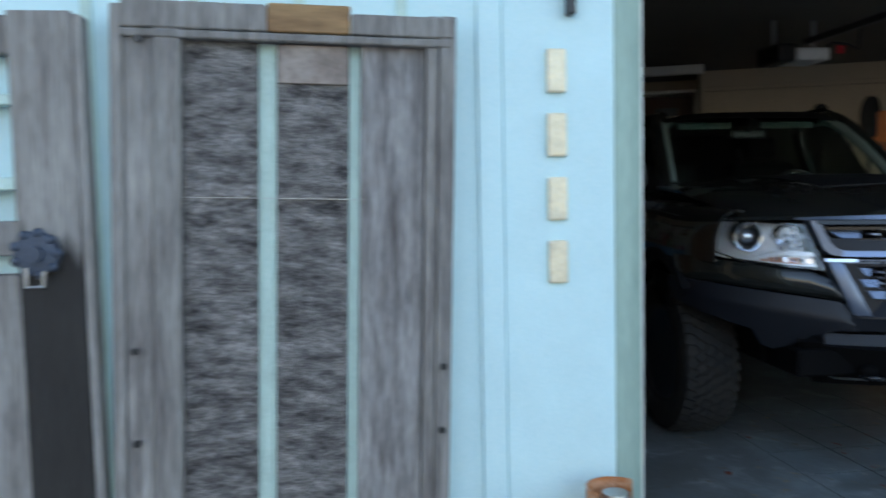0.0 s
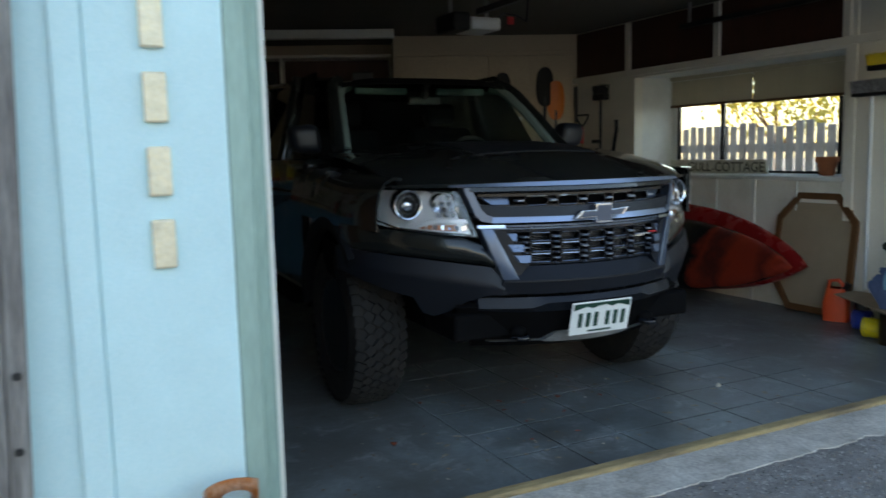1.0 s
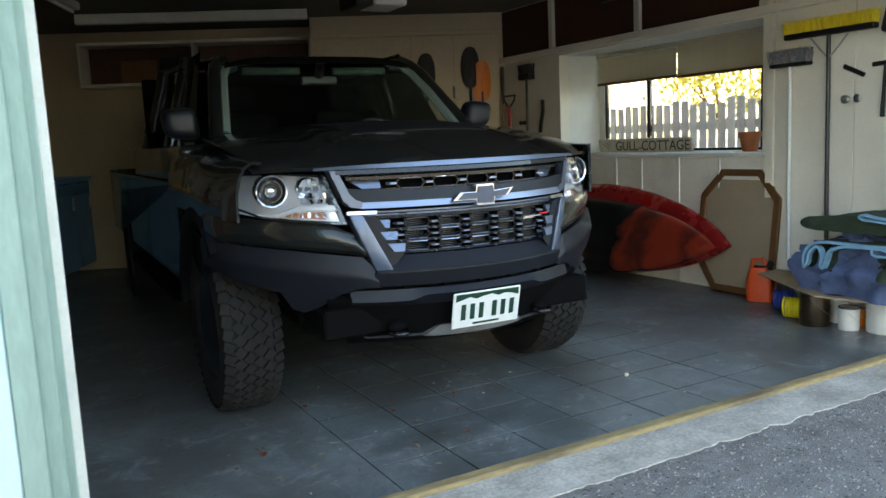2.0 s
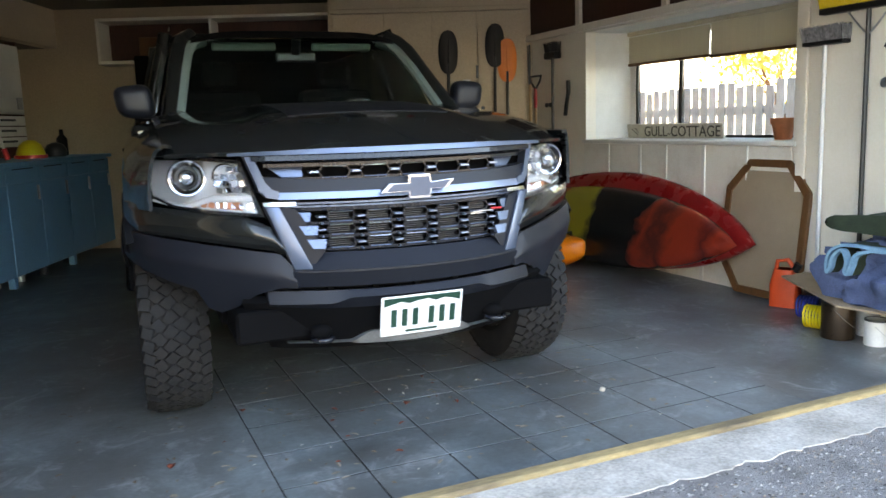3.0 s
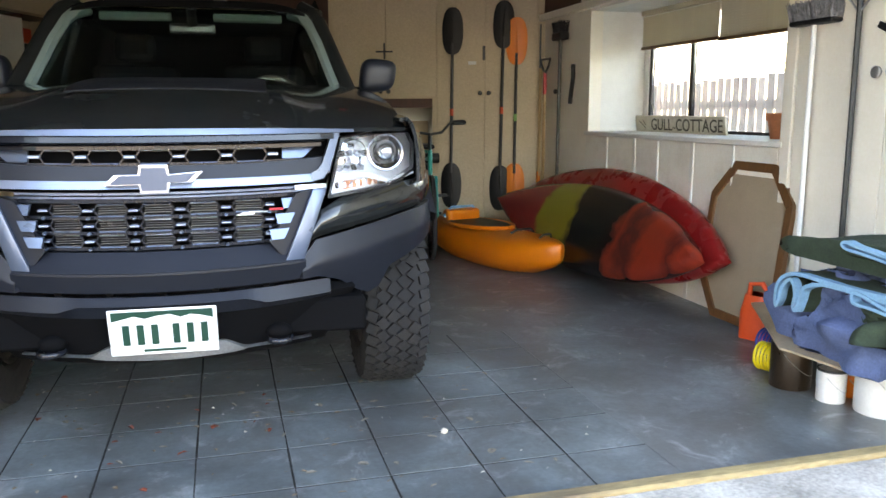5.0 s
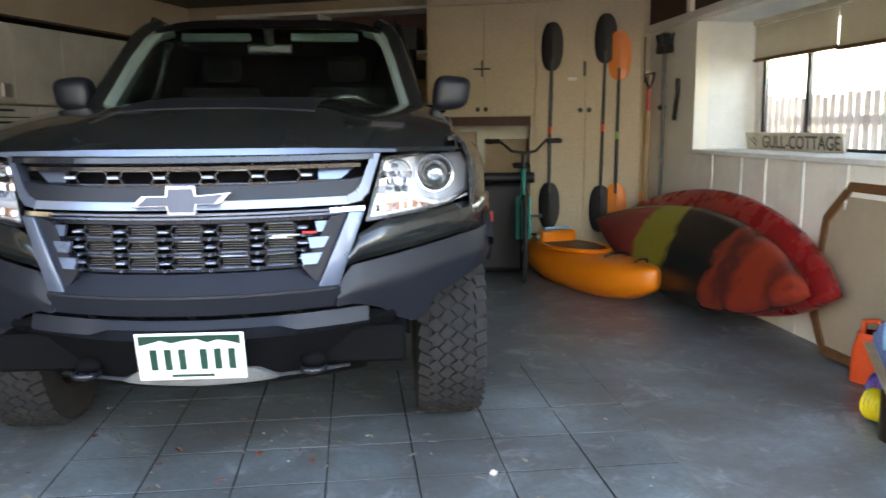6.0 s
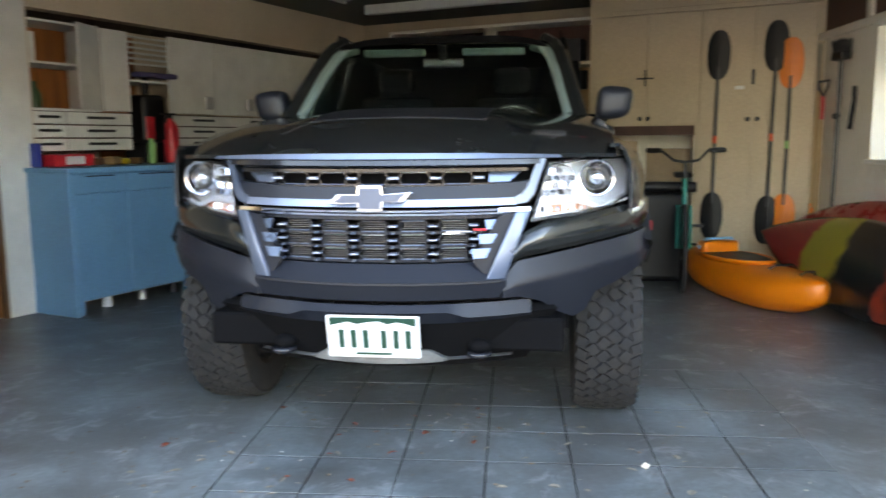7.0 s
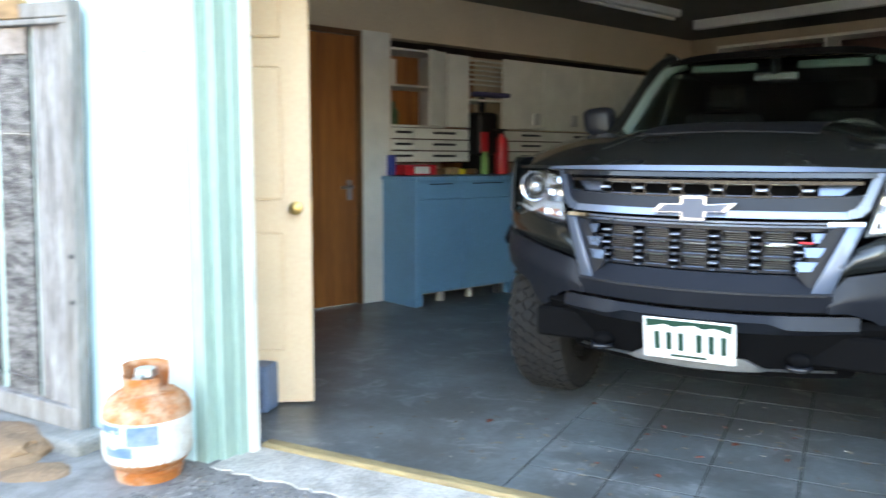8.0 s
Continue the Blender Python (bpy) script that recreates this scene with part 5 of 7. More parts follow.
# long tools in the corner
LT = [("garden_hoe", 6.53, 0.30, 1.50, ASHWOOD), ("shovel", 6.43, 0.35, 1.46, ASHWOOD), ("stiff_broom", 6.13, 0.45, 1.72, DARKMETAL)]
for name, y, z0, z1, mt in LT:
    t = thing(name, pose(WX - 0.06, y, 0), {"garden_hoe": "hoe with a pale wooden handle standing in the corner", "shovel": "shovel with a red grip hung by its handle", "stiff_broom": "dark broom hung bristles up on the wall"}[name], name.split("_")[-1])
    bm = bmesh.new()
    cyl(bm, (0, 0.01, z0), (0, 0, z1), 0.013, seg=10)
    part("handle", bm, mt, t)
    if name == "shovel":
        bm = bmesh.new()
        cyl(bm, (0, 0, 1.28), (0, 0, 1.46), 0.016, seg=10)
        part("grip", bm, REDPAINT, t, "red painted grip")
        bm = bmesh.new()
        tube(bm, [(0, 0, 1.45), (0, 0.08, 1.52), (0, 0.10, 1.57), (0, -0.10, 1.57), (0, -0.08, 1.52), (0, 0, 1.45)], 0.010)
        part("d_handle", bm, DARKMETAL, t)
    elif name == "garden_hoe":
        bm = bmesh.new()
        wrap(bm, [(-0.02, 1.50), (-0.06, 1.70), (-0.05, 1.86), (0.05, 1.86), (0.06, 1.70), (0.02, 1.50)], 0, 0.012, front=lambda x: 0)
        bl = part("blade", bm, DARKMETAL, t)
        bl.matrix_local = pose(0, 0, 0, 0, 0, 70)
        bm = bmesh.new()
        cyl(bm, (0, 0.01, 0.42), (0, 0.012, 0.62), 0.017, seg=10)
        part("sleeve", bm, ORANGE, t)
    else:
        part("head", boxes((-0.04, 0.04, -0.09, 0.09, 1.70, 1.76), bevel=0.012, segs=2), BLACKPLASTIC, t)
        bm = bmesh.new()
        brush_head(bm, 0.17, 0.06, 0.09, 160, 9)
        b = part("bristles", bm, BLACKPLASTIC, t)
        b.matrix_local = pose(0, 0, 1.755)
        b["kind"] = "stuff"
hb = thing("hand_brush", pose(WX - 0.04, 5.93, 1.20), "dark curved hand brush hung on the wall", "brush")
bm = bmesh.new()
tube(bm, [(0, 0.03, 0.0), (0, 0.01, 0.10), (0, -0.02, 0.20), (0, -0.015, 0.30)], 0.018, 8)
part("body", bm, BLACKPLASTIC, hb)
for y in (6.30, 6.24):
    bm = bmesh.new()
    lathe(bm, [(-0.03, 0.018), (-0.015, 0.022), (0, 0.01)], "X", 14, (WX, y, 1.30))
    single("coat_peg", bm, DARKMETAL, "small dark knob on the cream wall", "knob", angle=40)

# octagonal table top leaning on the wall
tt = thing("table_top", pose(5.865, 3.67, 0.012, 0, 7, 0), "octagonal oak framed table top with tan baize leaning on the wall", "table top")
W2, HT, C = 0.34, 0.87, 0.17
octo = [(-W2, C * 1.25), (-W2 + C, 0), (W2 - C, 0), (W2, C * 1.25), (W2, HT - C * 1.1), (W2 - C, HT), (-W2 + C, HT), (-W2, HT - C * 1.1)]
bm = bmesh.new()
wrap(bm, [(x * 0.9, HT / 2 + (z - HT / 2) * 0.92) for x, z in octo], 0.012, 0.012, front=lambda x: 0, step=1)
f = part("baize", bm, CORK, tt)
f.matrix_local = pose(0, 0, 0, 0, 0, -90)
for a in range(8):
    b2 = (a + 1) % 8
    ins = lambda p: (p[0] * 0.86, HT / 2 + (p[1] - HT / 2) * 0.89)
    bm = bmesh.new()
    wrap(bm, [octo[a], octo[b2], ins(octo[b2]), ins(octo[a])], 0, 0.03, front=lambda x: 0, step=1, bevel=0.003)
    e = part("frame_side", bm, OAK, tt)
    e.matrix_local = pose(0, 0, 0, 0, 0, -90)


# ---- kayaks and paddles ----
def kayak_mesh(length, beam, depth, flat=0.35, rocker=0.10, n=40, m=20, full=2.2):
    """A hull with a keel, rounded chines and a gently crowned deck; x along its length."""
    bm = bmesh.new()
    rows = []
    for i in range(n + 1):
        s = -1 + 2 * i / n
        k = max(0.0, 1 - abs(s) ** full) ** 0.75 + 0.015
        lift = rocker * abs(s) ** 2.6
        ring = []
        for j in range(m):
            a = 2 * math.pi * j / m
            c, d = math.cos(a), math.sin(a)
            y = math.copysign(abs(c) ** 0.75, c) * beam / 2 * k
            z = math.copysign(abs(d) ** (0.8 if d < 0 else 0.95), d)
            z = z * depth * (0.62 if d < 0 else flat) * (0.35 + 0.65 * k)
            if d < 0:
                z -= 0.012 * max(0, 1 - abs(c) * 6) * k
            ring.append(bm.verts.new((s * length / 2, y, z + lift)))
        rows.append(ring)
    for a, b in zip(rows, rows[1:]):
        for j in range(m):
            q = (j + 1) % m
            bm.faces.new((a[j], a[q], b[q], b[j]))
    bm.faces.new(rows[0]), bm.faces.new(rows[-1])
    bmesh.ops.recalc_face_normals(bm, faces=bm.faces[:])
    return bm


k1 = thing("banded_kayak", pose(5.66, 4.99, 0.352, 0, 0, -88) @ pose(0, 0, 0, 0, 0.4, 0) @ pose(0, 0, 0, 66, 0, 0), "red, yellow and black kayak lying on its side by the wall", "kayak", "kayaks on the floor")
smooth(part("hull", kayak_mesh(2.74, 0.60, 0.30, rocker=0.11, full=1.95), HULL, k1), 60)
for y in (-0.13, 0.13):
    bm = bmesh.new()
    tube(bm, [(s * 0.1, y * (1 - abs(s / 14) ** 2), -0.193 + 0.15 * abs(s / 13.1) ** 2.6 + 0.02 * (s / 14) ** 2) for s in range(-10, 11)], 0.006, 6)
    part("hull_ridge", bm, HULL, k1)
k2 = thing("red_kayak", pose(5.81, 4.93, 0.400, 0, 0, -88) @ pose(0, 0, 0, 0, 2.4, 0) @ pose(0, 0, 0, 74, 0, 0), "scuffed dark red kayak on its side against the wall", "kayak", "kayaks on the floor")
smooth(part("hull", kayak_mesh(2.62, 0.70, 0.24, rocker=0.08, full=1.9), REDKAYAK, k2), 60)
bm = bmesh.new()
box(bm, 0.62, 0.84, 0.196, 0.226, -0.122, -0.118)
part("decal", bm, DECALWHITE, k2, "white plain decal bar")
k3m = pose(5.235, 5.78, 0.150, 0, 0, -76)
k3 = thing("orange_kayak", k3m, "short orange sit-in kayak resting on the garage floor", "kayak", "kayaks on the floor")
hull = part("hull", kayak_mesh(1.72, 0.50, 0.28, flat=0.42, rocker=0.055, full=3.2), ORANGE, k3)
smooth(hull, 60)
bm = bmesh.new()
pts = []
for i in range(25):
    a = 2 * math.pi * i / 24
    pts.append((-0.20 + 0.40 * math.cos(a), 0.20 * math.sin(a), 0.118 + 0.012 * math.cos(a)))
tube(bm, pts, 0.016, 8)
part("cockpit_rim", bm, ORANGE, k3)
# Flat black disc on the closed deck, painting the shade inside the cockpit.
bm = bmesh.new()
grid(bm, lerp_list(0, 360, 24), [0.0, 0.5, 1.0], lambda a, r: (-0.20 + 0.385 * r * math.cos(radians(a)), 0.185 * r * math.sin(radians(a)), 0.127))
part("cockpit_shade", bm, BLACKPLASTIC, k3, "flat black disc painted in for the shaded cockpit")
part("seat_pad", boxes((-0.52, -0.40, -0.15, 0.15, 0.10, 0.21), bevel=0.03, segs=3), ORANGE, k3)
bm = bmesh.new()
tube(bm, [(-0.47, -0.16, 0.15), (-0.45, -0.10, 0.225), (-0.45, 0.10, 0.225), (-0.47, 0.16, 0.15)], 0.012, 6)
part("strap", bm, PALEBLUE, k3, "pale blue strap")
for x, w in ((0.40, 0.10), (0.68, 0.05)):
    bm = bmesh.new()
    tube(bm, [(x, -w, 0.125), (x + 0.02, -w * 0.6, 0.15), (x + 0.02, w * 0.6, 0.15), (x, w, 0.125)], 0.008, 6)
    part("grab_handle", bm, BLACKPLASTIC, k3)


def paddle(name, x, z0, z1, mat, label, lean):
    """Upright double paddle; local y points away from the wall's face."""
    p = thing(name, BACK @ pose(x, -0.05, 0, 0, lean, 0), label, "paddle", "paddles on the cupboard doors")
    bm = bmesh.new()
    cyl(bm, (0, 0, z0 + 0.30), (0, 0, z1 - 0.30), 0.014, seg=10)
    part("shaft", bm, DARKMETAL, p)
    for zc, s in ((z0 + 0.19, -1), (z1 - 0.20, 1)):
        bm = bmesh.new()
        out = []
        for i in range(24):
            a = 2 * math.pi * i / 24
            r = 1 + 0.10 * math.cos(2 * a)
            out.append((0.092 * math.copysign(abs(math.sin(a)) ** 0.8, math.sin(a)), zc + s * 0.20 * math.copysign(abs(math.cos(a)) ** 0.85, math.cos(a))))
        wrap(bm, out, -0.008, 0.010, front=lambda q: 2.2 * q * q, step=0.03)
        cyl(bm, (0, 0, zc - 0.19 * s), (0, -0.004, zc + 0.12 * s), 0.014, 0.006, seg=8)
        smooth(part("blade", bm, mat, p), 40)
    bm = bmesh.new()
    cyl(bm, (0, 0, (z0 + z1) / 2 - 0.06), (0, 0, (z0 + z1) / 2), 0.016, seg=10)
    part("ferrule", bm, REDPLASTIC if mat is not ORANGE else LIME, p)


paddle("kayak_paddle", -0.835, 0.30, 2.02, BLACKPLASTIC, "black double paddle hanging on the cream doors", 0.6)
paddle("kayak_paddle", -0.405, 0.28, 2.07, BLACKPLASTIC, "long black double paddle hanging beside an orange one", 0.9)
paddle("kayak_paddle", -0.275, 0.30, 1.93, ORANGE, "orange bladed double paddle hanging on the doors", 0.4)

# ---- back wall cupboards, in the wall's own axes ----
def onback(ob):
    ob.matrix_world = BACK
    return ob


cup = thing("wall_cupboard", BACK, "cream double-door wall cupboard over an open bay", "cupboard")
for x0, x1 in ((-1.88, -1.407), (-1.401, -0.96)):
    d = part("door", boxes((x0, x1, -0.022, -0.002, 1.262, 2.19), bevel=0.003), SHADEDCREAM, cup)
for x in (-1.455, -1.385):
    bm = bmesh.new()
    lathe(bm, [(-0.052, 0.014), (-0.045, 0.020), (-0.03, 0.016), (-0.022, 0.008)], "Y", 14, (x, 0, 1.312))
    smooth(part("knob", bm, DARKMETAL, cup), 40)
bm = boxes((-1.495, -1.345, -0.032, -0.022, 1.648, 1.662), (-1.427, -1.413, -0.034, -0.0225, 1.59, 1.73), bevel=0.002)
part("latch", bm, DARKMETAL, cup, "dark cross-shaped latch")
part("bay_rail", boxes((-1.80, -1.0, -0.015, -0.002, 1.17, 1.25)), BROWN, cup, "red-brown rail under the cupboard")
tall = thing("tall_cupboard", BACK, "cream full-height double-door cupboard", "cupboard")
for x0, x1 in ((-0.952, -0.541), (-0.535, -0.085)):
    part("door", boxes((x0, x1, -0.022, -0.002, 0.06, 2.19), bevel=0.003), SHADEDCREAM, tall)
for x in (-0.575, -0.50):
    bm = bmesh.new()
    lathe(bm, [(-0.052, 0.014), (-0.045, 0.020), (-0.03, 0.016), (-0.022, 0.008)], "Y", 14, (x, 0, 1.295))
    smooth(part("knob", bm, DARKMETAL, tall), 40)
for x, z, w, h, mt in ((-0.545, 1.635, 0.012, 0.06, DARKMETAL), (-0.647, 1.552, 0.035, 0.014, WHITEPLASTIC)):
    part("catch", boxes((x - w, x + w, -0.034, -0.0225, z - h, z + h), bevel=0.002), mt, tall)
part("top_trim", boxes((-1.90, -0.05, -0.035, -0.002, 2.195, 2.235), bevel=0.003), SHADEDCREAM, tall)
bay = boxes((-1.80, -1.0, 0.60, 0.64, 0, 1.25), (-1.84, -1.80, 0.121, 0.64, 0, 1.25), (-1.0, -0.96, 0.121, 0.64, 0, 1.25), (-1.84, -0.96, 0.121, 0.64, 1.25, 1.29))
structure(onback(link("bay_lining", bay, GRIMECREAM)), "grimy cream lining of the open bay", "wall")
shelf = thing("high_shelf", DEEP, "cream framed shelf high on the back wall, dark inside", "shelf")
part("top_board", boxes((-4.18, -1.93, -0.30, -0.002, 2.235, 2.265), bevel=0.003), CREAM, shelf)
part("bottom_board", boxes((-4.18, -1.93, -0.30, -0.002, 1.835, 1.865), bevel=0.003), CREAM, shelf)
for x in (-4.18, -3.1, -1.955):
    part("upright", boxes((x, x + 0.022, -0.298, -0.002, 1.866, 2.234)), CREAM, shelf)
part("back_panel", boxes((-4.15, -1.96, -0.012, -0.002, 1.866, 2.234)), BROWN, shelf)
for x, w, h, mt in ((-3.80, 0.34, 0.22, OAK), (-3.42, 0.26, 0.24, BLACKPLASTIC), (-2.9, 0.40, 0.17, BLACKPLASTIC), (-2.35, 0.22, 0.22, DARKMETAL)):
    single("storage_box", boxes((0, w, -0.24, -0.03, 0, h), bevel=0.012, segs=2), mt, "storage box standing on the high shelf", "box", "boxes on the high shelf", DEEP @ pose(x, 0, 1.866))
single("wall_board", boxes((-2.55, -1.925, -0.03, -0.003, 0.0, 1.83), bevel=0.003), TANWOOD, "tan plywood sheet standing against the back wall", "plywood", m=DEEP)
single("wall_box", boxes((-2.25, -2.11, -0.10, -0.032, 1.62, 1.80), bevel=0.008), BLACKPLASTIC, "small black box on the plywood", "box", m=DEEP)
bt = boxes((-3.9, -1.92, -0.60, -0.52, 2.30, 2.385), bevel=0.006)
single("ceiling_batten", bt, OFFWHITE, "long off-white casing under the ceiling", "casing", m=BACK)

# ---- bicycle in the bay ----
bk = thing("bicycle", pose(4.80, 5.95, 0, 0, 0, -10), "teal bicycle with black handlebars facing out of the bay", "bicycle")


def bike_wheel(y):
    bm = bmesh.new()
    lathe(bm, [(0.018 * math.cos(q * math.pi / 4), 0.315 + 0.018 * math.sin(q * math.pi / 4)) for q in range(9)], "X", 40, (0, y, 0.33))
    w = smooth(part("wheel", bm, RUBBER, bk), 60)
    bm = bmesh.new()
    for i in range(14):
        a = 2 * math.pi * i / 14
        cyl(bm, (0, y, 0.33), (0, y + 0.31 * math.cos(a), 0.33 + 0.31 * math.sin(a)), 0.0018, seg=4)
    s = part("spoke", bm, STEEL, w)
    s["kind"] = "stuff"


bike_wheel(0.0)
bike_wheel(0.92)
for pts, r in (([(0, 0.0, 0.33), (0, 0.10, 0.66), (0, 0.14, 0.84)], 0.018), ([(0, 0.13, 0.78), (0, 0.60, 0.74)], 0.017), ([(0, 0.12, 0.68), (0, 0.50, 0.30)], 0.019), ([(0, 0.50, 0.30), (0, 0.62, 0.82)], 0.017), ([(0, 0.50, 0.30), (0, 0.92, 0.33), (0, 0.60, 0.70)], 0.010), ([(-0.045, 0.0, 0.33), (-0.045, 0.10, 0.64), (0.045, 0.10, 0.64), (0.045, 0.0, 0.33)], 0.012)):
    bm = bmesh.new()
    tube(bm, [Vector(p) for p in pts], r, 8)
    part("frame_tube", bm, TEAL, bk)
bm = bmesh.new()
tube(bm, [(0, 0.14, 0.84), (0, 0.13, 0.96)], 0.014, 8)
tube(bm, [(-0.27, 0.22, 1.04), (-0.17, 0.17, 1.045), (-0.09, 0.11, 0.98), (0, 0.10, 0.965), (0.09, 0.11, 0.98), (0.17, 0.17, 1.06), (0.27, 0.22, 1.065)], 0.011, 8)
bars = part("handlebar", bm, DARKMETAL, bk)
for s in (-1, 1):
    bm = bmesh.new()
    cyl(bm, (s * 0.18, 0.175, 1.052), (s * 0.285, 0.228, 1.053), 0.018, seg=10)
    part("grip", bm, BLACKPLASTIC, bars)
bm = bmesh.new()
box(bm, -0.07, 0.07, 0.50, 0.78, 0.83, 0.87, bevel=0.018, segs=2)
part("saddle", bm, BLACKPLASTIC, bk)
bm = bmesh.new()
cyl(bm, (-0.12, 0.50, 0.30), (0.12, 0.50, 0.30), 0.010, seg=8)
box(bm, 0.09, 0.17, 0.46, 0.54, 0.44, 0.46)
cyl(bm, (0.06, 0.50, 0.30), (0.08, 0.50, 0.46), 0.008, seg=6)
part("pedal", bm, BLACKPLASTIC, bk)
single("black_bag", boxes((4.36, 4.92, 6.36, 6.62, 0.0, 0.72), bevel=0.05, segs=3), BLACKPLASTIC, "black padded bag standing behind the bicycle", "bag")
bm = bmesh.new()
cyl(bm, (4.44, 6.46, 0.76), (4.98, 6.40, 0.76), 0.042, seg=18)
single("rolled_mat", bm, BLACKPLASTIC, "black rolled mat lying on the padded bag", "mat", angle=40)
single("red_reflector", boxes((4.60, 4.64, 6.345, 6.359, 0.42, 0.50), bevel=0.004), REDPAINT, "small red reflector on the black bag", "reflector")
single("stored_board", boxes((-1.72, -1.55, 0.30, 0.33, 0.0, 1.12), (-1.50, -1.1, 0.45, 0.48, 0.0, 1.05), bevel=0.004), CARDBOARD, "brown boards stored inside the bay", "board", m=BACK)

# ---- west wall: door, cupboards and workbench, in the wall's own axes ----
wd = thing("door_1", LEFT, "closed orange-brown veneer door with a lever handle", "door")
wd["kind"] = "structure"
part("leaf", boxes((-0.06, -0.02, -0.835, -0.035, 0.008, 2.01), bevel=0.003), DOORWOOD, wd)
part("door_jamb", boxes((-0.12, 0.012, -0.875, -0.838, 0, 2.05), (-0.12, 0.012, -0.032, -0.002, 0, 2.05), (-0.12, 0.012, -0.838, -0.032, 2.013, 2.05), bevel=0.002), OAK, wd)
bm = bmesh.new()
box(bm, -0.02, -0.012, -0.125, -0.085, 0.80, 0.95, bevel=0.003)
cyl(bm, (-0.012, -0.105, 0.90), (0.03, -0.105, 0.90), 0.010, seg=10)
cyl(bm, (0.03, -0.105, 0.90), (0.03, -0.20, 0.895), 0.010, seg=10)
part("door_handle", bm, STEEL, wd, "pale metal lever handle")
cs = link("door_casing", boxes((0.002, 0.014, 0.0, 0.262, 0, 2.06), bevel=0.003), OFFWHITE)
cs.matrix_world = LEFT
structure(cs, "chalky white post between the door and the cupboards", "trim")
# Recess lining in dark brown, which paints the shadow gap above the cupboards.
structure(link("recess_lining", boxes((-0.50, -0.002, 0.24, 0.278, 0.9, 2.03), (-0.46, -0.06, 3.655, 3.68, 0.98, 2.02), (-0.50, -0.121, 0.24, 4.5, 2.03, 2.08), (-0.50, -0.121, 0.24, 4.5, 0.86, 0.899)), BROWN), "lining of the cupboard recess, coloured dark for its shadow gap", "wall").matrix_world = LEFT


def drawer(parent, y0, y1, z0, z1):
    d = part("drawer", boxes((-0.05, -0.032, y0, y1, z0, z1), bevel=0.003), OFFWHITE, parent)
    c = (y0 + y1) / 2
    part("handle", boxes((-0.032, -0.016, c - min(0.12, (y1 - y0) * 0.3), c + min(0.12, (y1 - y0) * 0.3), z1 - 0.045, z1 - 0.026), bevel=0.003), DARKMETAL, d)


u1 = thing("drawer_unit", LEFT, "chalky white drawers in three rows under the wall cupboards", "drawers")
part("carcass", boxes((-0.44, -0.055, 0.285, 1.135, 1.075, 1.36)), BROWN, u1)
for z0 in (1.085, 1.178, 1.271):
    for y0, y1 in ((0.29, 0.555), (0.565, 1.13)):
        drawer(u1, y0, y1, z0, z0 + 0.083)
u2 = thing("drawer_unit", LEFT, "long chalky white drawers beyond the black machine", "drawers")
part("carcass", boxes((-0.44, -0.055, 1.53, 3.65, 1.075, 1.36)), BROWN, u2)
for z0 in (1.085, 1.178, 1.271):
    for y0, y1 in ((1.535, 2.25), (2.26, 2.97), (2.98, 3.64)):
        drawer(u2, y0, y1, z0, z0 + 0.083)
os_ = thing("open_shelf", LEFT, "open brown-lined shelf unit with its cupboard door swung out", "shelf")
part("back_panel", boxes((-0.40, -0.385, 0.285, 0.87, 1.365, 1.985)), DOORWOOD, os_)
for z in (1.362, 1.675, 1.955):
    part("shelf_board", boxes((-0.38, -0.05, 0.285, 0.865, z, z + 0.016)), OFFWHITE, os_)
part("side", boxes((-0.38, -0.05, 0.866, 0.884, 1.365, 1.98)), OFFWHITE, os_)
leaf = part("door", boxes((-0.018, 0, -0.31, 0, 1.375, 1.965), bevel=0.003), OFFWHITE, os_, "white cupboard door standing ajar")
leaf.matrix_local = pose(-0.03, 0.872, 0, 0, 0, 24)
u3 = thing("wall_cupboard", LEFT, "chalky white wall cupboard with closed doors", "cupboard")
part("door", boxes((-0.05, -0.032, 0.888, 1.135, 1.37, 1.965), bevel=0.003), OFFWHITE, u3)
for y0, y1 in ((1.53, 2.05), (2.057, 2.58), (2.587, 3.11), (3.117, 3.64)):
    d = part("door", boxes((-0.05, -0.032, y0, y1, 1.37, 1.975), bevel=0.003), OFFWHITE, u3)
    part("handle", boxes((-0.032, -0.014, y1 - 0.13, y1 - 0.045, 1.415, 1.52), bevel=0.004), STEEL, d, "dull grey pull plate")
vt = thing("louvre_vent", LEFT, "white slatted vent over the open compartment", "vent")
part("backing", boxes((-0.42, -0.40, 1.145, 1.52, 1.0, 1.98)), DOORWOOD, vt)
for i in range(6):
    part("slat", boxes((-0.06, -0.03, 1.148, 1.518, 1.73 + 0.04 * i, 1.742 + 0.04 * i)), OFFWHITE, vt)
part("shelf_board", boxes((-0.38, -0.035, 1.148, 1.518, 1.60, 1.615)), OFFWHITE, vt)
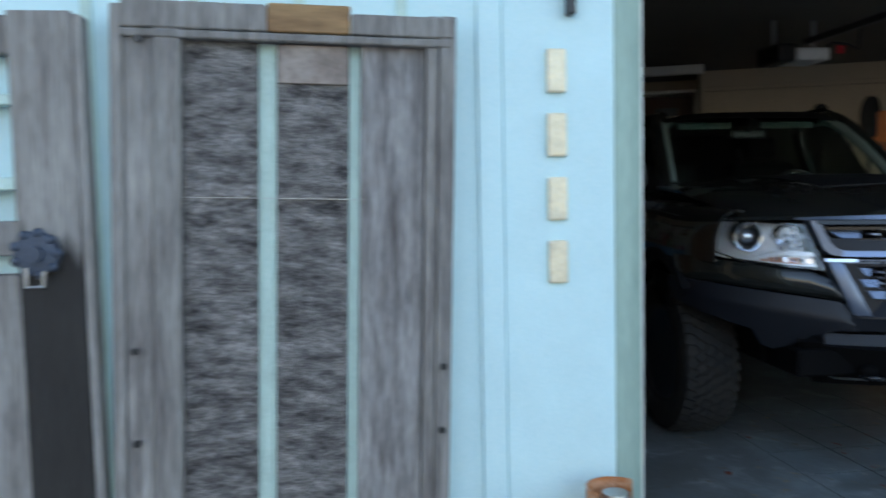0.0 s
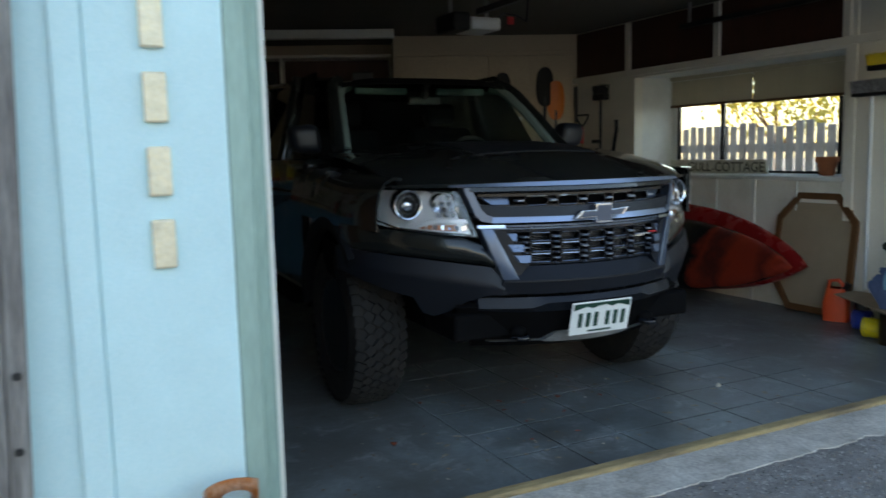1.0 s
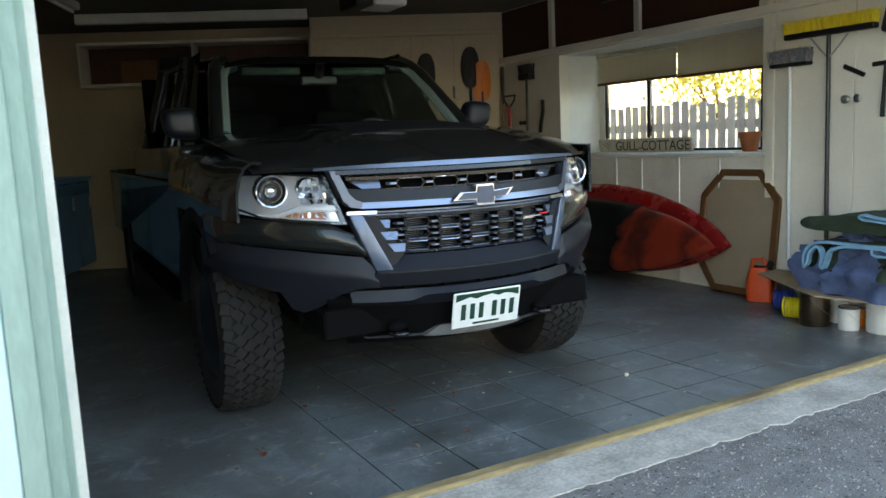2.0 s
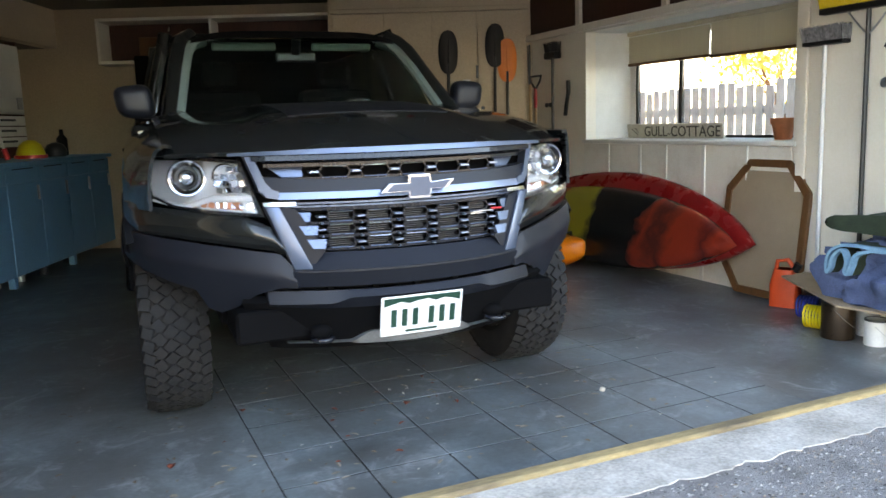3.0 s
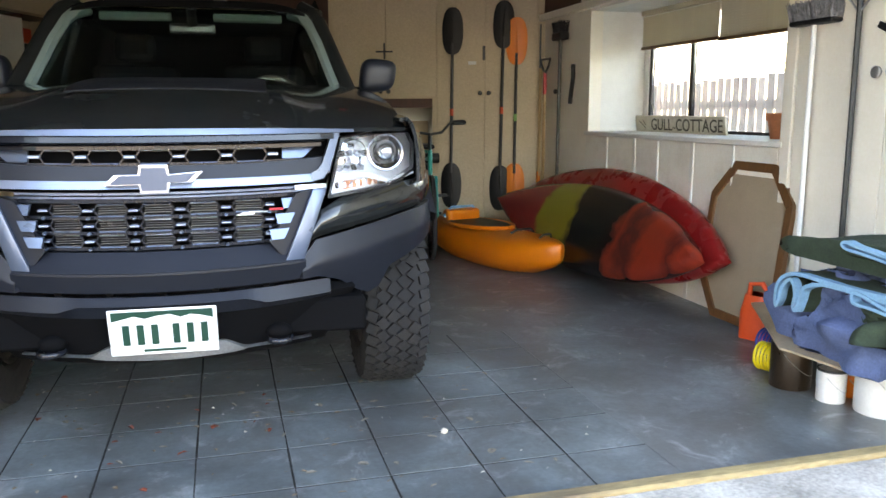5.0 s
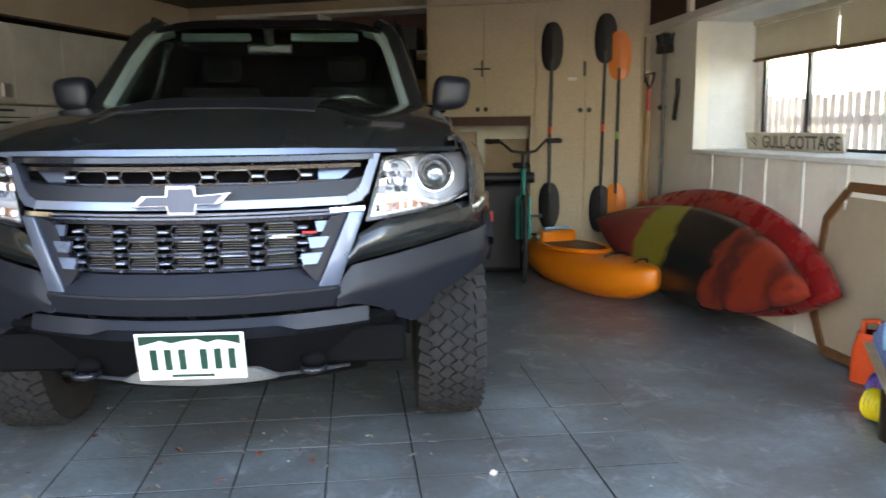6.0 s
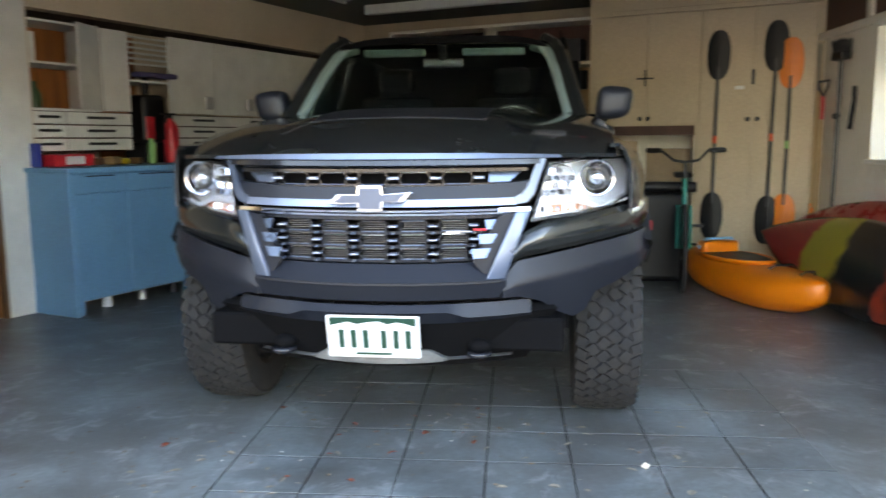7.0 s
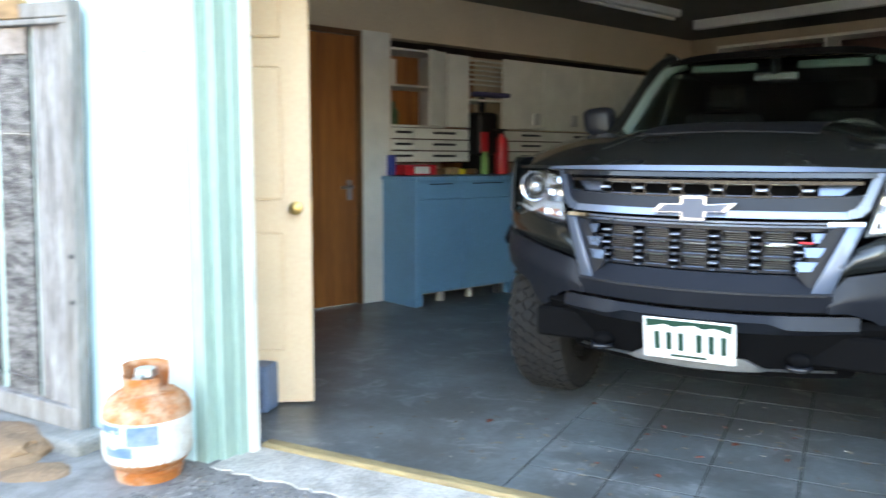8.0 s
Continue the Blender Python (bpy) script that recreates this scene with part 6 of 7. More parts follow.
# workbench
wb = thing("workbench", LEFT, "blue painted workbench with doors and drawers along the wall", "workbench")
part("top", boxes((-0.40, 0.445, 0.17, 4.36, 0.945, 0.978), bevel=0.004), BLUECAB, wb)
part("end_panel", boxes((0.006, 0.42, 0.185, 0.215, 0.0, 0.944), bevel=0.003), BLUECAB, wb)
part("carcass", boxes((0.006, 0.398, 0.216, 4.34, 0.105, 0.944)), BLUECAB, wb)
for y0, y1 in ((0.218, 0.65), (0.658, 1.19), (1.198, 1.73), (1.738, 2.27), (2.278, 2.81), (2.818, 3.35), (3.358, 3.84), (3.848, 4.33)):
    part("door", boxes((0.399, 0.418, y0, y1, 0.10, 0.805), bevel=0.003), BLUECAB, wb)
    part("drawer", boxes((0.399, 0.418, y0, y1, 0.812, 0.932), bevel=0.003), BLUECAB, wb)
    part("finger_pull", boxes((0.417, 0.421, y0 + 0.10, y1 - 0.10, 0.917, 0.925)), BLACKPLASTIC, wb)
    if y0 > 2.2:
        part("door_pull", boxes((0.418, 0.436, y1 - 0.06, y1 - 0.045, 0.66, 0.78), bevel=0.003), STEEL, wb, "pale upright pull")
for y in (0.23, 1.2, 2.3, 3.4):
    part("foot", boxes((0.33, 0.38, y, y + 0.05, 0.0, 0.104)), BLUECAB, wb)
rb = random.Random(5)
for i in range(9):
    y = 0.55 + 0.30 * i
    single("stored_jar", lathe(bmesh.new(), [(0, 0.035), (0.06, 0.035), (0.07, 0.028), (0.085, 0.028)], "Z", 12), (WHITEPLASTIC, STEEL, DARKMETAL)[i % 3], "small jar pushed under the workbench", "jar", "jars under the bench", LEFT @ pose(0.25 + rb.uniform(-0.05, 0.06), y, 0), 40)
# on the bench and shelves
TOP = 0.979
rx = thing("first_aid_box", LEFT @ pose(0.05, 0.46, TOP), "red box with a white label on the workbench", "box")
part("body", boxes((-0.10, 0.10, -0.16, 0.16, 0, 0.085), bevel=0.012, segs=2), REDPAINT, rx)
part("label", boxes((0.1005, 0.102, -0.07, 0.08, 0.015, 0.07)), WHITEPLASTIC, rx)
for y, x, w, h, mt in ((0.72, 0.02, 0.10, 0.05, OAK), (0.85, 0.06, 0.09, 0.06, TANWOOD), (0.98, 0.0, 0.11, 0.045, YELLOW), (1.05, 0.08, 0.05, 0.05, OAK), (0.25, 0.02, 0.05, 0.16, BLUEPLASTIC)):
    single("bench_clutter", boxes((-0.05, 0.05, -w / 2, w / 2, 0, h), bevel=0.012, segs=2), mt, "small worn box of odds and ends on the workbench", "box", "clutter on the bench", LEFT @ pose(x, y, TOP, 0, 0, 10 * y))
single("spray_can", lathe(bmesh.new(), [(0, 0.032), (0.15, 0.032), (0.165, 0.022), (0.19, 0.018)], "Z", 18), LIME, "pale green and white spray can on the workbench", "can", m=LEFT @ pose(0.10, 1.19, TOP), angle=40)
ex = thing("fire_extinguisher", LEFT @ pose(0.10, 1.39, TOP), "red fire extinguisher standing on the workbench", "fire extinguisher")
smooth(part("cylinder", lathe(bmesh.new(), [(0, 0.055), (0.02, 0.058), (0.26, 0.058), (0.30, 0.045), (0.33, 0.022), (0.345, 0.022)], "Z", 24), REDPAINT, ex), 40)
bm = bmesh.new()
cyl(bm, (0, 0, 0.345), (0, 0, 0.37), 0.018, seg=10)
box(bm, -0.012, 0.012, -0.09, 0.05, 0.37, 0.385, bevel=0.003)
tube(bm, [(0, -0.03, 0.36), (0, -0.075, 0.30), (0, -0.07, 0.18)], 0.009, 8)
part("valve", bm, BLACKPLASTIC, ex)
mc = thing("drill_press", LEFT @ pose(-0.12, 1.36, TOP), "black and red bench machine with a blue guard on top", "machine")
part("body", boxes((-0.10, 0.10, -0.12, 0.12, 0.16, 0.53), bevel=0.04, segs=3), BLACKPLASTIC, mc)
part("base", boxes((-0.12, 0.12, -0.14, 0.14, 0, 0.16), bevel=0.02, segs=2), BLACKPLASTIC, mc)
part("red_panel", boxes((0.101, 0.11, -0.11, -0.02, 0.18, 0.36), bevel=0.004), REDPAINT, mc)
bm = boxes((-0.02, 0.02, -0.03, 0.03, 0.53, 0.66), bevel=0.008)
part("neck", bm, BLACKPLASTIC, mc)
bm = boxes((0.02, 0.12, -0.16, 0.24, 0.66, 0.70), bevel=0.016, segs=2)
part("guard", bm, PURPLE, mc, "dusty blue-purple guard")
single("green_bottle", lathe(bmesh.new(), [(0, 0.045), (0.10, 0.045), (0.14, 0.02), (0.18, 0.018)], "Z", 16), material("bottle_green", (0.04, 0.10, 0.04), 0.3), "dark green bottle on the open shelf", "bottle", m=LEFT @ pose(-0.14, 0.40, 1.379), angle=40)
single("shelf_carton", boxes((-0.08, 0.08, -0.06, 0.06, 0, 0.2), bevel=0.004), OFFWHITE, "pale carton on the upper open shelf", "carton", m=LEFT @ pose(-0.2, 0.36, 1.692))

helmet = thing("work_helmet", LEFT @ pose(0.12, 3.35, TOP), "yellow and red work helmet on the workbench", "helmet")
smooth(part("shell", lathe(bmesh.new(), [(0.03, 0.12), (0.06, 0.115), (0.12, 0.09), (0.155, 0.045), (0.162, 0.01)], "Z", 24), YELLOW, helmet), 50)
smooth(part("rim", lathe(bmesh.new(), [(0.0, 0.11), (0.0, 0.135), (0.03, 0.135), (0.03, 0.11)], "Z", 24), REDPAINT, helmet), 50)
single("kettle", lathe(bmesh.new(), [(0, 0.09), (0.06, 0.10), (0.11, 0.07), (0.13, 0.02)], "Z", 24), DARKMETAL, "dark metal kettle on the workbench", "kettle", m=LEFT @ pose(0.15, 3.78, TOP), angle=50)
single("dark_bottle", lathe(bmesh.new(), [(0, 0.05), (0.16, 0.05), (0.20, 0.02), (0.25, 0.018)], "Z", 18), BLACKPLASTIC, "dark bottle at the back of the workbench", "bottle", m=LEFT @ pose(0.10, 4.05, TOP), angle=40)
pole = thing("marker_pole", LEFT @ pose(0.10, 2.98, TOP, 0, -14, 0), "short red and white pole leaning on the drawers", "pole")
part("white_end", cyl(bmesh.new(), (0, 0, 0.10), (0, 0, 0.34), 0.012, seg=10), WHITEPLASTIC, pole)
part("red_end", cyl(bmesh.new(), (0, 0, 0.004), (0, 0, 0.10), 0.022, seg=10), REDPAINT, pole)
hung = thing("hung_case", LEFT @ pose(-0.44, 4.12, 1.70), "orange and black case hung in the open recess", "case")
part("orange_half", boxes((-0.018, 0.10, -0.12, 0.12, 0.10, 0.24), bevel=0.015, segs=2), REDPLASTIC, hung)
part("black_half", boxes((-0.018, 0.09, -0.10, 0.10, -0.20, 0.099), bevel=0.015, segs=2), BLACKPLASTIC, hung)
for y, z0 in ((3.80, 1.25), (3.92, 1.30)):
    t = thing("hung_tool", LEFT @ pose(-0.43, y, 0), "pale handled tool hung in the open recess", "tool", "tools in the recess")
    part("handle", cyl(bmesh.new(), (0, 0, z0), (0, 0, z0 + 0.55), 0.014, seg=8), ASHWOOD, t)
    part("head", boxes((-0.02, 0.05, -0.06, 0.06, z0 + 0.55, z0 + 0.60), bevel=0.006), DARKMETAL, t)

# ---- open panelled door by the jamb ----
ang = math.degrees(math.atan2(2.19 - 2.625, 0.72 - 1.395))
DOORCREAM = material("warm_cream_door_paint", (0.80, 0.60, 0.40), 0.5, vary=0.05, scale=3, fine=60)
pd = thing("panelled_door", pose(1.395, 2.625, 0.012, 0, 0, ang), "cream panelled door standing open inside the garage", "door")
part("leaf", boxes((0.0, 0.80, -0.02, 0.02, 0, 2.02), bevel=0.003), DOORCREAM, pd)
for x0, x1 in ((0.12, 0.36), (0.44, 0.68)):
    for z0, z1 in ((0.24, 0.78), (0.92, 1.50), (1.62, 1.88)):
        for side in (-1, 1):
            bm = boxes((x0, x1, side * 0.0205, side * 0.034, z0, z1), bevel=0.012)
            part("raised_panel", bm, DOORCREAM, pd)
bm = bmesh.new()
for s in (-1, 1):
    lathe(bm, [(s * 0.02, 0.030), (s * 0.026, 0.030), (s * 0.03, 0.012), (s * 0.05, 0.012), (s * 0.058, 0.026), (s * 0.078, 0.026), (s * 0.084, 0.014)], "Y", 18, (0.065, 0, 0.885))
knob = smooth(part("door_knob", bm, BRASS, pd, "aged brass knob"), 40)
part("strike", boxes((-0.003, 0.001, -0.012, 0.012, 0.85, 0.92)), BRASS, pd)
bt = thing("blue_toolbox", pose(1.24, 2.44, 0, 0, 0, 15), "small grey-blue box on the floor behind the jamb", "box")
part("body", boxes((-0.06, 0.06, -0.06, 0.06, 0, 0.21), bevel=0.01), material("grey_blue_plastic", (0.13, 0.19, 0.30), 0.5), bt)
part("front_pocket", boxes((-0.03, 0.03, -0.066, -0.0605, 0.02, 0.11), bevel=0.004), BLACKPLASTIC, bt)

# ---- cans, card and blankets by the east wall ----
jug = thing("fuel_can", pose(5.85, 3.40, 0, 0, 0, 25), "orange-red plastic fuel can with a dark spout", "fuel can")
bm = bmesh.new()
grid(bm, lerp_list(0, 1, 10), lerp_list(0, 360, 20), lambda v, a: ((0.062 - 0.012 * v * v) * math.copysign(abs(math.cos(radians(a))) ** 0.45, math.cos(radians(a))) , (0.085 - 0.030 * max(0, v - 0.6) / 0.4) * math.copysign(abs(math.sin(radians(a))) ** 0.45, math.sin(radians(a))) + 0.02 * max(0, v - 0.6), 0.23 * v))
bmesh.ops.holes_fill(bm, edges=bm.edges[:])
smooth(part("body", bm, REDPLASTIC, jug), 50)
bm = bmesh.new()
tube(bm, [(0, 0.06, 0.20), (0, 0.05, 0.275), (0, -0.01, 0.285), (0, -0.055, 0.225)], 0.014, 8)
part("handle", bm, REDPLASTIC, jug)
bm = bmesh.new()
cyl(bm, (0, -0.05, 0.22), (0, -0.075, 0.265), 0.024, seg=12)
part("cap", bm, BLACKPLASTIC, jug)


def can(name, x, y, r, h, mat, label, lidmat=STEEL):
    c = thing(name, pose(x, y, 0), label, "can", "cans under the card")
    smooth(part("body", lathe(bmesh.new(), [(0, r * 0.98), (0.004, r), (h - 0.004, r), (h, r * 0.98), (h - 0.002, r * 0.9)], "Z", 28), mat, c), 40)
    part("rim", lathe(bmesh.new(), [(h - 0.006, r * 1.015), (h + 0.002, r * 1.015), (h + 0.002, r * 0.93), (h - 0.006, r * 0.93)], "Z", 28), lidmat, c)
    bm = bmesh.new()
    tube(bm, [(r * 1.01 * math.cos(a), r * 1.01 * math.sin(a), h * 0.8 - 0.10 * r / 0.08 * math.sin((a + 2.6) / 3.4 * math.pi) * 0.9) for a in [-2.6 + 0.34 * k for k in range(11)]], 0.0018, 5)
    part("bail", bm, STEEL, c)
    return c


can("paint_can", 5.535, 2.765, 0.083, 0.19, material("dark_varnish_tin", (0.045, 0.028, 0.016), 0.3, metal=0.4, vary=0.2, scale=14), "dark brown paint tin under the card", DARKMETAL)
can("paint_can", 5.575, 2.575, 0.056, 0.13, WHITEPLASTIC, "small white paint tin with a dark stained lid", DARKMETAL)
can("paint_can", 5.675, 2.42, 0.10, 0.19, WHITEPLASTIC, "large white paint tin carrying the card")
can("paint_can", 5.70, 2.60, 0.05, 0.10, ORANGE, "orange labelled tin behind the white ones")
can("paint_can", 5.70, 2.72, 0.055, 0.15, TANKWHITE, "pale scuffed tin behind the dark one")
can("paint_can", 5.87, 3.22, 0.05, 0.19, DARKMETAL, "dark tin under the far end of the card", DARKMETAL)


def coil(name, x, y, mat, label, r, turns, tilt):
    c = thing(name, pose(x, y, r + 0.012, 90, tilt, 20), label, "hose")
    bm = bmesh.new()
    pts = [(r * math.cos(i * 0.4), r * math.sin(i * 0.4), 0.012 * i * 0.4 / (2 * math.pi) * 1.4 - 0.05) for i in range(int(turns * 15.7))]
    tube(bm, pts, 0.0065, 6)
    smooth(part("coil", bm, mat, c), 60)


coil("air_hose", 5.56, 2.93, YELLOW, "yellow coiled air hose on the floor", 0.058, 7, 12)
coil("air_hose", 5.70, 3.10, BLUEPLASTIC, "dark blue coiled hose behind the yellow one", 0.060, 7, -10)
card = [(5.77, 3.36), (5.385, 2.66), (5.41, 2.62), (5.435, 2.34), (5.94, 2.18), (5.94, 3.33)]
bm = bmesh.new()
f0 = [bm.verts.new((x, y, 0.1935 + 0.006 * k % 0.01)) for k, (x, y) in enumerate(card)]
f1 = [bm.verts.new((v.co.x, v.co.y, v.co.z + 0.008)) for v in f0]
bm.faces.new(f0[::-1]), bm.faces.new(f1)
for i in range(len(card)):
    j = (i + 1) % len(card)
    bm.faces.new((f0[i], f0[j], f1[j], f1[i]))
single("cardboard_sheet", bm, CARDBOARD, "flattened brown cardboard laid across paint tins", "cardboard")


def lump(cx, cy, z0, rx, ry, h, seed, fold, amp):
    """A soft heap with a flat foot and creases running one way."""
    bm = bmesh.new()
    bmesh.ops.create_uvsphere(bm, u_segments=72, v_segments=36, radius=1)
    for v in bm.verts:
        p = v.co.copy()
        q = Vector((p.x * 1.2 + seed, p.y * 1.2, p.z * 1.2))
        crease = abs(noise.noise(Vector((p.x * fold, p.y * fold * 0.35 + seed, p.z * 0.8)))) - 0.18
        k = 1 + amp * crease * 2.0 + 0.16 * noise.noise(q)
        z = max(-0.08, p.z)
        v.co = Vector((cx + rx * math.copysign(abs(p.x) ** 0.8, p.x) * k, cy + ry * math.copysign(abs(p.y) ** 0.8, p.y) * k, z0 + h * (z + 0.08) / 1.08 * (k * 0.5 + 0.5)))
    return bm


def folded(pts, y0, y1, thick, axis_wobble, seed):
    """A thick cloth folded to and fro: a rounded section through points (x, z), drawn along y."""
    sec = []
    for i in range(len(pts) - 1):
        for k in range(6):
            t = k / 6
            p0, p1, p2, p3 = (Vector(pts[max(0, min(len(pts) - 1, i + d))]) for d in (-1, 0, 1, 2))
            sec.append(0.5 * ((2 * p1) + (p2 - p0) * t + (2 * p0 - 5 * p1 + 4 * p2 - p3) * t * t + (3 * p1 - p0 - 3 * p2 + p3) * t ** 3))
    sec.append(Vector(pts[-1]))
    bm = bmesh.new()
    ys = lerp_list(y0, y1, 26)
    def fn(y, i):
        s = sec[int(i)]
        w = axis_wobble * noise.noise(Vector((y * 5, s[0] * 4, seed))) + 0.35 * axis_wobble * noise.noise(Vector((y * 17, s[0] * 15, seed + 3)))
        return (s[0] + w, y + 0.5 * w, s[1] + w)
    grid(bm, ys, range(len(sec)), fn)
    bmesh.ops.solidify(bm, geom=bm.faces[:], thickness=thick)
    return bm


BZ = 0.205
PILE = pose(0, -0.10, 0)
single("blue_blanket", lump(5.69, 2.54, BZ, 0.225, 0.38, 0.33, 2.0, 9.0, 0.42), BLUECLOTH, "crumpled slate blue quilt heaped on cardboard", "blanket", m=PILE, angle=70)
ACROSS = pose(0, 0, 0, 0, 0, 90)             # sections drawn in y and z, run out along x
GREENFOLD = [(2.08, 0.565), (2.40, 0.562), (2.68, 0.552), (2.79, 0.560), (2.835, 0.592), (2.80, 0.622), (2.66, 0.640), (2.40, 0.668), (2.08, 0.676)]
gb = thing("green_blanket", pose(0, 0, 0), "folded dark green quilted blanket on top of the pile", "blanket")
p = smooth(part("quilt", folded(GREENFOLD, -5.93, -5.50, 0.052, 0.018, 1.0), GREENCLOTH, gb), 70)
p.matrix_local = ACROSS
p = smooth(part("binding", folded([(2.10, 0.640), (2.36, 0.664), (2.435, 0.676), (2.46, 0.658), (2.43, 0.640), (2.34, 0.634), (2.10, 0.606)], -5.49, -5.455, 0.010, 0.004, 1.0), PALEBLUE, gb, "pale blue bound edge folded over"), 70)
p.matrix_local = ACROSS
single("green_roll", lump(5.63, 2.30, BZ + 0.13, 0.18, 0.18, 0.20, 7.0, 8.0, 0.35), GREENCLOTH, "rolled end of a green quilted blanket", "blanket", m=PILE, angle=70)
bb = thing("bound_blanket", pose(0, 0, 0), "dark green pale-bound blanket folded and draped between the quilts", "blanket")
LOOPS = [(2.10, 0.520), (2.40, 0.515), (2.62, 0.512), (2.72, 0.498), (2.775, 0.455), (2.79, 0.39), (2.778, 0.345), (2.750, 0.375), (2.735, 0.435), (2.69, 0.468), (2.665, 0.42), (2.672, 0.365), (2.645, 0.350), (2.622, 0.40), (2.60, 0.455), (2.50, 0.488), (2.30, 0.492), (2.10, 0.480)]
for nm, x0, x1, th, mt in (("quilt", -5.88, -5.475, 0.012, GREENCLOTH), ("binding", -5.474, -5.440, 0.015, PALEBLUE)):
    p = smooth(part(nm, folded(LOOPS, x0, x1, th, 0.006, 4.0), mt, bb), 70)
    p.matrix_local = ACROSS
p = smooth(part("binding", folded([(2.08, 0.470), (2.22, 0.480), (2.335, 0.505), (2.37, 0.49), (2.355, 0.455), (2.27, 0.452), (2.08, 0.44)], -5.475, -5.435, 0.012, 0.004, 2.0), PALEBLUE, bb), 70)
p.matrix_local = ACROSS

# ---- ceiling fittings ----
op = thing("garage_door_opener", pose(3.84, 5.0, 0), "white and black garage door opener hung from the ceiling", "opener")
part("lamp_cover", boxes((-0.06, 0.19, -0.15, 0.15, 2.10, 2.19), bevel=0.02, segs=2), WHITEPLASTIC, op)
part("motor_case", boxes((-0.20, -0.062, -0.15, 0.15, 2.09, 2.22), bevel=0.02, segs=2), BLACKPLASTIC, op)
part("rail", boxes((-0.02, 0.02, -2.85, -0.152, 2.20, 2.24)), DARKMETAL, op)
for x in (-0.15, 0.15):
    part("hanger", boxes((x - 0.012, x + 0.012, -0.01, 0.01, 2.185, H)), STEEL, op)
bm = bmesh.new()
tube(bm, [(0.19, 0, 2.17), (0.30, 0, 2.25), (0.42, 0, 2.24), (0.50, 0, 2.20), (0.52, 0, 2.39)], 0.008, 6)
part("cable", bm, BLACKPLASTIC, op)
part("red_tag", boxes((0.33, 0.39, -0.01, 0.01, 2.17, 2.23), bevel=0.006), REDPAINT, op)
lf = thing("strip_light", pose(1.87, 6.30, 0, 0, 0, -21), "unlit white strip light under the ceiling", "strip light")
part("batten", boxes((-0.05, 0.05, -0.68, 0.68, 2.33, 2.39), bevel=0.006), WHITEPLASTIC, lf)
bm = bmesh.new()
cyl(bm, (0, -0.64, 2.312), (0, 0.64, 2.312), 0.014, seg=10)
part("lamp_tube", bm, OFFWHITE, lf)
for x in (1.75, 5.80):
    tk = thing("door_track", pose(x, 0, 0), "grey steel track for the overhead door", "track")
    part("rail", boxes((-0.02, 0.02, 2.2, 4.9, 2.20, 2.235)), DARKMETAL, tk)
    for y in (3.2, 4.8):
        part("hanger", boxes((-0.012, 0.012, y, y + 0.02, 2.234, H)), STEEL, tk)

# ---- beyond the window ----
FX = 8.1
fence = thing("board_fence", pose(FX, 0, 0), "upright board fence outside the window, coloured pale for haze", "fence")
part("rail", boxes((0.02, 0.06, 0, 12, 0.45, 0.54), (0.02, 0.06, 0, 12, 1.15, 1.24)), FENCEWOOD, fence)
rf = random.Random(3)
base_board = None
for i in range(92):
    y = 0.3 + i * 0.128
    if base_board is None:
        base_board = part("board", boxes((0, 0.018, 0, 0.095, -0.035, 1.45), bevel=0.003), FENCEWOOD, fence)
        ob = base_board
    else:
        ob = new("board", base_board.data)
        ob.parent = fence
    ob.matrix_local = Matrix.Translation((0, y + rf.uniform(-0.006, 0.006), rf.uniform(-0.03, 0.03)))


def bush(x, y, h, seed, label):
    t = thing("garden_tree", pose(x, y, -0.035), label, "tree", "trees beyond the fence")
    bm = bmesh.new()
    cyl(bm, (0, 0, 0), (0.05, 0.08, h * 0.5), 0.09, 0.05, seg=8)
    rnd = random.Random(seed)
    tips = []
    for i in range(7):
        a = i * 0.9 + rnd.random()
        tip = Vector((math.cos(a) * h * 0.25, math.sin(a) * h * 0.25, h * rnd.uniform(0.6, 0.95)))
        cyl(bm, (0.05, 0.08, h * rnd.uniform(0.35, 0.5)), tip, 0.035, 0.01, seg=6)
        tips.append(tip)
    part("trunk", bm, OAK, t)
    vs, fs = [], []
    for i in range(1100):
        c = rnd.choice(tips) + Vector((rnd.gauss(0, 0.22), rnd.gauss(0, 0.22), rnd.gauss(0, 0.20))) * h * 0.45
        e = Euler((rnd.uniform(0, 6.28), rnd.uniform(0, 6.28), rnd.uniform(0, 6.28))).to_matrix()
        s = rnd.uniform(0.04, 0.08)
        k = len(vs)
        for p in ((-s, 0, 0), (0, -s * 0.5, 0), (s, 0, 0.01), (0, s * 0.5, 0)):
            vs.append(c + e @ Vector(p))
        fs.append((k, k + 1, k + 2, k + 3))
    me = bpy.data.meshes.new("crown")
    me.from_pydata(vs, [], fs)
    me.materials.append(LEAF)
    cr = new("crown", me)
    cr.parent = t
    cr["kind"] = "stuff"


for i, (x, y, h) in enumerate(((12.5, 9.6, 2.7), (11.0, 5.6, 2.3))):
    bush(x, y, h, 20 + i, "small garden tree with yellow-green leaves behind the fence")

# unseen walls added behind the camera; they close the place and block low sky
structure(link("sky_block_left", boxes((-26, 0.5, -12.3, -12, -0.5, 5.2)), material("sky_block_grey", (0.24, 0.26, 0.27), 0.9, vary=0.08, scale=0.6)), "unseen plain grey wall added to block low sky", "wall")
structure(link("sky_block_right", boxes((5.0, 26, -12.3, -12, -0.5, 4.4)), material("sky_block_dark_grey", (0.20, 0.22, 0.22), 0.9, vary=0.08, scale=0.6)), "unseen plain dark grey wall added to block low sky", "wall")

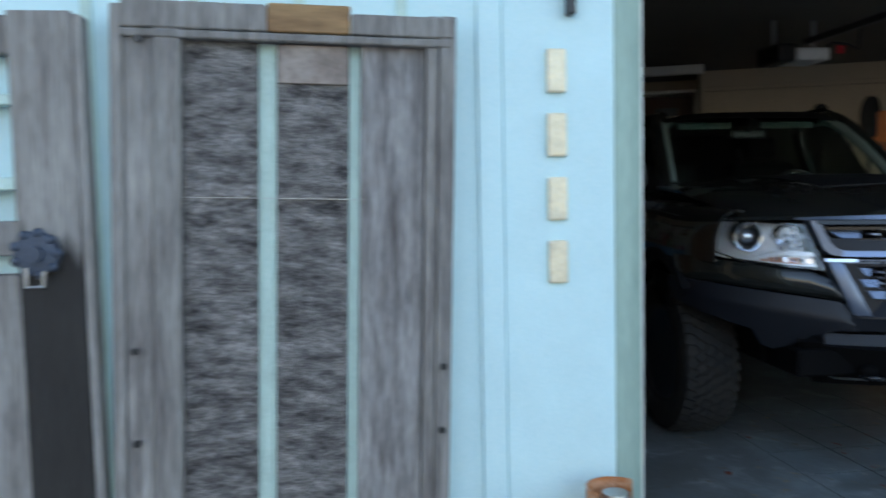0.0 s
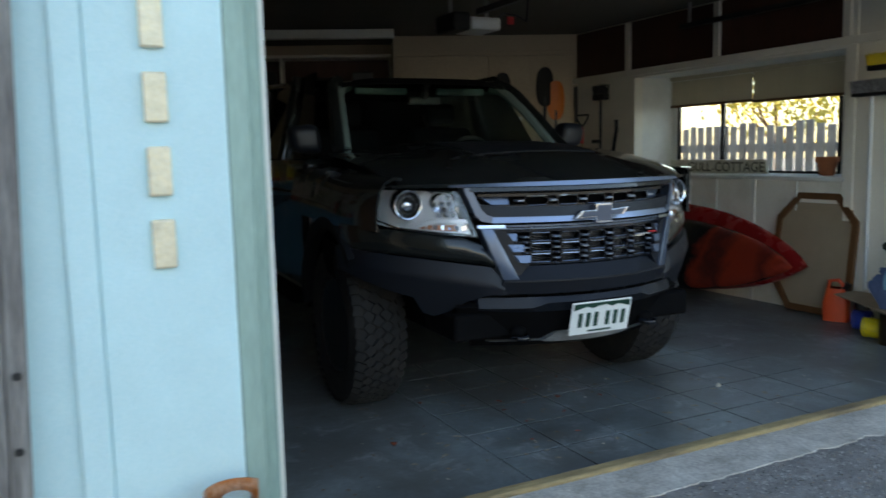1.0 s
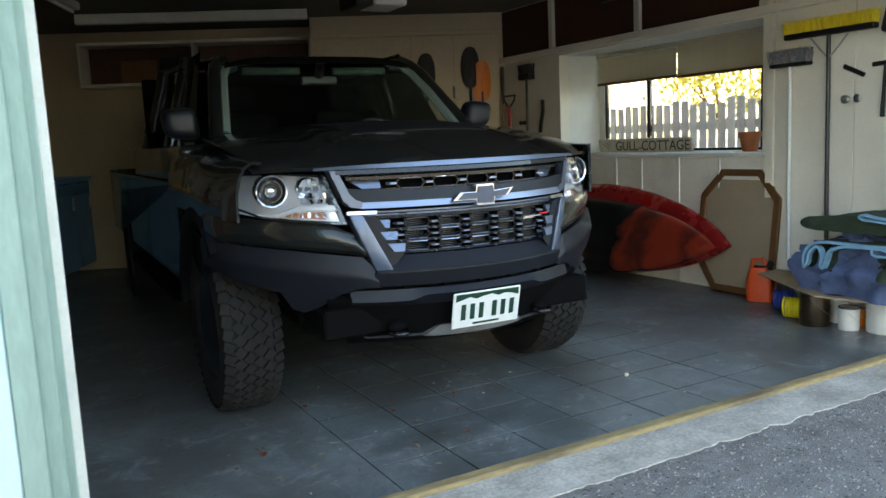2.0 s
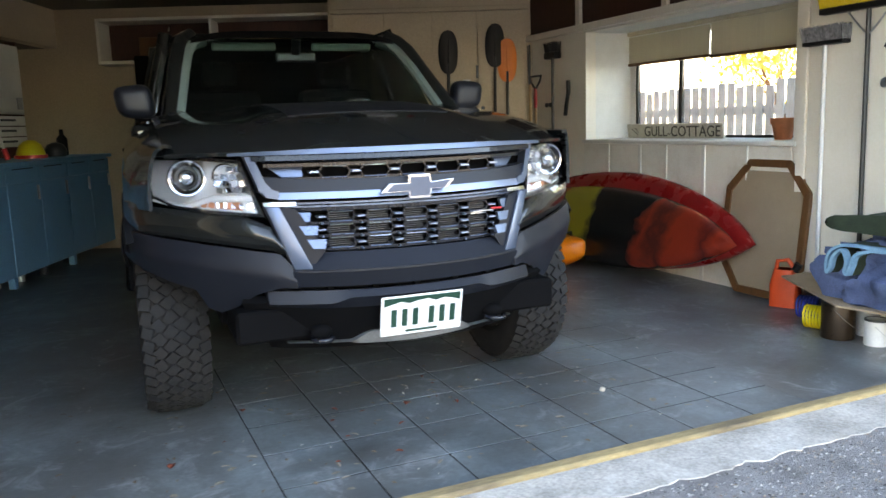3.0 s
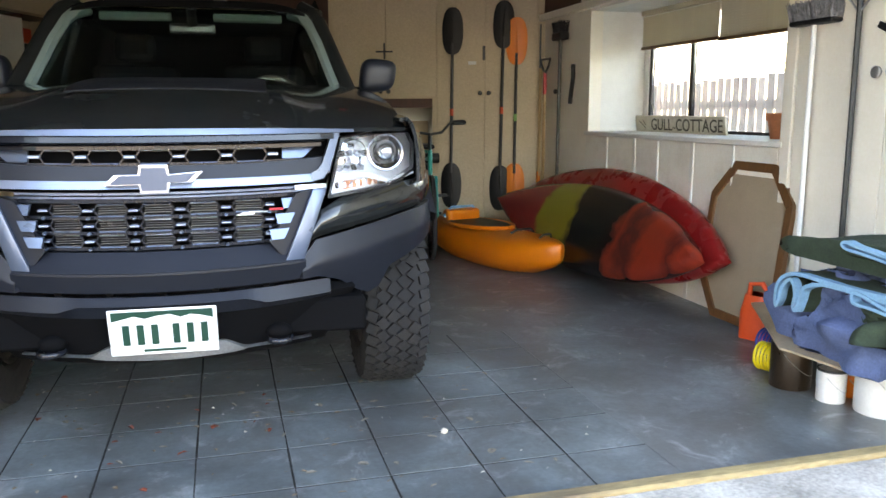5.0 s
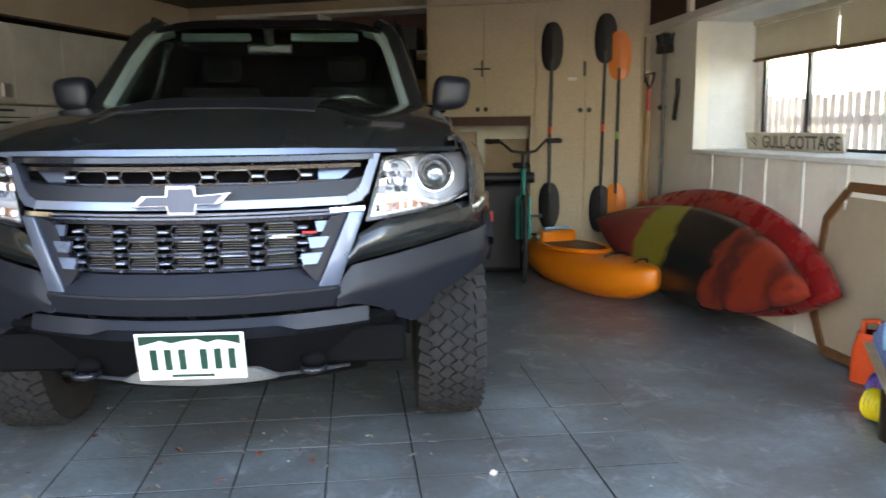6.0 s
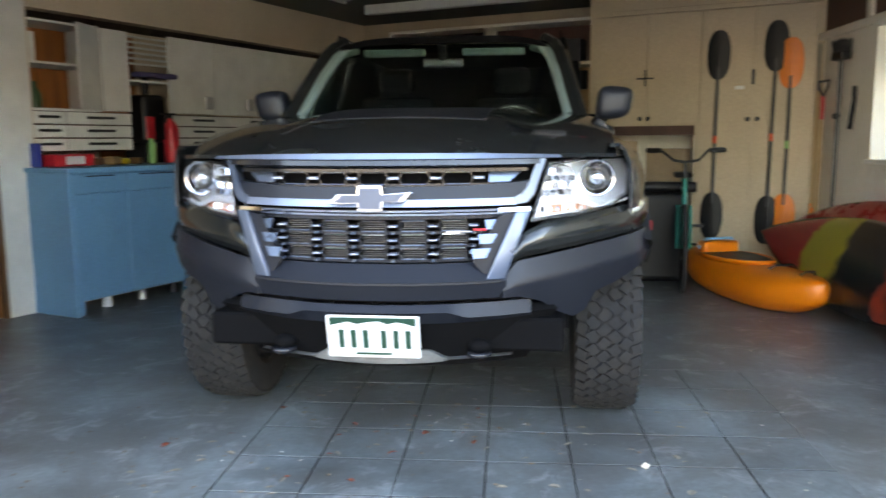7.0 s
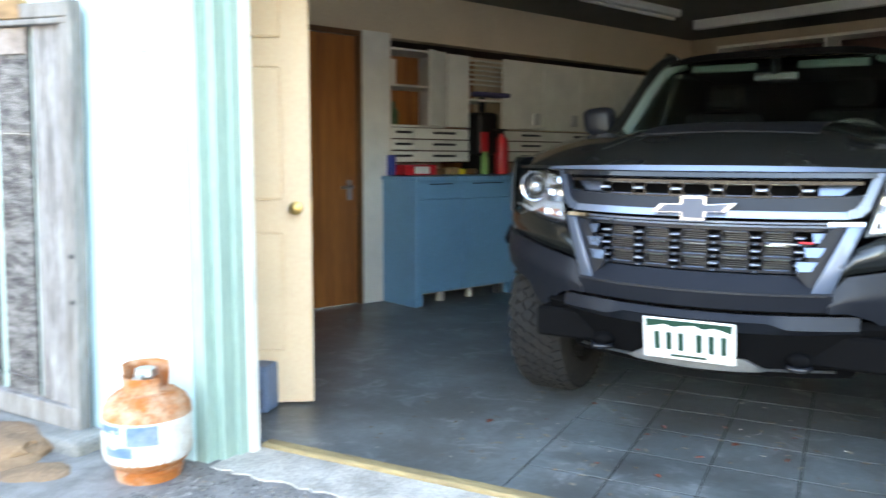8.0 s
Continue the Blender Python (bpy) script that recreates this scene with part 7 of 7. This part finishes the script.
# ---- fallen leaves and grit on the floor ----
rl = random.Random(11)
LEAFRED = material("dry_red_leaf", (0.30, 0.07, 0.035), 0.8, vary=0.2, scale=60)
LEAFTAN = material("dry_tan_leaf", (0.28, 0.20, 0.13), 0.8, vary=0.2, scale=60)
CRUMBTAN = material("bleached_grass", (0.36, 0.31, 0.24), 0.9, vary=0.2, scale=40)
PEBBLE = material("pale_crumb", (0.60, 0.55, 0.45), 0.9)


def floor_bits(name, mat, count, size, label, region, flat=0.3):
    vs, fs = [], []
    for i in range(count):
        x, y = rl.uniform(region[0], region[1]), rl.uniform(region[2], region[3])
        a, s = rl.uniform(0, 6.28), size * rl.uniform(0.5, 1.3)
        k = len(vs)
        asp = rl.uniform(0.25, 0.8)
        for q in range(6):
            b = q * math.pi / 3
            px, py = s * math.cos(b), s * asp * math.sin(b)
            vs.append((x + px * math.cos(a) - py * math.sin(a), y + px * math.sin(a) + py * math.cos(a), 0.0015 + abs(math.sin(b)) * s * flat))
        vs.append((x, y, 0.002 + s * flat * 0.4))
        for q in range(6):
            fs.append((k + q, k + (q + 1) % 6, k + 6))
    me = bpy.data.meshes.new(name)
    me.from_pydata(vs, [], fs)
    me.materials.append(mat)
    ob = new(name, me)
    tagged(ob, label, "debris", kind="stuff")


floor_bits("straw_litter", CRUMBTAN, 70, 0.018, "pale dry grass scraps on the garage floor", (2.2, 4.4, 2.25, 3.5), 0.15)
floor_bits("leaf_litter", LEAFTAN, 110, 0.011, "dry tan leaf scraps on the garage floor", (1.7, 4.2, 2.25, 3.6))
floor_bits("red_leaf_scrap", LEAFRED, 16, 0.018, "dry red leaf scraps on the garage floor", (2.2, 3.4, 2.4, 3.3))
floor_bits("crumb", PEBBLE, 120, 0.006, "pale crumbs and grit on the garage floor", (1.8, 5.6, 2.2, 5.0), 0.8)
single("white_pebble", rock(0.013, 4.0, 0.8), PEBBLE, "pale pebble on the floor tiles", "pebble", m=pose(3.99, 2.67, 0.009), angle=50)

# aggregate grit, the nearest stones as real grains
for tone, colour, count in (("pale_grit", (0.46, 0.44, 0.41), 5000), ("dark_grit", (0.10, 0.095, 0.09), 3500), ("buff_grit", (0.33, 0.26, 0.20), 2500)):
    vs, fs = [], []
    for i in range(count):
        x, y = rl.uniform(1.4, 6.4), rl.uniform(0.9, 1.84)
        s = rl.uniform(0.003, 0.009)
        k = len(vs)
        a = rl.uniform(0, 6.28)
        for q in range(5):
            vs.append((x + s * math.cos(a + q * 1.2566), y + s * math.sin(a + q * 1.2566) * 0.8, -0.011))
        vs.append((x, y, -0.010 + s * 0.5))
        for q in range(5):
            fs.append((k + q, k + (q + 1) % 5, k + 5))
    me = bpy.data.meshes.new(tone)
    me.from_pydata(vs, [], fs)
    me.materials.append(material(tone + "_stone", colour, 0.9, vary=0.25, scale=50))
    tagged(new(tone, me), "small %s stones set in the driveway" % tone.split("_")[0], "grit", kind="stuff")

# ---- floor tiles, one by one ----
TILE = material("worn_blue_grey_tile", (0.205, 0.242, 0.252), 0.37, vary=0.14, scale=2.2, fine=45, bump=0.07, second=(0.060, 0.060, 0.057), spots=0.50, rand=0.06, place=True, dust=(0.10, 0.095, 0.088))
for j in range(6):
    y0, y1 = max(TY0, 2.09 + 0.30 * j), 2.39 + 0.30 * j
    d = (y1 - y0) / 2 - 0.0035
    tile_mesh = None
    for i in range(7):
        if tile_mesh is None:
            bm = boxes((-0.1478, 0.1478, -d, d, -0.0030, 0.0), bevel=0.0006)
            ob = link("tile", bm, TILE, FLOOR)
            tile_mesh = ob.data
        else:
            ob = new("tile", tile_mesh)
            ob.parent = FLOOR
        ob.location = (2.678 + 0.3026 * i + rl.uniform(-0.0012, 0.0012), (y0 + y1) / 2, rl.uniform(-0.0002, 0.0003))
        ob.rotation_euler = (rl.uniform(-0.001, 0.001), rl.uniform(-0.001, 0.001), rl.uniform(-0.006, 0.006))
